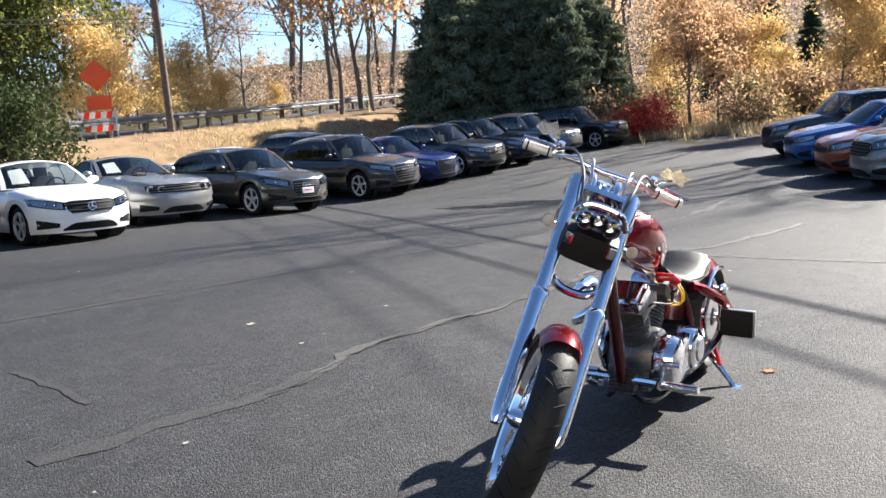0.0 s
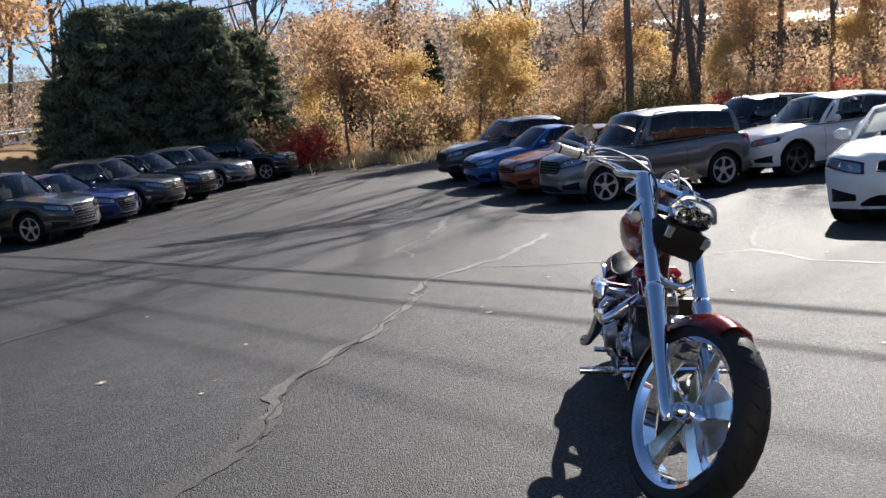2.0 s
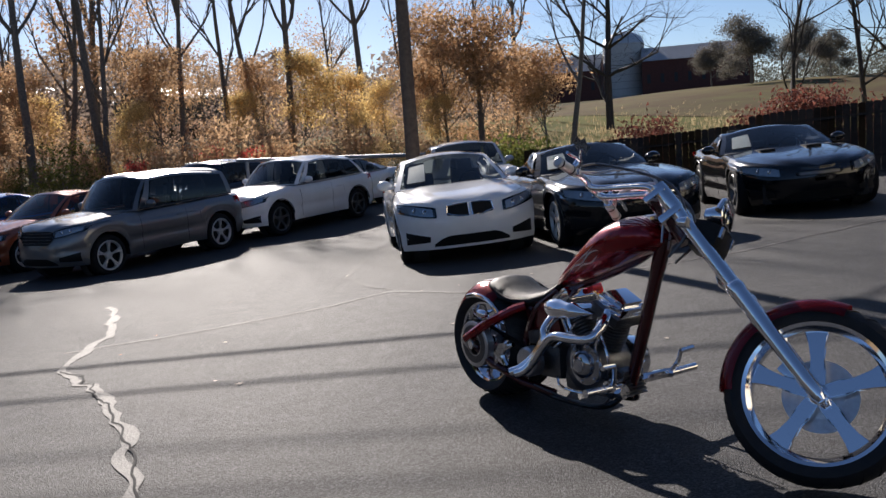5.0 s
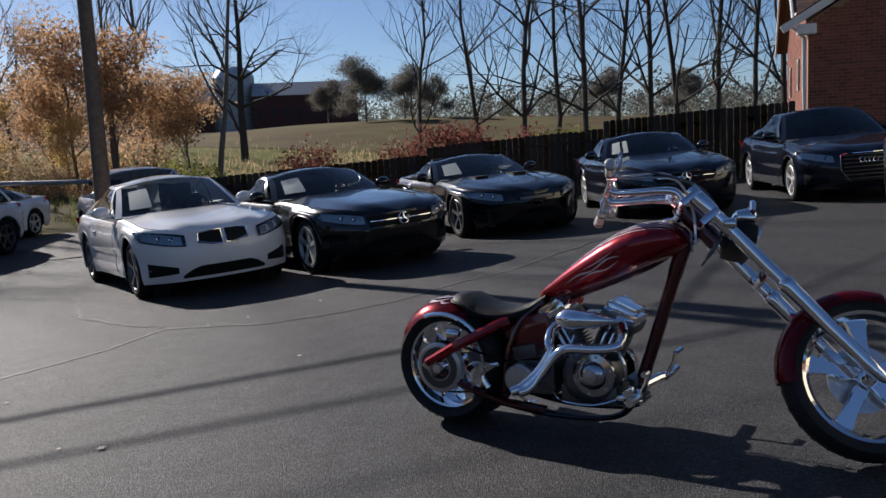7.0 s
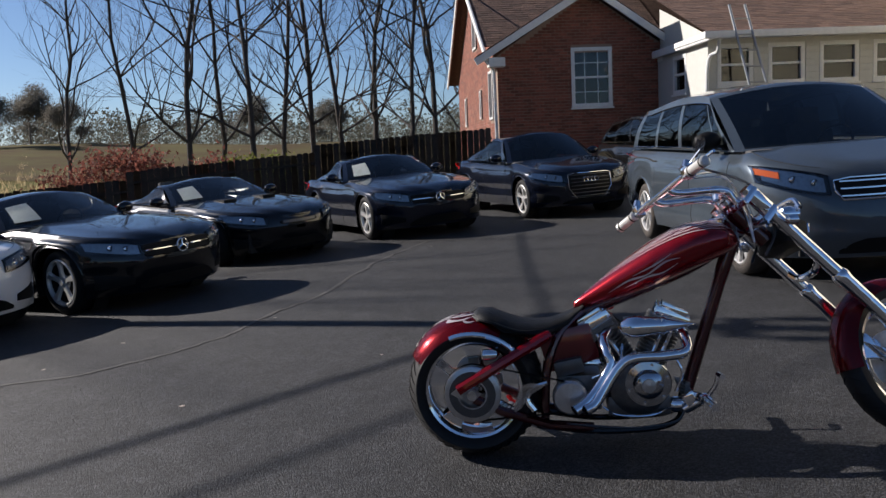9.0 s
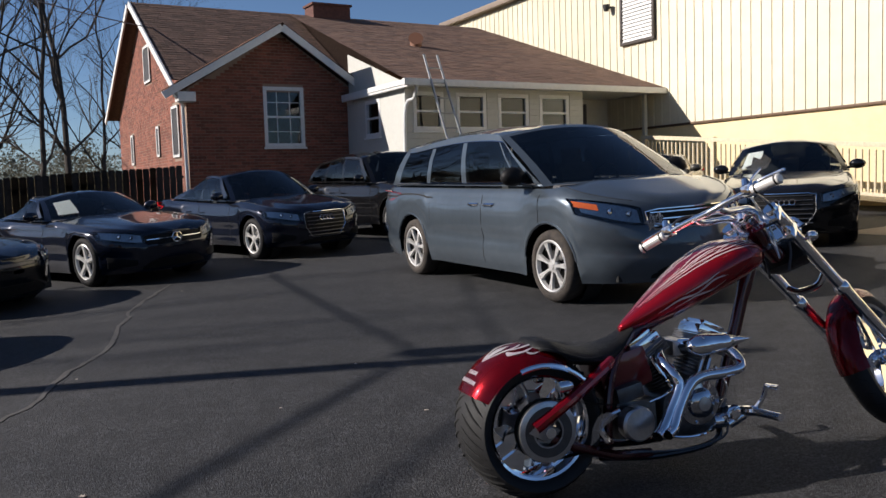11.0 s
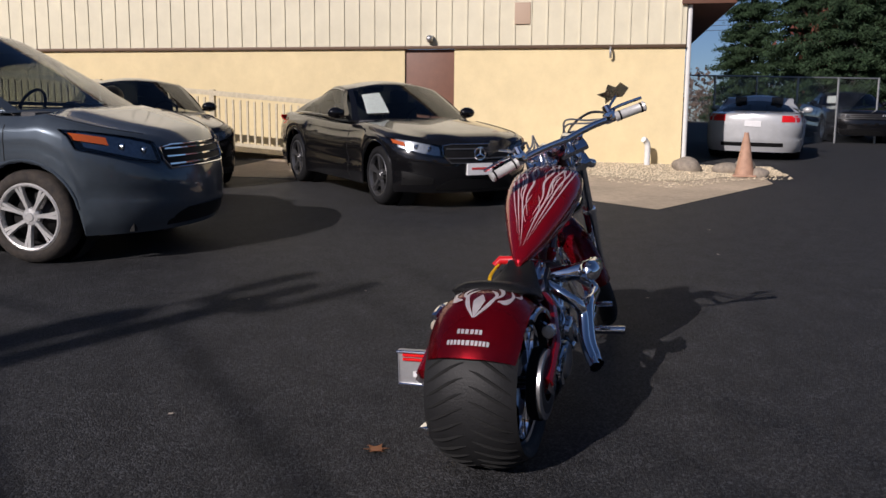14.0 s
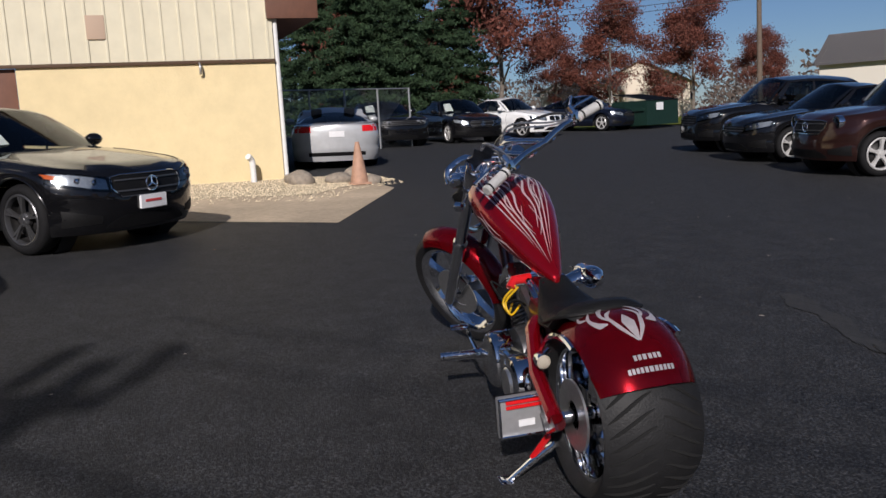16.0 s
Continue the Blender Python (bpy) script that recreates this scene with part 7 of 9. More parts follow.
# thin wet patches on the far asphalt
bm = bmesh.new()
rl = random.Random(5)
for k in range(70):
    t = rl.random()
    cx, cy = -10.7 - 2.0 * t + rl.gauss(0, 0.35), -7.8 + 3.5 * t + rl.gauss(0, 0.3)
    ring = []
    for i in range(12):
        a = 2 * math.pi * i / 12
        r_ = 1 + 0.5 * noise.noise((math.cos(a) * 1.4, math.sin(a) * 1.4, k))
        x, y = cx + rl.uniform(0.05, 0.12) * math.cos(a) * r_, cy + (0.16 + 0.3 * (k % 3)) * math.sin(a) * r_
        ring.append(bm.verts.new((x, y, ground_z(x, y) + 0.0225 + 0.0001 * k)))
    bm.faces.new(ring)
tagged(part("wet_patches", bm, mat("wet_asphalt", (0.05, 0.052, 0.056), 0.22, var=0.4, scale=30, bump=0.3, bump_scale=90), None, smooth=False), "thin damp patches on the worn asphalt", "water", kind="stuff")

# ---- chopper motorcycle ----
M_CANDY = mat("candy_red", (0.26, 0.002, 0.0075), 0.25, 0.55, var=0.12, scale=14, coat=1.0, spec=0.1)
# darker copies of the candy red: frame and side cover shade in the colour
M_FRAMER = mat("candy_red_frame_shaded", (0.06, 0.003, 0.005), 0.25, 0.4, coat=1.0)
M_SIDEP = mat("candy_red_side_shaded", (0.11, 0.003, 0.006), 0.28, 0.5, coat=1.0)
M_SILVERP = mat("silver_box", (0.42, 0.42, 0.43), 0.35, 0.5, var=0.15, scale=30)
M_LEATHER = mat("black_leather", (0.010, 0.010, 0.010), 0.48, var=0.3, scale=40, bump=0.35, bump_scale=220, spec=0.22)
M_FLAME = mat("flame_silver", (0.55, 0.51, 0.52), 0.35, 0.35, var=0.2, scale=40)
M_TREAD = mat("tread_rubber", (0.015, 0.015, 0.016), 0.6, var=0.35, scale=20, bump=0.2, bump_scale=140, spec=0.35)
M_GROOVE = mat("groove_black", (0.006, 0.006, 0.006), 0.9)
M_ALU = mat("brushed_aluminium", (0.60, 0.60, 0.61), 0.3, 0.9, var=0.2, scale=60)
M_FIN = mat("cast_alloy", (0.17, 0.17, 0.175), 0.38, 0.8, var=0.3, scale=40)
M_STEELM = mat("dark_chrome", (0.42, 0.44, 0.48), 0.12, 1.0)
M_GRIP = mat("pale_satin_grip", (0.66, 0.65, 0.62), 0.35, 0.3, var=0.2, scale=60)
M_YELLOW = mat("yellow_lead", (0.75, 0.45, 0.01), 0.4)
M_REDPL = mat("red_cover", (0.55, 0.01, 0.012), 0.25, coat=0.6)
M_SIGNAL = mat("signal_lens", (0.7, 0.62, 0.5), 0.2, bump=0.8, bump_scale=400)
M_STEELD = mat("dark_steel", (0.12, 0.12, 0.125), 0.35, 0.8, var=0.2, scale=30)

SLOPE_M = Matrix(((0.99941, -0.00032, 0.03422 * -1, 0), (-0.00032, 0.99983, -0.01866, 0), (0.03422, 0.01866, 0.99924, 0), (0, 0, 0, 1)))
LEAN = 3.2
bike_m = Matrix.Translation((0, 0, 0.021)) @ SLOPE_M @ Matrix.Rotation(radians(-LEAN), 4, 'X') @ Matrix.Translation((0, -0.004, -0.006))
bike = thing("motorcycle", bike_m, "candy red chopper with long chrome fork and silver flames", "motorcycle")

RC, RR, RWID = Vector((0.03, -0.012, 0.302)), 0.306, 0.325
AX = Vector((1.925, -0.015, 0.345))
U = Vector((-0.688, 0, 0.7257))
NN = Vector((0.7257, 0, 0.688))
STEER = 33.5
NECK = AX + U * 0.90 - NN * 0.045
STEER_M = Matrix.Translation(NECK) @ Matrix.Rotation(radians(STEER), 4, U) @ Matrix.Translation(-NECK) @ Matrix.Translation((0, 0, -0.008))


def bpart(name, bm, material, parent=None, label="", front=False, smooth=True, angle=35):
    if front:
        bmesh.ops.transform(bm, verts=bm.verts, matrix=STEER_M)
    return part(name, bm, material, parent or bike, label, smooth, angle)


def tyre_profile(ri, r, h, crown=0.35, n=12):
    """Bead, sidewall and rounded tread."""
    out = [(ri - 0.012, -h * 0.72), (ri, -h * 0.86), (ri + (r - ri) * 0.35, -h * 0.99)]
    for i in range(n + 1):
        a = -1 + 2 * i / n
        out.append((r - (r - ri) * (0.42 + 0.14 * crown) * abs(a) ** (2.4 + 0.2 * crown), h * a))
    out += [(ri + (r - ri) * 0.35, h * 0.99), (ri, h * 0.86), (ri - 0.012, h * 0.72)]
    return out


# rear wheel
bm = bmesh.new()
RPROF = tyre_profile(0.222, RR, RWID / 2, 1.0)
lathe(bm, RPROF, 72, centre=RC)
rear_tyre = bpart("rear_wheel", bm, M_TREAD, label="very wide black rear tyre")
for s in (1, -1):
    for i in range(38):
        a0 = 2 * math.pi * (i + (0.5 if s < 0 else 0)) / 38
        bm = bmesh.new()
        pts = []
        for k in range(7):
            t = k / 6
            y = s * (0.012 + 0.136 * t)
            q = abs(y) / (RWID / 2)
            r_ = RR - (RR - 0.222) * 0.56 * q ** 2.6 + 0.0006
            a = a0 + 0.26 * t ** 1.3
            pts.append(RC + Vector((r_ * math.cos(a), y, r_ * math.sin(a))))
        tube(bm, pts, [0.0016, 0.0045, 0.0062, 0.0066, 0.0066, 0.0056, 0.0018], 4)
        bpart("tread_groove", bm, M_GROOVE, rear_tyre, smooth=False)
for s in (1, -1):
    bm = bmesh.new()
    lathe(bm, [(0.226, s * 0.128), (0.220, s * 0.133), (0.207, s * 0.128), (0.200, s * 0.10), (0.197, 0.0)], 56, centre=RC)
    bpart("rear_rim", bm, M_CHROME, rear_tyre, "chrome rim")
    bm = bmesh.new()
    for i in range(5):
        a = 2 * math.pi * i / 5 + 0.3
        d, e = Vector((math.cos(a), 0, math.sin(a))), Vector((-math.sin(a), 0, math.cos(a)))
        for w0, w1, r0, r1 in ((0.045, 0.022, 0.03, 0.13), (0.022, 0.055, 0.13, 0.203)):
            vs_ = []
            for rr, ww in ((r0, w0), (r1, w1)):
                for q in (-1, 1):
                    for yy in (s * 0.085, s * 0.06):
                        vs_.append(bm.verts.new(RC + d * rr + e * ww * q + Vector((0, yy, 0))))
            for f in ((0, 2, 6, 4), (0, 4, 5, 1), (2, 3, 7, 6), (1, 5, 7, 3)):
                bm.faces.new([vs_[j] for j in f])
    bpart("rear_spoke_star", bm, M_CHROME, rear_tyre, "five-armed chrome star")
bm = bmesh.new()
lathe(bm, [(0.055, -0.165), (0.120, -0.165), (0.125, -0.170), (0.125, -0.208), (0.117, -0.212), (0.06, -0.212)], 48, centre=RC)
bpart("drive_pulley", bm, M_ALU, rear_tyre, "large polished pulley")
bm = bmesh.new()
lathe(bm, [(0.103, -0.2125), (0.103, -0.2135), (0.066, -0.2135), (0.066, -0.2125)], 48, centre=RC)
bpart("pulley_recess", bm, M_STEELD, rear_tyre)
bm = bmesh.new()
lathe(bm, [(0.05, 0.150), (0.118, 0.150), (0.118, 0.158), (0.05, 0.158)], 48, centre=RC)
bpart("brake_disc", bm, M_ALU, rear_tyre)
bm = bmesh.new()
tube(bm, [RC + Vector((0, -0.235, 0)), RC + Vector((0, 0.225, 0))], 0.022, 14)
bpart("axle", bm, M_CHROME, rear_tyre)

# rear fender
def fender_pt(c, r, ang, v, half, edge=0.045):
    """v from -1 to 1 across; the edge rolls down towards the wheel."""
    y = half * math.copysign(min(1, abs(v) ** 0.9), v)
    dr = -edge * abs(v) ** 3.5 - 0.028 * v * v
    return c + Vector(((r + dr) * math.cos(ang), y, (r + dr) * math.sin(ang)))


def fender(name, c, r, a0, a1, half, material, front=False, edge=0.045, label=""):
    bm = bmesh.new()
    vs_ = [-1, -0.97, -0.92, -0.84, -0.7, -0.5, -0.25, 0, 0.25, 0.5, 0.7, 0.84, 0.92, 0.97, 1]
    grid(bm, lambda t, v: fender_pt(c, r * (1 + 0.02 * math.sin(math.pi * t)), radians(a0 + (a1 - a0) * t), v, half * (1 - 0.04 * t * t), edge), frange(0, 1, 28), vs_)
    bmesh.ops.solidify(bm, geom=bm.faces[:], thickness=0.006)
    return bpart(name, bm, material, label=label, front=front)


RF_R, RF0, RF1, RF_H = 0.328, 62, 150, 0.168
rfend = fender("rear_fender", RC, RF_R, RF0, RF1, RF_H, M_CANDY, label="candy red rear fender with silver tribal flames")


def on_fender(t, v, lift=0.002):
    a = radians(RF0 + (RF1 - RF0) * t)
    r = RF_R * (1 + 0.02 * math.sin(math.pi * t)) + lift
    return fender_pt(RC, r, a, v, RF_H * (1 - 0.04 * t * t))


def decal(name, f, pts, widths, parent, material=M_FLAME):
    """A painted stroke lying on a curved surface, along (u, v) points."""
    bm = bmesh.new()
    p = spline([Vector((a, b, 0)) for a, b in pts], 6)
    n = len(p)
    prev = None
    for i, q in enumerate(p):
        d = p[min(i + 1, n - 1)] - p[max(i - 1, 0)]
        d = d.normalized() if d.length > 1e-9 else Vector((1, 0, 0))
        nn = Vector((-d.y, d.x, 0))
        t = i / (n - 1)
        k = t * (len(widths) - 1)
        j = min(int(k), len(widths) - 2)
        w = widths[j] + (widths[j + 1] - widths[j]) * (k - j)
        cur = [bm.verts.new(f(q.x + nn.x * w * o, q.y + nn.y * w * o)) for o in (-1, 0, 1)]
        if prev:
            bm.faces.new((prev[0], cur[0], cur[1], prev[1]))
            bm.faces.new((prev[1], cur[1], cur[2], prev[2]))
        prev = cur
    return part(name, bm, material, parent)


decal("flame_mark", on_fender, [(0.44, 0), (0.53, 0), (0.62, 0), (0.70, 0)], [0.0, 0.10, 0.06, 0.004], rfend)
for s in (1, -1):
    decal("flame_mark", on_fender, [(0.70, s * 0.01), (0.56, s * 0.20), (0.44, s * 0.26), (0.36, s * 0.10)], [0.006, 0.035, 0.030, 0.004], rfend)
    decal("flame_mark", on_fender, [(0.50, s * 0.26), (0.42, s * 0.36), (0.34, s * 0.30), (0.28, s * 0.16)], [0.006, 0.035, 0.030, 0.004], rfend)
    decal("flame_mark", on_fender, [(0.52, s * 0.34), (0.50, s * 0.52), (0.40, s * 0.58), (0.30, s * 0.46)], [0.006, 0.040, 0.030, 0.004], rfend)
    decal("flame_mark", on_fender, [(0.38, s * 0.60), (0.34, s * 0.70), (0.27, s * 0.66)], [0.004, 0.030, 0.004], rfend)
for t0, v0, v1, n in ((0.815, -0.24, 0.24, 6), (0.895, -0.42, 0.42, 11)):
    for i in range(n):
        bm = bmesh.new()
        a = v0 + (v1 - v0) * (i + 0.14) / n
        b = v0 + (v1 - v0) * (i + 0.84) / n
        grid(bm, lambda u, v: on_fender(u, v, 0.0022), [t0 - 0.017, t0 + 0.017], [a, b])
        part("lettering_bar", bm, M_FLAME, rfend)
# chrome side rails of the fender
for s in (1, -1):
    bm = bmesh.new()
    tube(bm, [RC + Vector((0.262 * math.cos(radians(a)), s * 0.176, 0.262 * math.sin(radians(a)))) for a in range(38, 112, 6)], 0.012, 8)
    bpart("fender_rail", bm, M_CHROME)
    # frame arms to the axle
    bm = bmesh.new()
    tube(bm, [(-0.03, s * 0.228, 0.325), (0.14, s * 0.222, 0.42), (0.33, s * 0.165, 0.515), (0.38, s * 0.13, 0.535)], [0.026, 0.026, 0.026, 0.022], 10)
    bpart("upper_arm", bm, M_CANDY)
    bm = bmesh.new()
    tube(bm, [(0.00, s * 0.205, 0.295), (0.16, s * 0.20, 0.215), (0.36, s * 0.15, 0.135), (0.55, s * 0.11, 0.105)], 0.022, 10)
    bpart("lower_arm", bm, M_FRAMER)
    bm = bmesh.new()
    f = bm.faces.new([bm.verts.new((a, s * 0.243, b)) for a, b in ((-0.065, 0.315), (-0.01, 0.355), (0.075, 0.31), (0.02, 0.262))])
    bmesh.ops.solidify(bm, geom=[f], thickness=0.018)
    bpart("axle_plate", bm, M_ALU, smooth=False)
    # turn signals
    bm = bmesh.new()
    c = Vector((0.10, s * 0.212, 0.475))
    lathe(bm, [(0.0, 0.055), (0.016, 0.05), (0.024, 0.03), (0.026, 0.0), (0.024, -0.012)], 18, 'X', c)
    tube(bm, [c + Vector((0.03, 0, 0)), c + Vector((0.05, -s * 0.04, 0.02))], 0.010, 8)
    sg = bpart("turn_signal", bm, M_CHROME)
    bm = bmesh.new()
    lathe(bm, [(0.024, -0.010), (0.018, -0.018), (0.0, -0.022)], 18, 'X', c)
    bpart("lens", bm, M_SIGNAL, sg)

# seat
SEAT = [(0.030, 0.644, 0.092), (0.065, 0.670, 0.130), (0.12, 0.666, 0.152), (0.18, 0.640, 0.158), (0.25, 0.610, 0.156), (0.32, 0.600, 0.146), (0.39, 0.606, 0.122), (0.47, 0.632, 0.090), (0.54, 0.664, 0.054)]
bm = bmesh.new()
rings = []
for i, (x, z, w) in enumerate(SEAT):
    ring = []
    th = 0.012 if i in (0, len(SEAT) - 1) else 0.022 if i < 3 else 0.045
    for k in range(14):
        a = 2 * math.pi * k / 14
        y, zz = w * math.cos(a), math.sin(a)
        dish = 0.022 * (1 - (y / w) ** 2) if zz > 0 else 0
        ring.append(bm.verts.new((x, y, z - th + th * zz - (0.034 if i < 4 else 0.012) * abs(math.cos(a)) ** 3 - dish * 0.7)))
    rings.append(ring)
for r0, r1 in zip(rings, rings[1:]):
    for k in range(14):
        bm.faces.new((r0[k], r0[(k + 1) % 14], r1[(k + 1) % 14], r1[k]))
bm.faces.new(rings[0][::-1])
bm.faces.new(rings[-1])
seat = bpart("seat", bm, M_LEATHER, label="black leather solo seat with raised back", angle=60)
bm = bmesh.new()
tube(bm, spline([(0.36, 0.120, 0.555), (0.25, 0.150, 0.560), (0.13, 0.147, 0.604), (0.062, 0.116, 0.622), (0.028, 0, 0.630), (0.062, -0.116, 0.622), (0.13, -0.147, 0.604), (0.25, -0.150, 0.560), (0.36, -0.120, 0.555)], 6), 0.007, 6)
bpart("seat_piping", bm, M_LEATHER, seat)

# tank
TANK = [(0.498, 0.655, 0.630, 0.012), (0.53, 0.682, 0.630, 0.032), (0.60, 0.735, 0.642, 0.062), (0.68, 0.795, 0.660, 0.092), (0.76, 0.850, 0.682, 0.120), (0.85, 0.908, 0.712, 0.146), (0.94, 0.955, 0.745, 0.162), (1.02, 0.984, 0.776, 0.166), (1.10, 0.992, 0.808, 0.158), (1.165, 0.978, 0.835, 0.135), (1.205, 0.950, 0.855, 0.100), (1.228, 0.918, 0.878, 0.050)]


def tank_pt(u, v, lift=0.0):
    """u 0 at the tail, 1 at the neck; v runs round the section from the top centre (0) to the bottom (1), negative on the right."""
    k = min(max(u, 0), 1) * (len(TANK) - 1)
    j = min(int(k), len(TANK) - 2)
    t = k - j
    x, zt, zb, w = [a + (b - a) * t for a, b in zip(TANK[j], TANK[j + 1])]
    a = math.pi * v
    s, c = math.sin(a), math.cos(a)
    y = (w + lift) * math.copysign(abs(s) ** 0.8, s)
    mid, hh = (zt * 0.55 + zb * 0.45), (zt - zb)
    z = mid + (hh * 0.45 + lift) * math.copysign(abs(c) ** 0.85, c) if c > 0 else mid + (hh * 0.55) * math.copysign(abs(c) ** 0.9, c)
    return Vector((x, y, z))


bm = bmesh.new()
grid(bm, lambda u, v: tank_pt(u, v), frange(0, 1, 33), frange(-1, 1, 32))
bmesh.ops.remove_doubles(bm, verts=bm.verts, dist=0.0005)
bmesh.ops.holes_fill(bm, edges=[e for e in bm.edges if e.is_boundary])
tank = bpart("fuel_tank", bm, M_CANDY, label="stretched candy red tank with silver flames", angle=70)
on_tank = lambda u, v: tank_pt(u, v, 0.0015)
for s in (1, -1):
    for pts, w in (
        ([(0.12, s * 0.02), (0.26, s * 0.06), (0.40, s * 0.10), (0.52, s * 0.09), (0.64, s * 0.15), (0.74, s * 0.13), (0.82, s * 0.17)], [0.001, 0.006, 0.008, 0.006, 0.009, 0.006, 0.001]),
        ([(0.16, s * 0.07), (0.32, s * 0.13), (0.48, s * 0.17), (0.62, s * 0.22), (0.76, s * 0.20), (0.86, s * 0.25)], [0.001, 0.006, 0.009, 0.009, 0.008, 0.001]),
        ([(0.20, s * 0.12), (0.36, s * 0.19), (0.54, s * 0.25), (0.70, s * 0.29), (0.84, s * 0.28)], [0.001, 0.006, 0.008, 0.008, 0.001]),
        ([(0.30, s * 0.02), (0.40, s * 0.06), (0.50, s * 0.03), (0.60, s * 0.07), (0.70, s * 0.03), (0.80, s * 0.06), (0.88, s * 0.02)], [0.001, 0.006, 0.008, 0.008, 0.006, 0.006, 0.001]),
        ([(0.56, s * 0.12), (0.66, s * 0.09), (0.74, s * 0.08), (0.84, s * 0.12)], [0.001, 0.006, 0.007, 0.001]),
        ([(0.60, s * 0.18), (0.70, s * 0.16), (0.78, s * 0.15), (0.88, s * 0.19)], [0.001, 0.006, 0.007, 0.001]),
        ([(0.44, s * 0.13), (0.52, s * 0.13), (0.58, s * 0.17)], [0.001, 0.007, 0.001]),
        ([(0.26, s * 0.02), (0.33, s * 0.07), (0.42, s * 0.02)], [0.001, 0.005, 0.001]),
        ([(0.36, s * 0.08), (0.44, s * 0.13), (0.50, s * 0.10), (0.56, s * 0.13)], [0.001, 0.006, 0.006, 0.001]),
        ([(0.46, s * 0.20), (0.56, s * 0.19), (0.62, s * 0.16), (0.68, s * 0.19)], [0.001, 0.006, 0.006, 0.001]),
        ([(0.66, s * 0.25), (0.74, s * 0.24), (0.80, s * 0.21), (0.87, s * 0.23)], [0.001, 0.007, 0.006, 0.001]),
        ([(0.52, s * 0.03), (0.58, s * 0.02), (0.64, s * 0.05), (0.70, s * 0.09), (0.76, s * 0.06)], [0.001, 0.006, 0.006, 0.006, 0.001]),
        ([(0.74, s * 0.02), (0.80, s * 0.05), (0.84, s * 0.09), (0.90, s * 0.08)], [0.001, 0.007, 0.006, 0.001]),
        ([(0.24, s * 0.58), (0.34, s * 0.53), (0.42, s * 0.57), (0.50, s * 0.52), (0.57, s * 0.55)], [0.001, 0.012, 0.010, 0.010, 0.001]),
        ([(0.32, s * 0.63), (0.42, s * 0.60), (0.49, s * 0.64), (0.56, s * 0.60)], [0.001, 0.011, 0.009, 0.001]),
        ([(0.36, s * 0.50), (0.46, s * 0.50), (0.53, s * 0.47)], [0.001, 0.009, 0.001]),
    ):
        decal("flame_mark", on_tank, pts, [q * 1.05 for q in w], tank)
bm = bmesh.new()
c = tank_pt(0.80, 0) + Vector((0, 0, 0.002))
lathe(bm, [(0.042, -0.004), (0.042, 0.008), (0.034, 0.014), (0.0, 0.017)], 28, 'Z', c)
bpart("fuel_cap", bm, M_CHROME, tank)

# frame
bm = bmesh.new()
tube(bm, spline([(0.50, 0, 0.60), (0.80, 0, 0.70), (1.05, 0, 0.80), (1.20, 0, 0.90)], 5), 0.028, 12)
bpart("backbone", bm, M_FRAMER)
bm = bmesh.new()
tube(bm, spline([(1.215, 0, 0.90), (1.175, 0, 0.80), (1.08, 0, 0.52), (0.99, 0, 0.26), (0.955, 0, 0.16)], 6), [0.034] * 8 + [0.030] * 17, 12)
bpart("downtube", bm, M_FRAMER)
for s in (1, -1):
    bm = bmesh.new()
    tube(bm, spline([(0.965, s * 0.02, 0.18), (0.92, s * 0.08, 0.115), (0.80, s * 0.11, 0.09), (0.55, s * 0.115, 0.09), (0.30, s * 0.13, 0.13)], 5), 0.014, 10)
    # black instead of frame red: the shade under the engine is in the colour
    bpart("cradle_rail", bm, M_GLOSSB)
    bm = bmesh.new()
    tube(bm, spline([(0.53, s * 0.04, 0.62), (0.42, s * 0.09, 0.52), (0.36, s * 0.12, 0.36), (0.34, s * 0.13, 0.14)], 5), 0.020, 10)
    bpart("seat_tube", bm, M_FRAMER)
bm = bmesh.new()
tube(bm, [NECK - U * 0.11, NECK + U * 0.12], 0.042, 16)
bpart("headstock", bm, M_FRAMER)
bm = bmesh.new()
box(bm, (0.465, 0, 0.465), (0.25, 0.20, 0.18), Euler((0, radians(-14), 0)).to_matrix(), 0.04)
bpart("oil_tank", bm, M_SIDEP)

# engine
bm = bmesh.new()
lathe(bm, [(0.0, -0.125), (0.085, -0.125), (0.125, -0.10), (0.135, -0.06), (0.135, 0.06), (0.125, 0.10), (0.0, 0.10)], 32, 'Y', (0.76, 0, 0.275))
box(bm, (0.76, 0, 0.19), (0.28, 0.20, 0.10), bevel=0.03)
engine = bpart("engine", bm, M_FIN, label="chrome V-twin engine")
bm = bmesh.new()
lathe(bm, [(0.0, -0.168), (0.045, -0.166), (0.062, -0.155), (0.066, -0.135), (0.10, -0.13), (0.104, -0.118)], 36, 'Y', (0.80, 0, 0.295))
bpart("cam_cover", bm, M_STEELM, engine)
bm = bmesh.new()
lathe(bm, [(0.0, -0.175), (0.030, -0.172), (0.034, -0.15)], 24, 'Y', (0.80, 0, 0.295))
bpart("timing_cover", bm, M_ALU, engine)
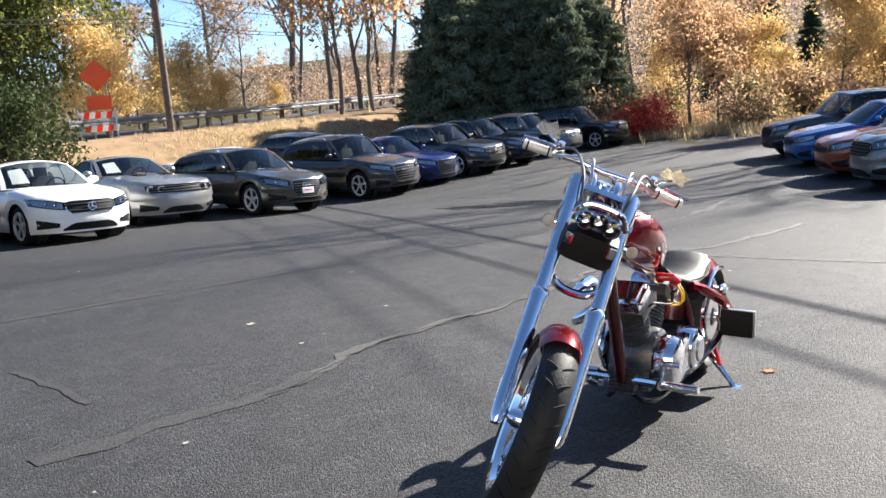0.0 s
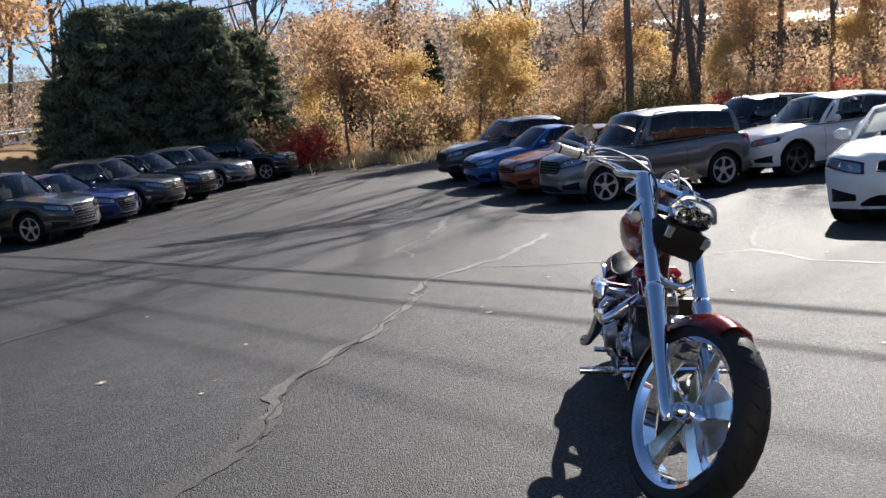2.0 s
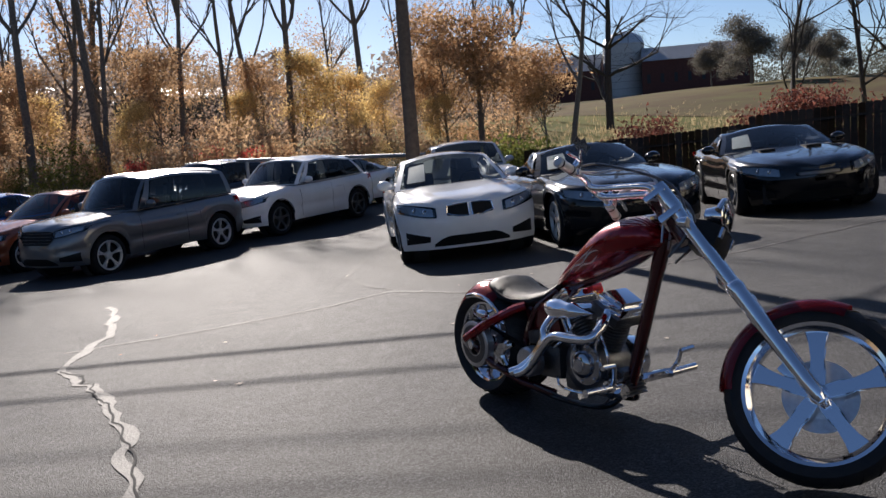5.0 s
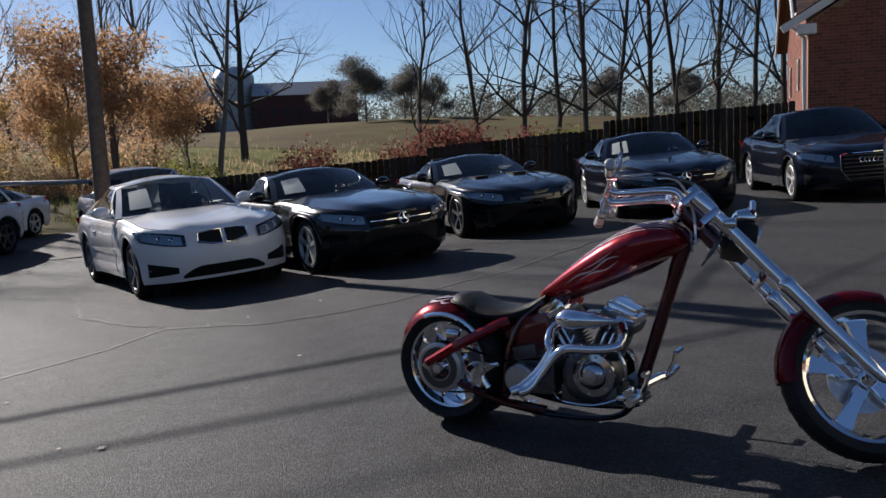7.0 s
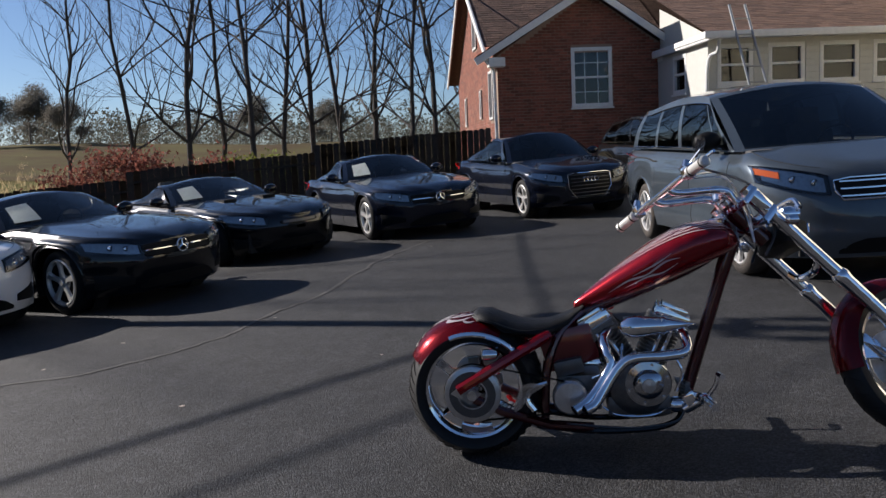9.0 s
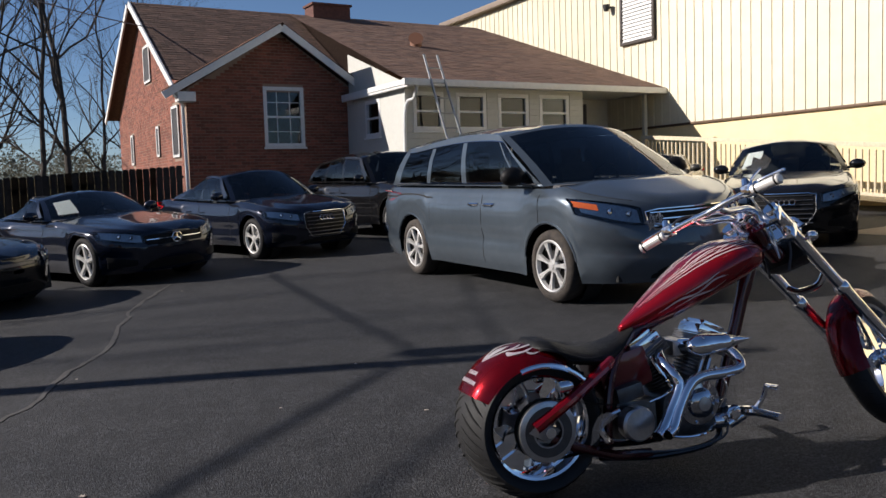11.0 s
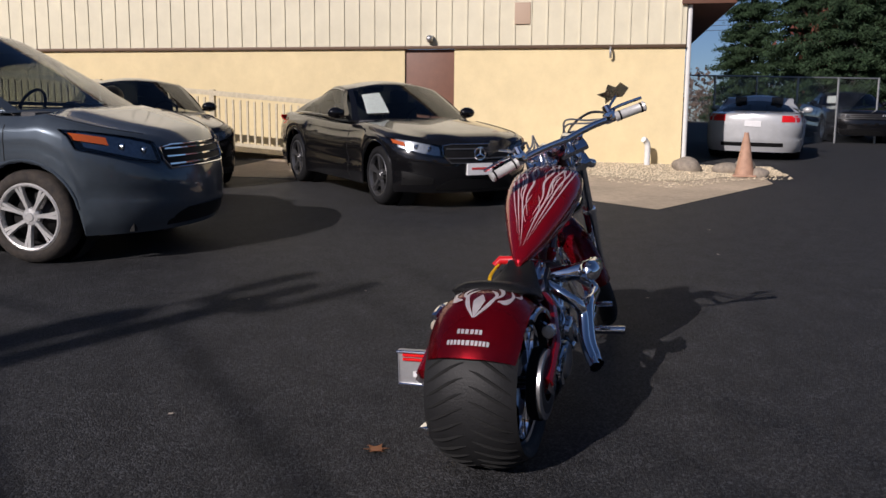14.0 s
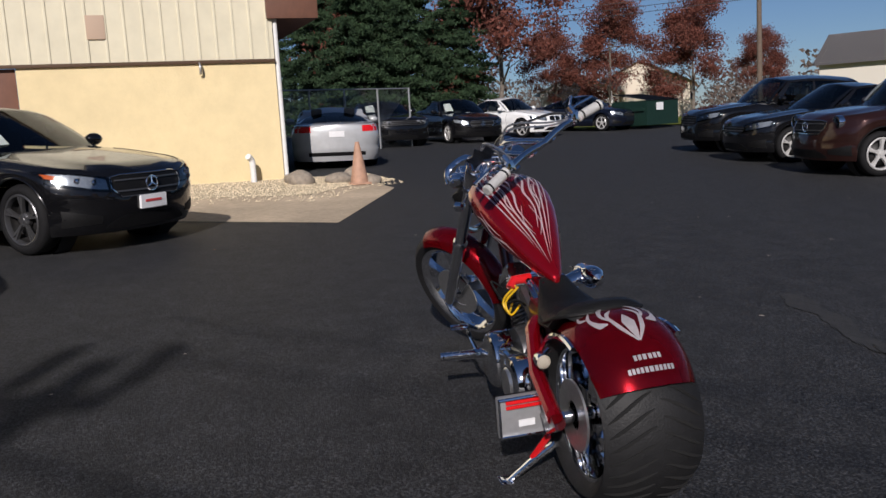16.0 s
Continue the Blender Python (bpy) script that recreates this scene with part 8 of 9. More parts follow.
for lean_, base in ((-31, Vector((0.705, 0, 0.36))), (27, Vector((0.815, 0, 0.36)))):
    d = Vector((math.sin(radians(lean_)), 0, math.cos(radians(lean_))))
    e = Vector((d.z, 0, -d.x))
    rot_ = Matrix((e, Vector((0, 1, 0)), d)).transposed()
    for i in range(9):
        bm = bmesh.new()
        q = base + d * (0.02 + 0.0165 * i)
        rr = 0.076 + 0.004 * math.sin(math.pi * i / 8)
        tube(bm, [q - d * 0.0035, q - d * 0.002, q + d * 0.002, q + d * 0.0035], [rr - 0.003, rr, rr, rr - 0.003], 22)
        bpart("cooling_fin", bm, M_FIN, engine)
    bm = bmesh.new()
    tube(bm, [base - d * 0.03, base + d * 0.17], 0.058, 18)
    bpart("cylinder", bm, M_STEELD, engine)
    bm = bmesh.new()
    box(bm, base + d * 0.195, (0.155, 0.175, 0.05), rot_, 0.012)
    bpart("cylinder_head", bm, M_FIN, engine)
    bm = bmesh.new()
    box(bm, base + d * 0.240, (0.165, 0.165, 0.055), rot_, 0.018)
    rb_ = bpart("rocker_box", bm, M_CHROME, engine, "chrome rocker box")
    bm = bmesh.new()
    box(bm, base + d * 0.276, (0.120, 0.135, 0.030), rot_, 0.012)
    bpart("rocker_cover", bm, M_CHROME, rb_)
    for i in range(5):
        bm = bmesh.new()
        box(bm, base + d * (0.176 + 0.011 * i), (0.172, 0.190, 0.005), rot_, 0.0015)
        bpart("head_fin", bm, M_FIN, engine)
    bm = bmesh.new()
    tube(bm, spline([base + d * 0.20 + Vector((0, 0.09, 0)), base + d * 0.23 + Vector((0.02, 0.13, 0)), Vector((0.72, 0.14, 0.52)), Vector((0.66, 0.12, 0.58))], 5), 0.005, 6)
    bpart("spark_lead", bm, M_BLACKP, engine)
    for k in (-1, 1):
        for y in (-0.07, 0.07):
            bm = bmesh.new()
            q = base + d * 0.268 + e * 0.065 * k
            tube(bm, [q + Vector((0, y, 0)), q + d * 0.008 + Vector((0, y, 0))], 0.007, 6)
            bpart("bolt", bm, M_CHROME, rb_)
    for k in (-0.02, 0.02):
        bm = bmesh.new()
        a = Vector((0.78 + k + (0.02 if lean_ > 0 else -0.05), -0.105, 0.33))
        tube(bm, [a, base + d * 0.19 + Vector((k, -0.085, 0))], 0.010, 8)
        bpart("pushrod_tube", bm, M_CHROME, engine)
# air cleaner on the right
bm = bmesh.new()
AC = Vector((0.735, -0.245, 0.572))
lathe(bm, [(0.0, -0.055), (0.024, -0.046), (0.042, -0.018), (0.047, 0.012), (0.044, 0.05), (0.036, 0.11), (0.039, 0.13), (0.032, 0.145), (0.020, 0.185), (0.0, 0.265)], 28, 'X', AC)
ac = bpart("air_cleaner", bm, M_CHROME, engine, "bullet-shaped chrome air cleaner")
bm = bmesh.new()
tube(bm, spline([(0.77, -0.06, 0.54), (0.78, -0.14, 0.55), (0.80, -0.22, 0.57)], 5), 0.036, 14)
bpart("intake_tube", bm, M_CHROME, engine)
bm = bmesh.new()
box(bm, (0.76, 0, 0.535), (0.08, 0.14, 0.07), bevel=0.012)
bpart("carburettor", bm, M_ALU, engine)
# exhausts
for nm, pts in (("front", [(0.905, -0.07, 0.545), (0.955, -0.14, 0.515), (0.955, -0.225, 0.455), (0.86, -0.24, 0.440), (0.74, -0.245, 0.438), (0.675, -0.250, 0.405), (0.60, -0.272, 0.310), (0.555, -0.300, 0.255), (0.515, -0.318, 0.238)]),
                ("rear", [(0.645, -0.07, 0.535), (0.615, -0.15, 0.50), (0.625, -0.215, 0.455), (0.635, -0.235, 0.405), (0.575, -0.255, 0.315), (0.515, -0.290, 0.258), (0.470, -0.315, 0.236)])):
    bm = bmesh.new()
    p = spline(pts, 7)
    tube(bm, p, 0.0235, 16, cap=False)
    ex = bpart("exhaust_pipe", bm, M_CHROME, label="sweeping chrome exhaust pipe")
    bm = bmesh.new()
    d = (p[-1] - p[-2]).normalized()
    tube(bm, [p[-1] - d * 0.03, p[-1] - d * 0.029], 0.0215, 14)
    bpart("baffle", bm, M_GROOVE, ex)
# gearbox, primary, pulley covers
bm = bmesh.new()
box(bm, (0.50, 0.0, 0.26), (0.20, 0.22, 0.17), bevel=0.035)
bpart("gearbox", bm, M_FIN)
bm = bmesh.new()
lathe(bm, [(0.0, -0.215), (0.066, -0.212), (0.076, -0.20), (0.076, -0.15)], 32, 'Y', (0.455, 0, 0.265))
bpart("pulley_cover", bm, M_ALU, label="round polished pulley cover")
bm = bmesh.new()
tube(bm, spline([(0.30, -0.21, 0.22), (0.27, -0.21, 0.27), (0.30, -0.21, 0.32), (0.36, -0.21, 0.34)], 5), [0.016] * 6 + [0.012] * 10, 8)
bpart("belt_guard", bm, M_CHROME)
bm = bmesh.new()
for c_, rr in (((0.80, 0, 0.275), 0.115), ((0.52, 0, 0.265), 0.105)):
    lathe(bm, [(0.0, 0.215), (rr * 0.7, 0.212), (rr * 0.92, 0.20), (rr, 0.18), (rr, 0.12)], 36, 'Y', c_)
box(bm, (0.66, 0.158, 0.27), (0.30, 0.07, 0.17), bevel=0.02)
prim = bpart("primary_cover", bm, M_CHROME, label="chrome primary drive cover")
bm = bmesh.new()
lathe(bm, [(0.0, 0.224), (0.055, 0.222), (0.062, 0.212)], 30, 'Y', (0.52, 0, 0.265))
bpart("clutch_cover", bm, M_ALU, prim)
# coil cover, plug leads, cables on the left
bm = bmesh.new()
tube(bm, [(0.665, 0.05, 0.625), (0.655, 0.12, 0.625), (0.64, 0.14, 0.60)], 0.019, 12)
bpart("coil_cover", bm, M_REDPL)
for dx in (0, 0.03):
    bm = bmesh.new()
    tube(bm, spline([(0.60 + dx, 0.12, 0.61), (0.63 + dx, 0.165, 0.55), (0.62 + dx, 0.15, 0.50), (0.66 + dx * 3, 0.10, 0.52)], 6), 0.0045, 8)
    bpart("plug_lead", bm, M_YELLOW)

# belt, oil filter, regulator and lines low on the frame
bm = bmesh.new()
p0, p1, r0, r1 = Vector((RC.x, -0.19, RC.z)), Vector((0.455, -0.19, 0.265)), 0.130, 0.066
loop_ = [p0 + Vector((math.cos(a), 0, math.sin(a))) * r0 for a in frange(radians(75), radians(285), 16)] + [p1 + Vector((math.cos(a), 0, math.sin(a))) * r1 for a in frange(radians(-75), radians(75), 10)]
n_ = len(loop_)
vb = [[bm.verts.new(p + Vector((0, y, 0))) for y in (-0.018, 0.018)] for p in loop_]
for i in range(n_):
    bm.faces.new((vb[i][0], vb[(i + 1) % n_][0], vb[(i + 1) % n_][1], vb[i][1]))
bmesh.ops.solidify(bm, geom=bm.faces[:], thickness=0.006)
bpart("drive_belt", bm, M_GROOVE, label="black toothed drive belt")
bm = bmesh.new()
f = bm.faces.new([bm.verts.new((a, -0.225, b)) for a, b in ((0.21, 0.215), (0.245, 0.235), (0.275, 0.285), (0.345, 0.325), (0.30, 0.345), (0.255, 0.335), (0.225, 0.29))])
bmesh.ops.solidify(bm, geom=[f], thickness=0.010)
bpart("belt_fin", bm, M_CHROME, label="small chrome fin over the belt", smooth=False)
bm = bmesh.new()
lathe(bm, [(0.0, 0.10), (0.030, 0.098), (0.036, 0.085), (0.036, 0.0), (0.030, -0.01), (0.0, -0.01)], 20, 'X', (0.905, -0.075, 0.185))
bpart("oil_filter", bm, M_CHROME, engine)
bm = bmesh.new()
for i in range(7):
    box(bm, (0.985 - 0.012 * i * 0.34, 0, 0.175 + 0.016 * i), (0.055, 0.13, 0.005), Euler((0, radians(18), 0)).to_matrix(), 0.001)
box(bm, (0.965, 0, 0.222), (0.018, 0.12, 0.115), Euler((0, radians(18), 0)).to_matrix(), 0.004)
bpart("regulator", bm, M_FIN, label="finned voltage regulator")
for pts in ([(0.60, -0.13, 0.20), (0.66, -0.16, 0.17), (0.80, -0.15, 0.16), (0.90, -0.09, 0.18)], [(0.56, -0.12, 0.33), (0.62, -0.15, 0.36), (0.68, -0.14, 0.40), (0.70, -0.09, 0.47)], [(0.92, -0.10, 0.25), (0.95, -0.12, 0.34), (0.90, -0.11, 0.44)]):
    bm = bmesh.new()
    tube(bm, spline(pts, 5), 0.0065, 8)
    bpart("oil_line", bm, M_CHROME, engine)
for y in (-0.13, 0.10):
    for i in range(6):
        a = 2 * math.pi * i / 6 + 0.3
        bm = bmesh.new()
        q = Vector((0.80 + 0.088 * math.cos(a), y, 0.295 + 0.088 * math.sin(a)))
        tube(bm, [q, q + Vector((0, -0.010 if y < 0 else 0.010, 0))], 0.006, 6)
        bpart("cover_bolt", bm, M_CHROME, engine)
bm = bmesh.new()
box(bm, (0.46, -0.09, 0.385), (0.13, 0.10, 0.07), Euler((0, radians(-10), 0)).to_matrix(), 0.02)
bpart("starter_housing", bm, M_STEELD)
# brake cylinder on the forward control
bm = bmesh.new()
tube(bm, [(0.955, -0.115, 0.175), (1.02, -0.145, 0.215)], [0.024, 0.020], 12)
box(bm, (0.975, -0.13, 0.225), (0.055, 0.045, 0.05), Euler((0, radians(-30), 0)).to_matrix(), 0.010)
bpart("brake_cylinder", bm, M_CHROME, label="chrome brake cylinder")
bm = bmesh.new()
tube(bm, spline([(0.955, -0.115, 0.17), (0.90, -0.13, 0.12), (0.70, -0.125, 0.10), (0.40, -0.15, 0.14)], 6), 0.005, 6)
bpart("brake_line", bm, M_STEELD)

# kickstand
bm = bmesh.new()
tube(bm, [(0.17, 0.16, 0.155), (0.21, 0.24, 0.085), (0.245, 0.315, 0.012)], [0.016, 0.013, 0.011], 10)
box(bm, (0.25, 0.33, 0.012), (0.075, 0.045, 0.012), bevel=0.005)
bpart("kickstand", bm, M_CHROME)
bm = bmesh.new()
tube(bm, [(0.16, 0.19, 0.19), (0.21, 0.235, 0.10)], 0.012, 8)
bpart("stand_spring", bm, M_REDPL)

# side-mounted plate box
pb = Vector((0.105, 0.290, 0.305))
bm = bmesh.new()
box(bm, pb, (0.030, 0.178, 0.140), bevel=0.012)
plate_box = bpart("plate_bracket", bm, M_SILVERP, label="side-mounted silver plate bracket")
bm = bmesh.new()
box(bm, pb + Vector((0.022, 0, 0)), (0.012, 0.160, 0.135), bevel=0.01)
bpart("bracket_back", bm, M_BLACKP, plate_box)
bm = bmesh.new()
tube(bm, [pb + Vector((-0.018, y, z)) for y, z in ((-0.084, -0.064), (0.084, -0.064), (0.084, 0.064), (-0.084, 0.064))], 0.007, 8, closed=True)
bpart("bracket_rim", bm, M_CHROME, plate_box, "chrome rim round the plate")
for dz in (0.052, 0.036):
    bm = bmesh.new()
    box(bm, pb + Vector((-0.020, 0, dz)), (0.008, 0.125, 0.011), bevel=0.003)
    bpart("tail_light", bm, M_REDL, plate_box)
bm = bmesh.new()
box(bm, pb + Vector((-0.019, -0.005, -0.022)), (0.004, 0.055, 0.022))
bpart("paper_label", bm, M_PLATE, plate_box)
bm = bmesh.new()
tube(bm, [pb + Vector((0.01, -0.08, 0)), (0.10, 0.22, 0.34)], 0.016, 8)
bpart("bracket_arm", bm, M_CANDY, plate_box)

# forward foot controls
for s in (1, -1):
    bm = bmesh.new()
    tube(bm, spline([(0.975, s * 0.06, 0.22), (1.02, s * 0.17, 0.235), (1.045, s * 0.20, 0.235)], 4), 0.022, 10)
    fc = bpart("foot_control", bm, M_CHROME)
    bm = bmesh.new()
    tube(bm, [(1.035, s * 0.195, 0.235), (1.045, s * 0.355, 0.240)], 0.018, 12)
    for i in range(5):
        q = 0.27 + i * 0.025
        tube(bm, [(1.042, s * (q - 0.03), 0.238), (1.0425, s * (q - 0.024), 0.238)], 0.018, 10)
    bpart("foot_peg", bm, M_CHROME, fc)
    bm = bmesh.new()
    tube(bm, spline([(1.035, s * 0.19, 0.24), (1.07, s * 0.205, 0.29), (1.085, s * 0.215, 0.345)], 4), 0.010, 8)
    tube(bm, [(1.085, s * 0.215, 0.345), (1.09, s * 0.29, 0.350)], 0.012, 10)
    bpart("pedal", bm, M_CHROME, fc)

# fork and front wheel (steered to the left)
for s in (1, -1):
    bm = bmesh.new()
    off = Vector((0, s * 0.112, 0))
    prof_ = [(1.03, 0.034), (1.00, 0.036), (0.90, 0.036), (0.885, 0.030), (0.60, 0.0285), (0.50, 0.0285), (0.49, 0.036), (0.47, 0.038), (0.45, 0.034), (0.25, 0.031), (0.04, 0.029), (-0.02, 0.026), (-0.045, 0.016)]
    tube(bm, [AX + U * a + off for a, r_ in prof_], [r_ for a, r_ in prof_], 18)
    leg = bpart("fork_leg", bm, M_CHROME, label="long chrome fork leg", front=True)
    bm = bmesh.new()
    c = AX + U * 0.80 + off + NN * 0.0 + Vector((0, s * 0.062, 0))
    lathe(bm, [(0.0, -0.035), (0.016, -0.03), (0.023, -0.01), (0.024, 0.01)], 16, 'X', c)
    tube(bm, [c, c - Vector((0, s * 0.05, 0))], 0.008, 8)
    sg = bpart("front_signal", bm, M_CHROME, front=True)
    bm = bmesh.new()
    lathe(bm, [(0.023, 0.010), (0.015, 0.018), (0.0, 0.021)], 16, 'X', c)
    bpart("lens", bm, M_SIGNAL, sg, front=True)
for a, w in ((1.0, 0.030), (0.885, 0.034)):
    bm = bmesh.new()
    rot_ = Matrix((NN, Vector((0, 1, 0)), U)).transposed()
    box(bm, AX + U * a - NN * 0.03, (0.10, 0.30, w), rot_, 0.014)
    bpart("triple_clamp", bm, M_CHROME, front=True)
bm = bmesh.new()
tube(bm, spline([AX + U * 0.60 + Vector((0, -0.112, 0)), AX + U * 0.56 + NN * -0.03 + Vector((0, -0.05, 0)), AX + U * 0.56 + NN * -0.03 + Vector((0, 0.05, 0)), AX + U * 0.60 + Vector((0, 0.112, 0))], 6), 0.017, 10)
bpart("fork_brace", bm, M_CHROME, front=True)
FR, FW = 0.340, 0.125
bm = bmesh.new()
lathe(bm, tyre_profile(0.262, FR, FW / 2, 0.2), 72, centre=AX)
ftyre = bpart("front_wheel", bm, M_TREAD, front=True, label="tall black front tyre")
for s in (1, -1):
    for i in range(30):
        a0 = 2 * math.pi * i / 30
        bm = bmesh.new()
        pts = []
        for k in range(5):
            y = s * (0.008 + 0.042 * k / 4)
            r_ = FR - (FR - 0.262) * 0.448 * (abs(y) / (FW / 2)) ** 2.44 + 0.0006
            a = a0 + 0.10 * k / 4
            pts.append(AX + Vector((r_ * math.cos(a), y, r_ * math.sin(a))))
        tube(bm, pts, [0.001, 0.0028, 0.003, 0.003, 0.001], 4)
        bpart("tread_groove", bm, M_GROOVE, ftyre, front=True, smooth=False)
bm = bmesh.new()
lathe(bm, [(0.252, -0.050), (0.266, -0.056), (0.262, -0.046), (0.246, -0.040), (0.240, 0.0), (0.246, 0.040), (0.262, 0.046), (0.266, 0.056), (0.252, 0.050), (0.236, 0.03), (0.234, -0.03), (0.252, -0.050)], 64, centre=AX)
bpart("front_rim", bm, M_CHROME, ftyre, "chrome rim", front=True)
for i in range(5):
    a = 2 * math.pi * i / 5 + 0.45
    d, e = Vector((math.cos(a), 0, math.sin(a))), Vector((-math.sin(a), 0, math.cos(a)))
    bm = bmesh.new()
    loop = [(0.03, 0.026), (0.09, 0.030), (0.135, 0.018), (0.19, 0.030), (0.238, 0.046)]
    outl = [d * r_ + e * w for r_, w in loop] + [d * 0.238 - e * 0.046] + [d * r_ - e * w for r_, w in loop[-2::-1]]
    fr_ = [bm.verts.new(AX + p + Vector((0, -0.020, 0))) for p in outl]
    bk_ = [bm.verts.new(AX + p + Vector((0, 0.020, 0))) for p in outl]
    bm.faces.new(fr_)
    bm.faces.new(bk_[::-1])
    for k in range(len(outl)):
        bm.faces.new((fr_[k], bk_[k], bk_[(k + 1) % len(outl)], fr_[(k + 1) % len(outl)]))
    bmesh.ops.bevel(bm, geom=[e_ for e_ in bm.edges], offset=0.005, segments=2, affect='EDGES')
    bpart("spoke", bm, M_CHROME, ftyre, front=True)
bm = bmesh.new()
lathe(bm, [(0.0, -0.075), (0.022, -0.075), (0.030, -0.06), (0.040, -0.03), (0.040, 0.03), (0.030, 0.06), (0.022, 0.075), (0.0, 0.075)], 24, centre=AX)
tube(bm, [AX + Vector((0, -0.135, 0)), AX + Vector((0, 0.135, 0))], 0.014, 12)
bpart("front_hub", bm, M_CHROME, ftyre, front=True)
bm = bmesh.new()
lathe(bm, [(0.085, 0.052), (0.138, 0.052), (0.138, 0.058), (0.085, 0.058), (0.085, 0.052)], 40, centre=AX)
lathe(bm, [(0.03, 0.048), (0.09, 0.055), (0.03, 0.056)], 30, centre=AX)
bpart("front_brake_disc", bm, M_ALU, ftyre, front=True)
bm = bmesh.new()
box(bm, AX + Vector((-0.11, 0.066, 0.075)), (0.10, 0.05, 0.065), Euler((0, radians(35), 0)).to_matrix(), 0.015)
bpart("brake_caliper", bm, M_CHROME, front=True)
ff = fender("front_fender", AX, 0.358, 78, 188, 0.080, M_CANDY, front=True, edge=0.035, label="candy red front fender hugging the tyre")

# headlight with a leather bag under it
HL = AX + U * 0.80 + NN * 0.075
bm = bmesh.new()
for s in (-1, 0, 1):
    lathe(bm, [(0.0, -0.055), (0.026, -0.045), (0.036, -0.01), (0.038, 0.028), (0.034, 0.032)], 22, 'X', HL + Vector((0.035, s * 0.052, 0.03 - 0.008 * abs(s))))
head = bpart("headlight", bm, M_CHROME, front=True, label="chrome triple headlight")
for s in (-1, 0, 1):
    bm = bmesh.new()
    lathe(bm, [(0.034, 0.030), (0.02, 0.037), (0.0, 0.040)], 22, 'X', HL + Vector((0.035, s * 0.052, 0.03 - 0.008 * abs(s))))
    bpart("lens", bm, M_LENS, head, front=True)
bm = bmesh.new()
tube(bm, spline([HL + Vector((0.05, -0.105, 0.03)), HL + Vector((0.06, -0.06, 0.085)), HL + Vector((0.06, 0.06, 0.085)), HL + Vector((0.05, 0.105, 0.03))], 6), 0.013, 8)
bpart("visor", bm, M_CHROME, head, front=True)
bm = bmesh.new()
box(bm, HL + Vector((0.01, 0, -0.075)), (0.125, 0.225, 0.135), Euler((0, radians(12), 0)).to_matrix(), 0.052)
bag = bpart("tool_bag", bm, M_LEATHER, front=True, label="black leather fork bag with chrome buckles")
for s in (-1, 1):
    bm = bmesh.new()
    box(bm, HL + Vector((0.075, s * 0.085, -0.06)), (0.012, 0.03, 0.045), Euler((0, radians(12), 0)).to_matrix(), 0.004)
    bpart("buckle", bm, M_CHROME, bag, front=True)

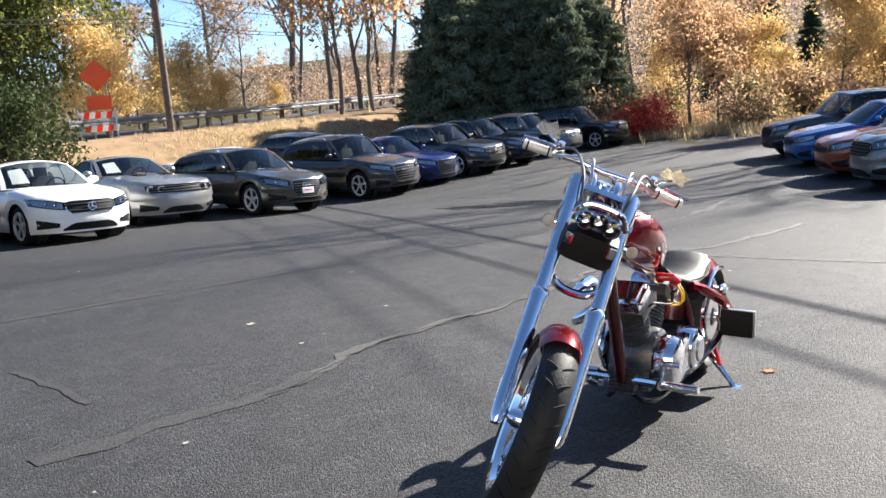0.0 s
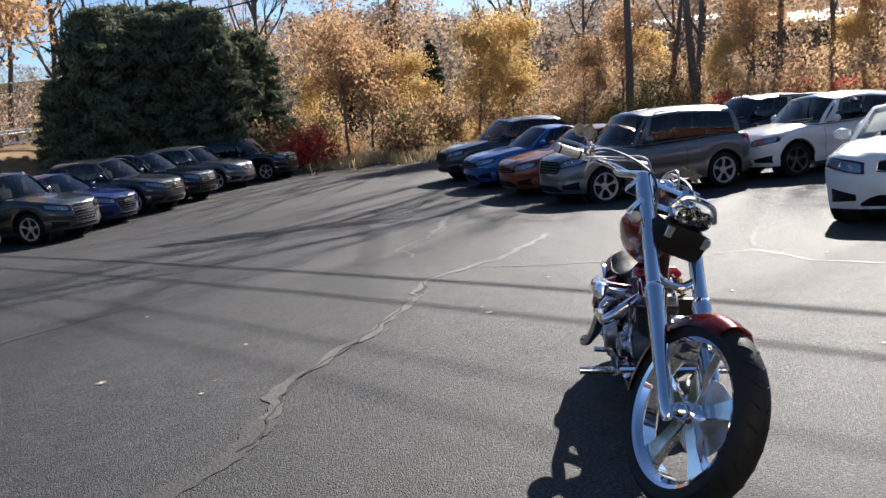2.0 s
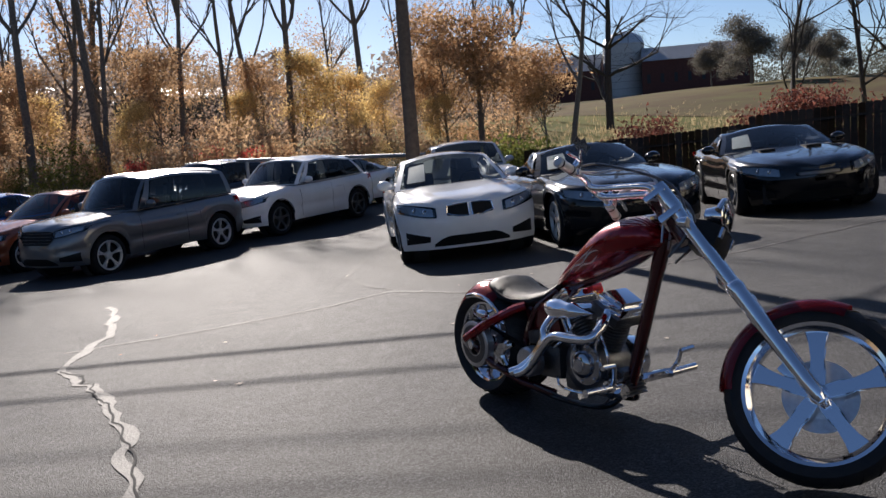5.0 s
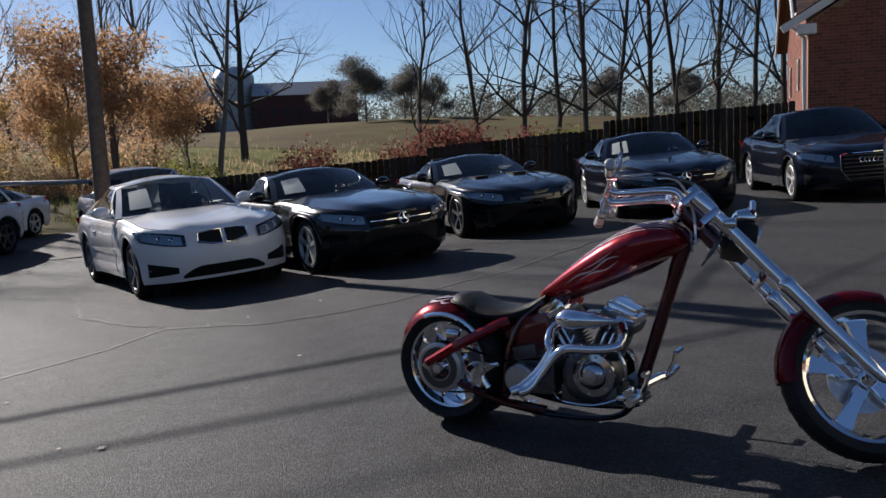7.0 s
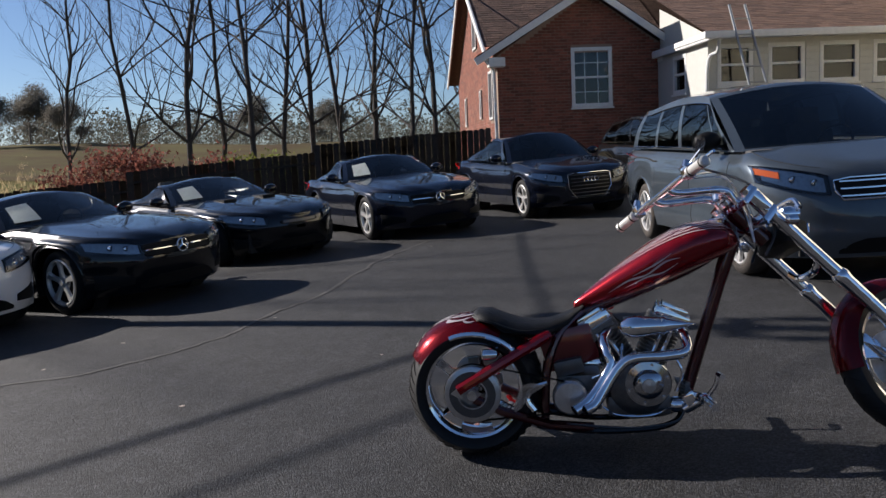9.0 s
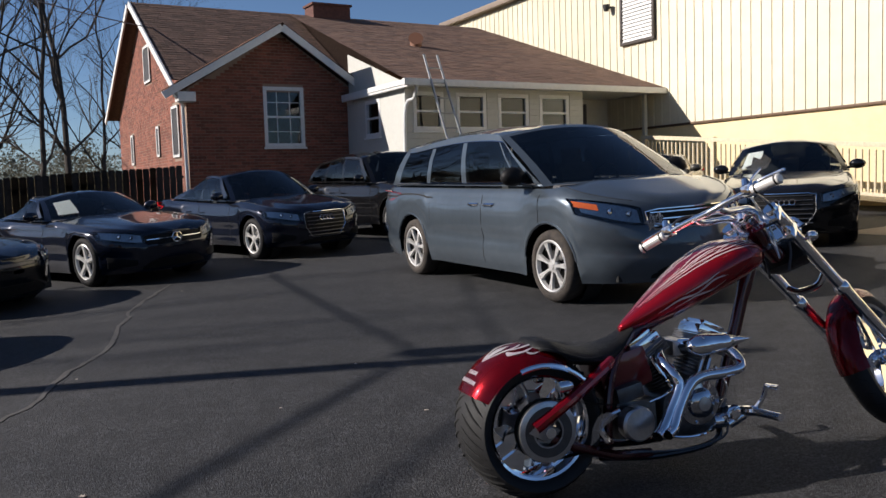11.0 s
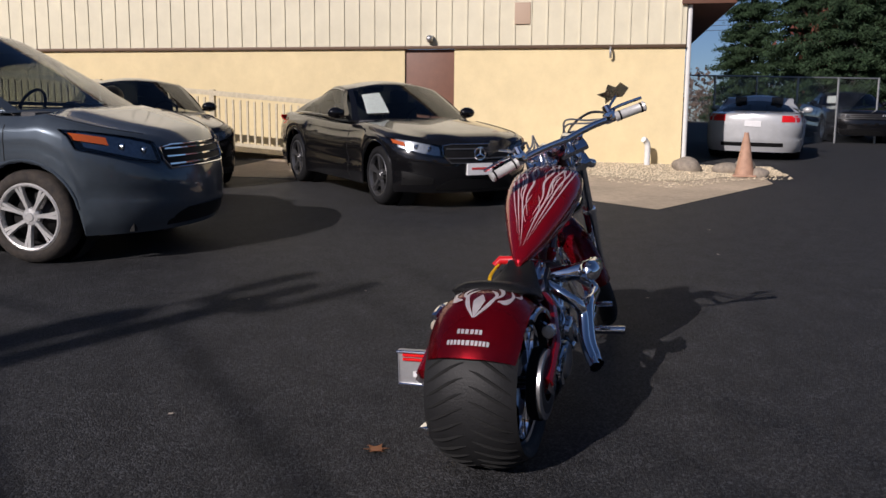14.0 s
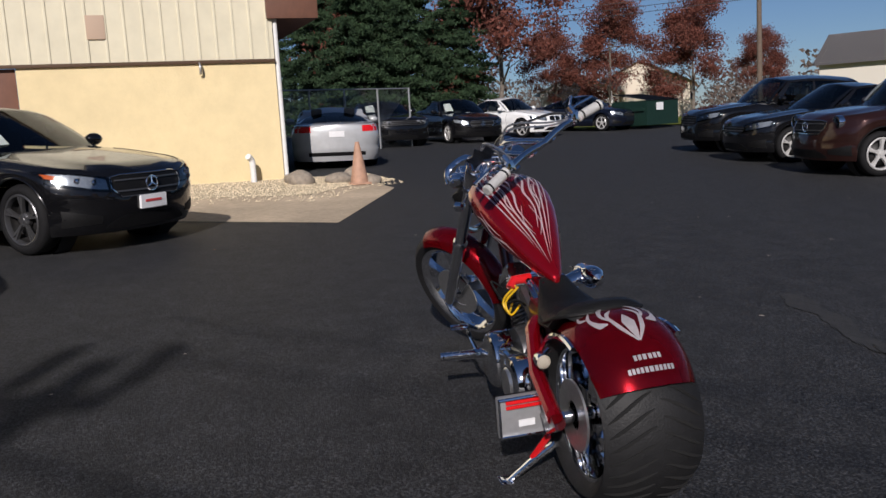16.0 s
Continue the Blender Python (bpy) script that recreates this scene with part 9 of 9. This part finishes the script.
# handlebar on tall risers, grips, levers, mirrors
GRIP = NECK + U * 0.375 - NN * 0.195
c0 = AX + U * 1.01 - NN * 0.03
for s in (1, -1):
    bm = bmesh.new()
    tube(bm, spline([c0 + Vector((0, s * 0.05, 0)), c0 + U * 0.08 - NN * 0.01 + Vector((0, s * 0.055, 0)), GRIP + U * -0.05 + NN * 0.03 + Vector((0, s * 0.06, 0)), GRIP + Vector((0, s * 0.06, 0))], 6), [0.018] * 8 + [0.015] * 11, 12)
    bpart("riser", bm, M_CHROME, front=True)
    bm = bmesh.new()
    tube(bm, spline([GRIP + Vector((0, 0, 0)), GRIP + NN * 0.01 + Vector((0, s * 0.12, 0)), GRIP + Vector((0, s * 0.24, 0))], 5), 0.0145, 14)
    bpart("handlebar", bm, M_CHROME, front=True)
    bm = bmesh.new()
    g0, g1 = GRIP + Vector((0, s * 0.235, 0)), GRIP - NN * 0.015 + Vector((0, s * 0.372, 0))
    tube(bm, [g0.lerp(g1, t) for t in (0, 0.02, 0.1, 0.9, 0.96, 1)], [0.017, 0.023, 0.021, 0.021, 0.024, 0.017], 16)
    grip = bpart("grip", bm, M_GRIP, front=True, label="chrome and rubber grip")
    for k in range(2):
        bm = bmesh.new()
        q = g0.lerp(g1, 0.12 + 0.70 * k)
        dd = (g1 - g0).normalized()
        tube(bm, [q, q + dd * 0.008], 0.0225, 14)
        bpart("grip_ring", bm, M_BLACKP, grip, front=True)
    bm = bmesh.new()
    tube(bm, spline([g0, g0 + NN * 0.05 + Vector((0, s * 0.02, 0)), g1 + NN * 0.055 + Vector((0, s * 0.01, 0))], 5), [0.012] * 5 + [0.007] * 6, 8)
    bpart("lever", bm, M_CHROME, front=True)
    bm = bmesh.new()
    mb = g0 + NN * 0.02
    mt = g0 + NN * 0.085 + U * 0.03 + Vector((0, s * 0.05, 0))
    tube(bm, spline([mb, mb + NN * 0.03 + U * 0.02, mt], 4), 0.006, 8)
    mir = bpart("mirror_stem", bm, M_CHROME, front=True)
    bm = bmesh.new()
    shape = [(-0.055, -0.012), (-0.035, 0.022), (-0.012, 0.012), (0.010, 0.034), (0.030, 0.012), (0.062, 0.016), (0.040, -0.010), (0.046, -0.030), (0.008, -0.022), (-0.022, -0.032)]
    f = bm.faces.new([bm.verts.new(mt + Vector((0.015 * a / 0.06, a * 1.15, b * 1.15 + 0.022))) for a, b in shape])
    bmesh.ops.solidify(bm, geom=[f], thickness=0.010)
    bpart("mirror", bm, M_STEELM, mir, "flame-shaped chrome mirror", front=True, smooth=False)
    bm = bmesh.new()
    tube(bm, spline([g0 + NN * 0.03, g0 + NN * 0.12 - U * 0.03 + Vector((0, -s * 0.08, 0)), c0 + Vector((0.06, s * 0.10, 0.05)), AX + U * 0.80 + Vector((-0.02, s * 0.07, 0)), NECK + Vector((0.02, s * 0.05, -0.16))], 6), 0.006, 6)
    bpart("control_cable", bm, M_STEELD, front=True)
    for k in (0, 1):
        bm = bmesh.new()
        tube(bm, spline([g0 + NN * 0.02 - U * (0.01 + 0.012 * k), GRIP + NN * (0.06 + 0.02 * k) - U * 0.03 + Vector((0, s * 0.14, 0)), c0 + U * (0.10 + 0.03 * k) + NN * 0.03 + Vector((0, s * 0.08, 0)), c0 - U * 0.04 + Vector((0, s * (0.05 + 0.02 * k), 0)), NECK + Vector((-0.02, s * 0.05, -0.10))], 6), 0.0045, 6)
        bpart("braided_hose", bm, M_ALU, front=True)
    bm = bmesh.new()
    q = GRIP + Vector((0, s * 0.215, 0))
    box(bm, q + NN * 0.012, (0.045, 0.05, 0.05), None, 0.012)
    tube(bm, [q + NN * 0.02 + U * 0.02, q + NN * 0.05 + U * 0.035], [0.018, 0.016], 10)
    bpart("switch_housing", bm, M_CHROME, front=True)
bm = bmesh.new()
tube(bm, [AX + U * 1.0 - NN * 0.03, AX + U * 1.045 - NN * 0.03], 0.03, 14)
lathe(bm, [(0.0, 0.02), (0.034, 0.016), (0.038, -0.01), (0.0, -0.02)], 20, 'Z', AX + U * 1.05 - NN * 0.05 + Vector((0, 0, 0.02)))
bpart("speedometer", bm, M_CHROME, front=True)

# ---- bricks of the house ----
def brick_spots(width, z0, z1, top, holes):
    """Running bond: (x, z, length) of each brick below the line top(x) and outside the openings."""
    out, z, row = [], z0, 0
    while z < z1:
        x = -0.105 if row % 2 else 0.0
        while x < width - 0.02:
            a, b = max(x, 0.0), min(x + 0.20, width)
            for h in holes:
                if z < h[3] and z + 0.065 > h[2] and a < h[1] and b > h[0]:
                    if a < h[0]:
                        b = h[0]
                    elif b > h[1]:
                        a = h[1]
                    else:
                        b = a
            if b - a > 0.03 and z + 0.065 < min(top(a), top(b)):
                out.append((a, z, b - a))
            x += 0.21
        z += 0.0755
        row += 1
    return out


def lay_bricks(spots, m, near, name):
    """The bricks near the main window are single parts, the others one joined field."""
    rnd_ = random.Random(5)
    bm = bmesh.new()
    box(bm, (0.5, 0.018, 0.0325), (1.0, 0.028, 0.065))
    one = mesh_of(bm, "brick", False)
    one.materials.append(M_BRICK)
    spots = sorted(spots, key=lambda q: (q[0] - near[0]) ** 2 + (q[1] - near[1]) ** 2)
    for x, z, l in spots[:300 if name == "front" else 0]:
        part("brick", one, None, house, at=m @ Matrix.Translation((x, rnd_.uniform(-0.002, 0.002), z)) @ Matrix.Diagonal((l, 1, 1, 1)))
    verts, faces = [], []
    for x, z, l in spots[300 if name == "front" else 0:]:
        k, y = len(verts), rnd_.uniform(-0.002, 0.002)
        verts += [m @ Vector((x + l * a, y + 0.018 + 0.014 * b, z + 0.065 * c)) for a in (0, 1) for b in (-1, 1) for c in (0, 1)]
        faces += [(k, k + 1, k + 5, k + 4), (k, k + 2, k + 3, k + 1), (k + 4, k + 5, k + 7, k + 6), (k + 1, k + 3, k + 7, k + 5), (k, k + 4, k + 6, k + 2)]
    me = bpy.data.meshes.new("brick_field")
    me.from_pydata(verts, [], faces)
    bm = bmesh.new()
    bm.from_mesh(me)
    bmesh.ops.recalc_face_normals(bm, faces=bm.faces)
    bm.to_mesh(me)
    bm.free()
    me.materials.append(M_BRICKF)
    ob = part("brick_field", me, None, house)
    ob["kind"] = "stuff"


M_BRICKF = mat("red_brick_field", (0.235, 0.080, 0.050), 0.85, var=0.35, scale=20, bump=0.4, bump_scale=120, island=0.35, coarse=0.1)
lay_bricks(brick_spots(GW, 0.9, 5.2, lambda x: EV + (APEX - 0.14 - EV) * (1 - abs(x - GX) / GX), [(WX0 - 0.022, WX1 + 0.022, WZ0 - 0.075, WZ1 + 0.025)]), Matrix.Identity(4), (2.3, 3.2), "front")
lay_bricks(brick_spots(SIDE, 0.9, 6.4, lambda x: EV + (RIDGE - 0.12 - EV) * (1 - abs(x - SIDE / 2) / (SIDE / 2)), [(0.72, 1.48, 2.17, 3.48), (2.97, 3.38, 2.27, 3.13), (6.57, 7.03, 2.17, 3.13), (3.67, 4.53, 4.32, 5.38)]), Matrix.Rotation(radians(90), 4, 'Z') @ Matrix.Diagonal((1, -1, 1, 1)), (2, 3), "side")


# ---- shingles ----
def shingle_field(p00, p10, p11, p01, rows, seed, keep=None):
    """Staggered tabs on a roof plane: p00 to p10 along the eave, p01 to p11 along the ridge."""
    rnd_ = random.Random(seed)
    p00, p10, p11, p01 = [Vector(p) for p in (p00, p10, p11, p01)]
    nrm = (p10 - p00).cross(p01 - p00).normalized()
    if nrm.z < 0:
        nrm = -nrm
    verts, faces = [], []
    for r in range(rows):
        t0, t1 = r / rows, (r + 1.12) / rows
        a0, b0 = p00.lerp(p01, t0), p10.lerp(p11, t0)
        a1, b1 = p00.lerp(p01, min(1, t1)), p10.lerp(p11, min(1, t1))
        n = max(1, int((b0 - a0).length / 0.31))
        off = rnd_.random()
        for i in range(-1, n + 1):
            u0, u1 = max(0.0, (i + off) / n), min(1.0, (i + off + 0.96) / n)
            if u1 - u0 < 0.1 / n:
                continue
            lo0, lo1, hi0, hi1 = a0.lerp(b0, u0), a0.lerp(b0, u1), a1.lerp(b1, u0), a1.lerp(b1, u1)
            if keep and not keep((lo0 + hi1) / 2):
                continue
            k, l = len(verts), 0.010 + rnd_.uniform(0, 0.006)
            verts += [lo0 + nrm * 0.004, lo1 + nrm * 0.004, lo1 + nrm * l, lo0 + nrm * l, hi1 + nrm * 0.008, hi0 + nrm * 0.008]
            faces += [(k, k + 1, k + 2, k + 3), (k + 3, k + 2, k + 4, k + 5)]
    me = bpy.data.meshes.new("shingle_field")
    me.from_pydata(verts, [], faces)
    me.materials.append(M_SHINGLE)
    ob = part("shingle_field", me, None, house)
    ob["kind"] = "stuff"


shingle_field((PEX0, PY, PE + 0.045), (PEX1, PY, PE + 0.045), (10.9, RY + 0.2, RIDGE), (GW - 0.2, RY + 0.2, RIDGE), 46, 1)
shingle_field((-0.32, 0.08, EZ + 0.005), (GW, 0.08, EZ + 0.005), (GW, RY + 0.2, RIDGE + 0.005), (-0.32, RY + 0.2, RIDGE + 0.005), 34, 2, lambda p: True)
shingle_field((-0.55, -0.36, EV - 0.045), (-0.55, 0.6, EV - 0.045), (GX, 2.6, APEX + 0.025), (GX, -0.36, APEX + 0.025), 20, 3)
shingle_field((GW + 0.35, -0.36, EV - 0.045), (GW + 0.35, 0.8, EV - 0.045), (GX, 2.6, APEX + 0.025), (GX, -0.36, APEX + 0.025), 20, 4)
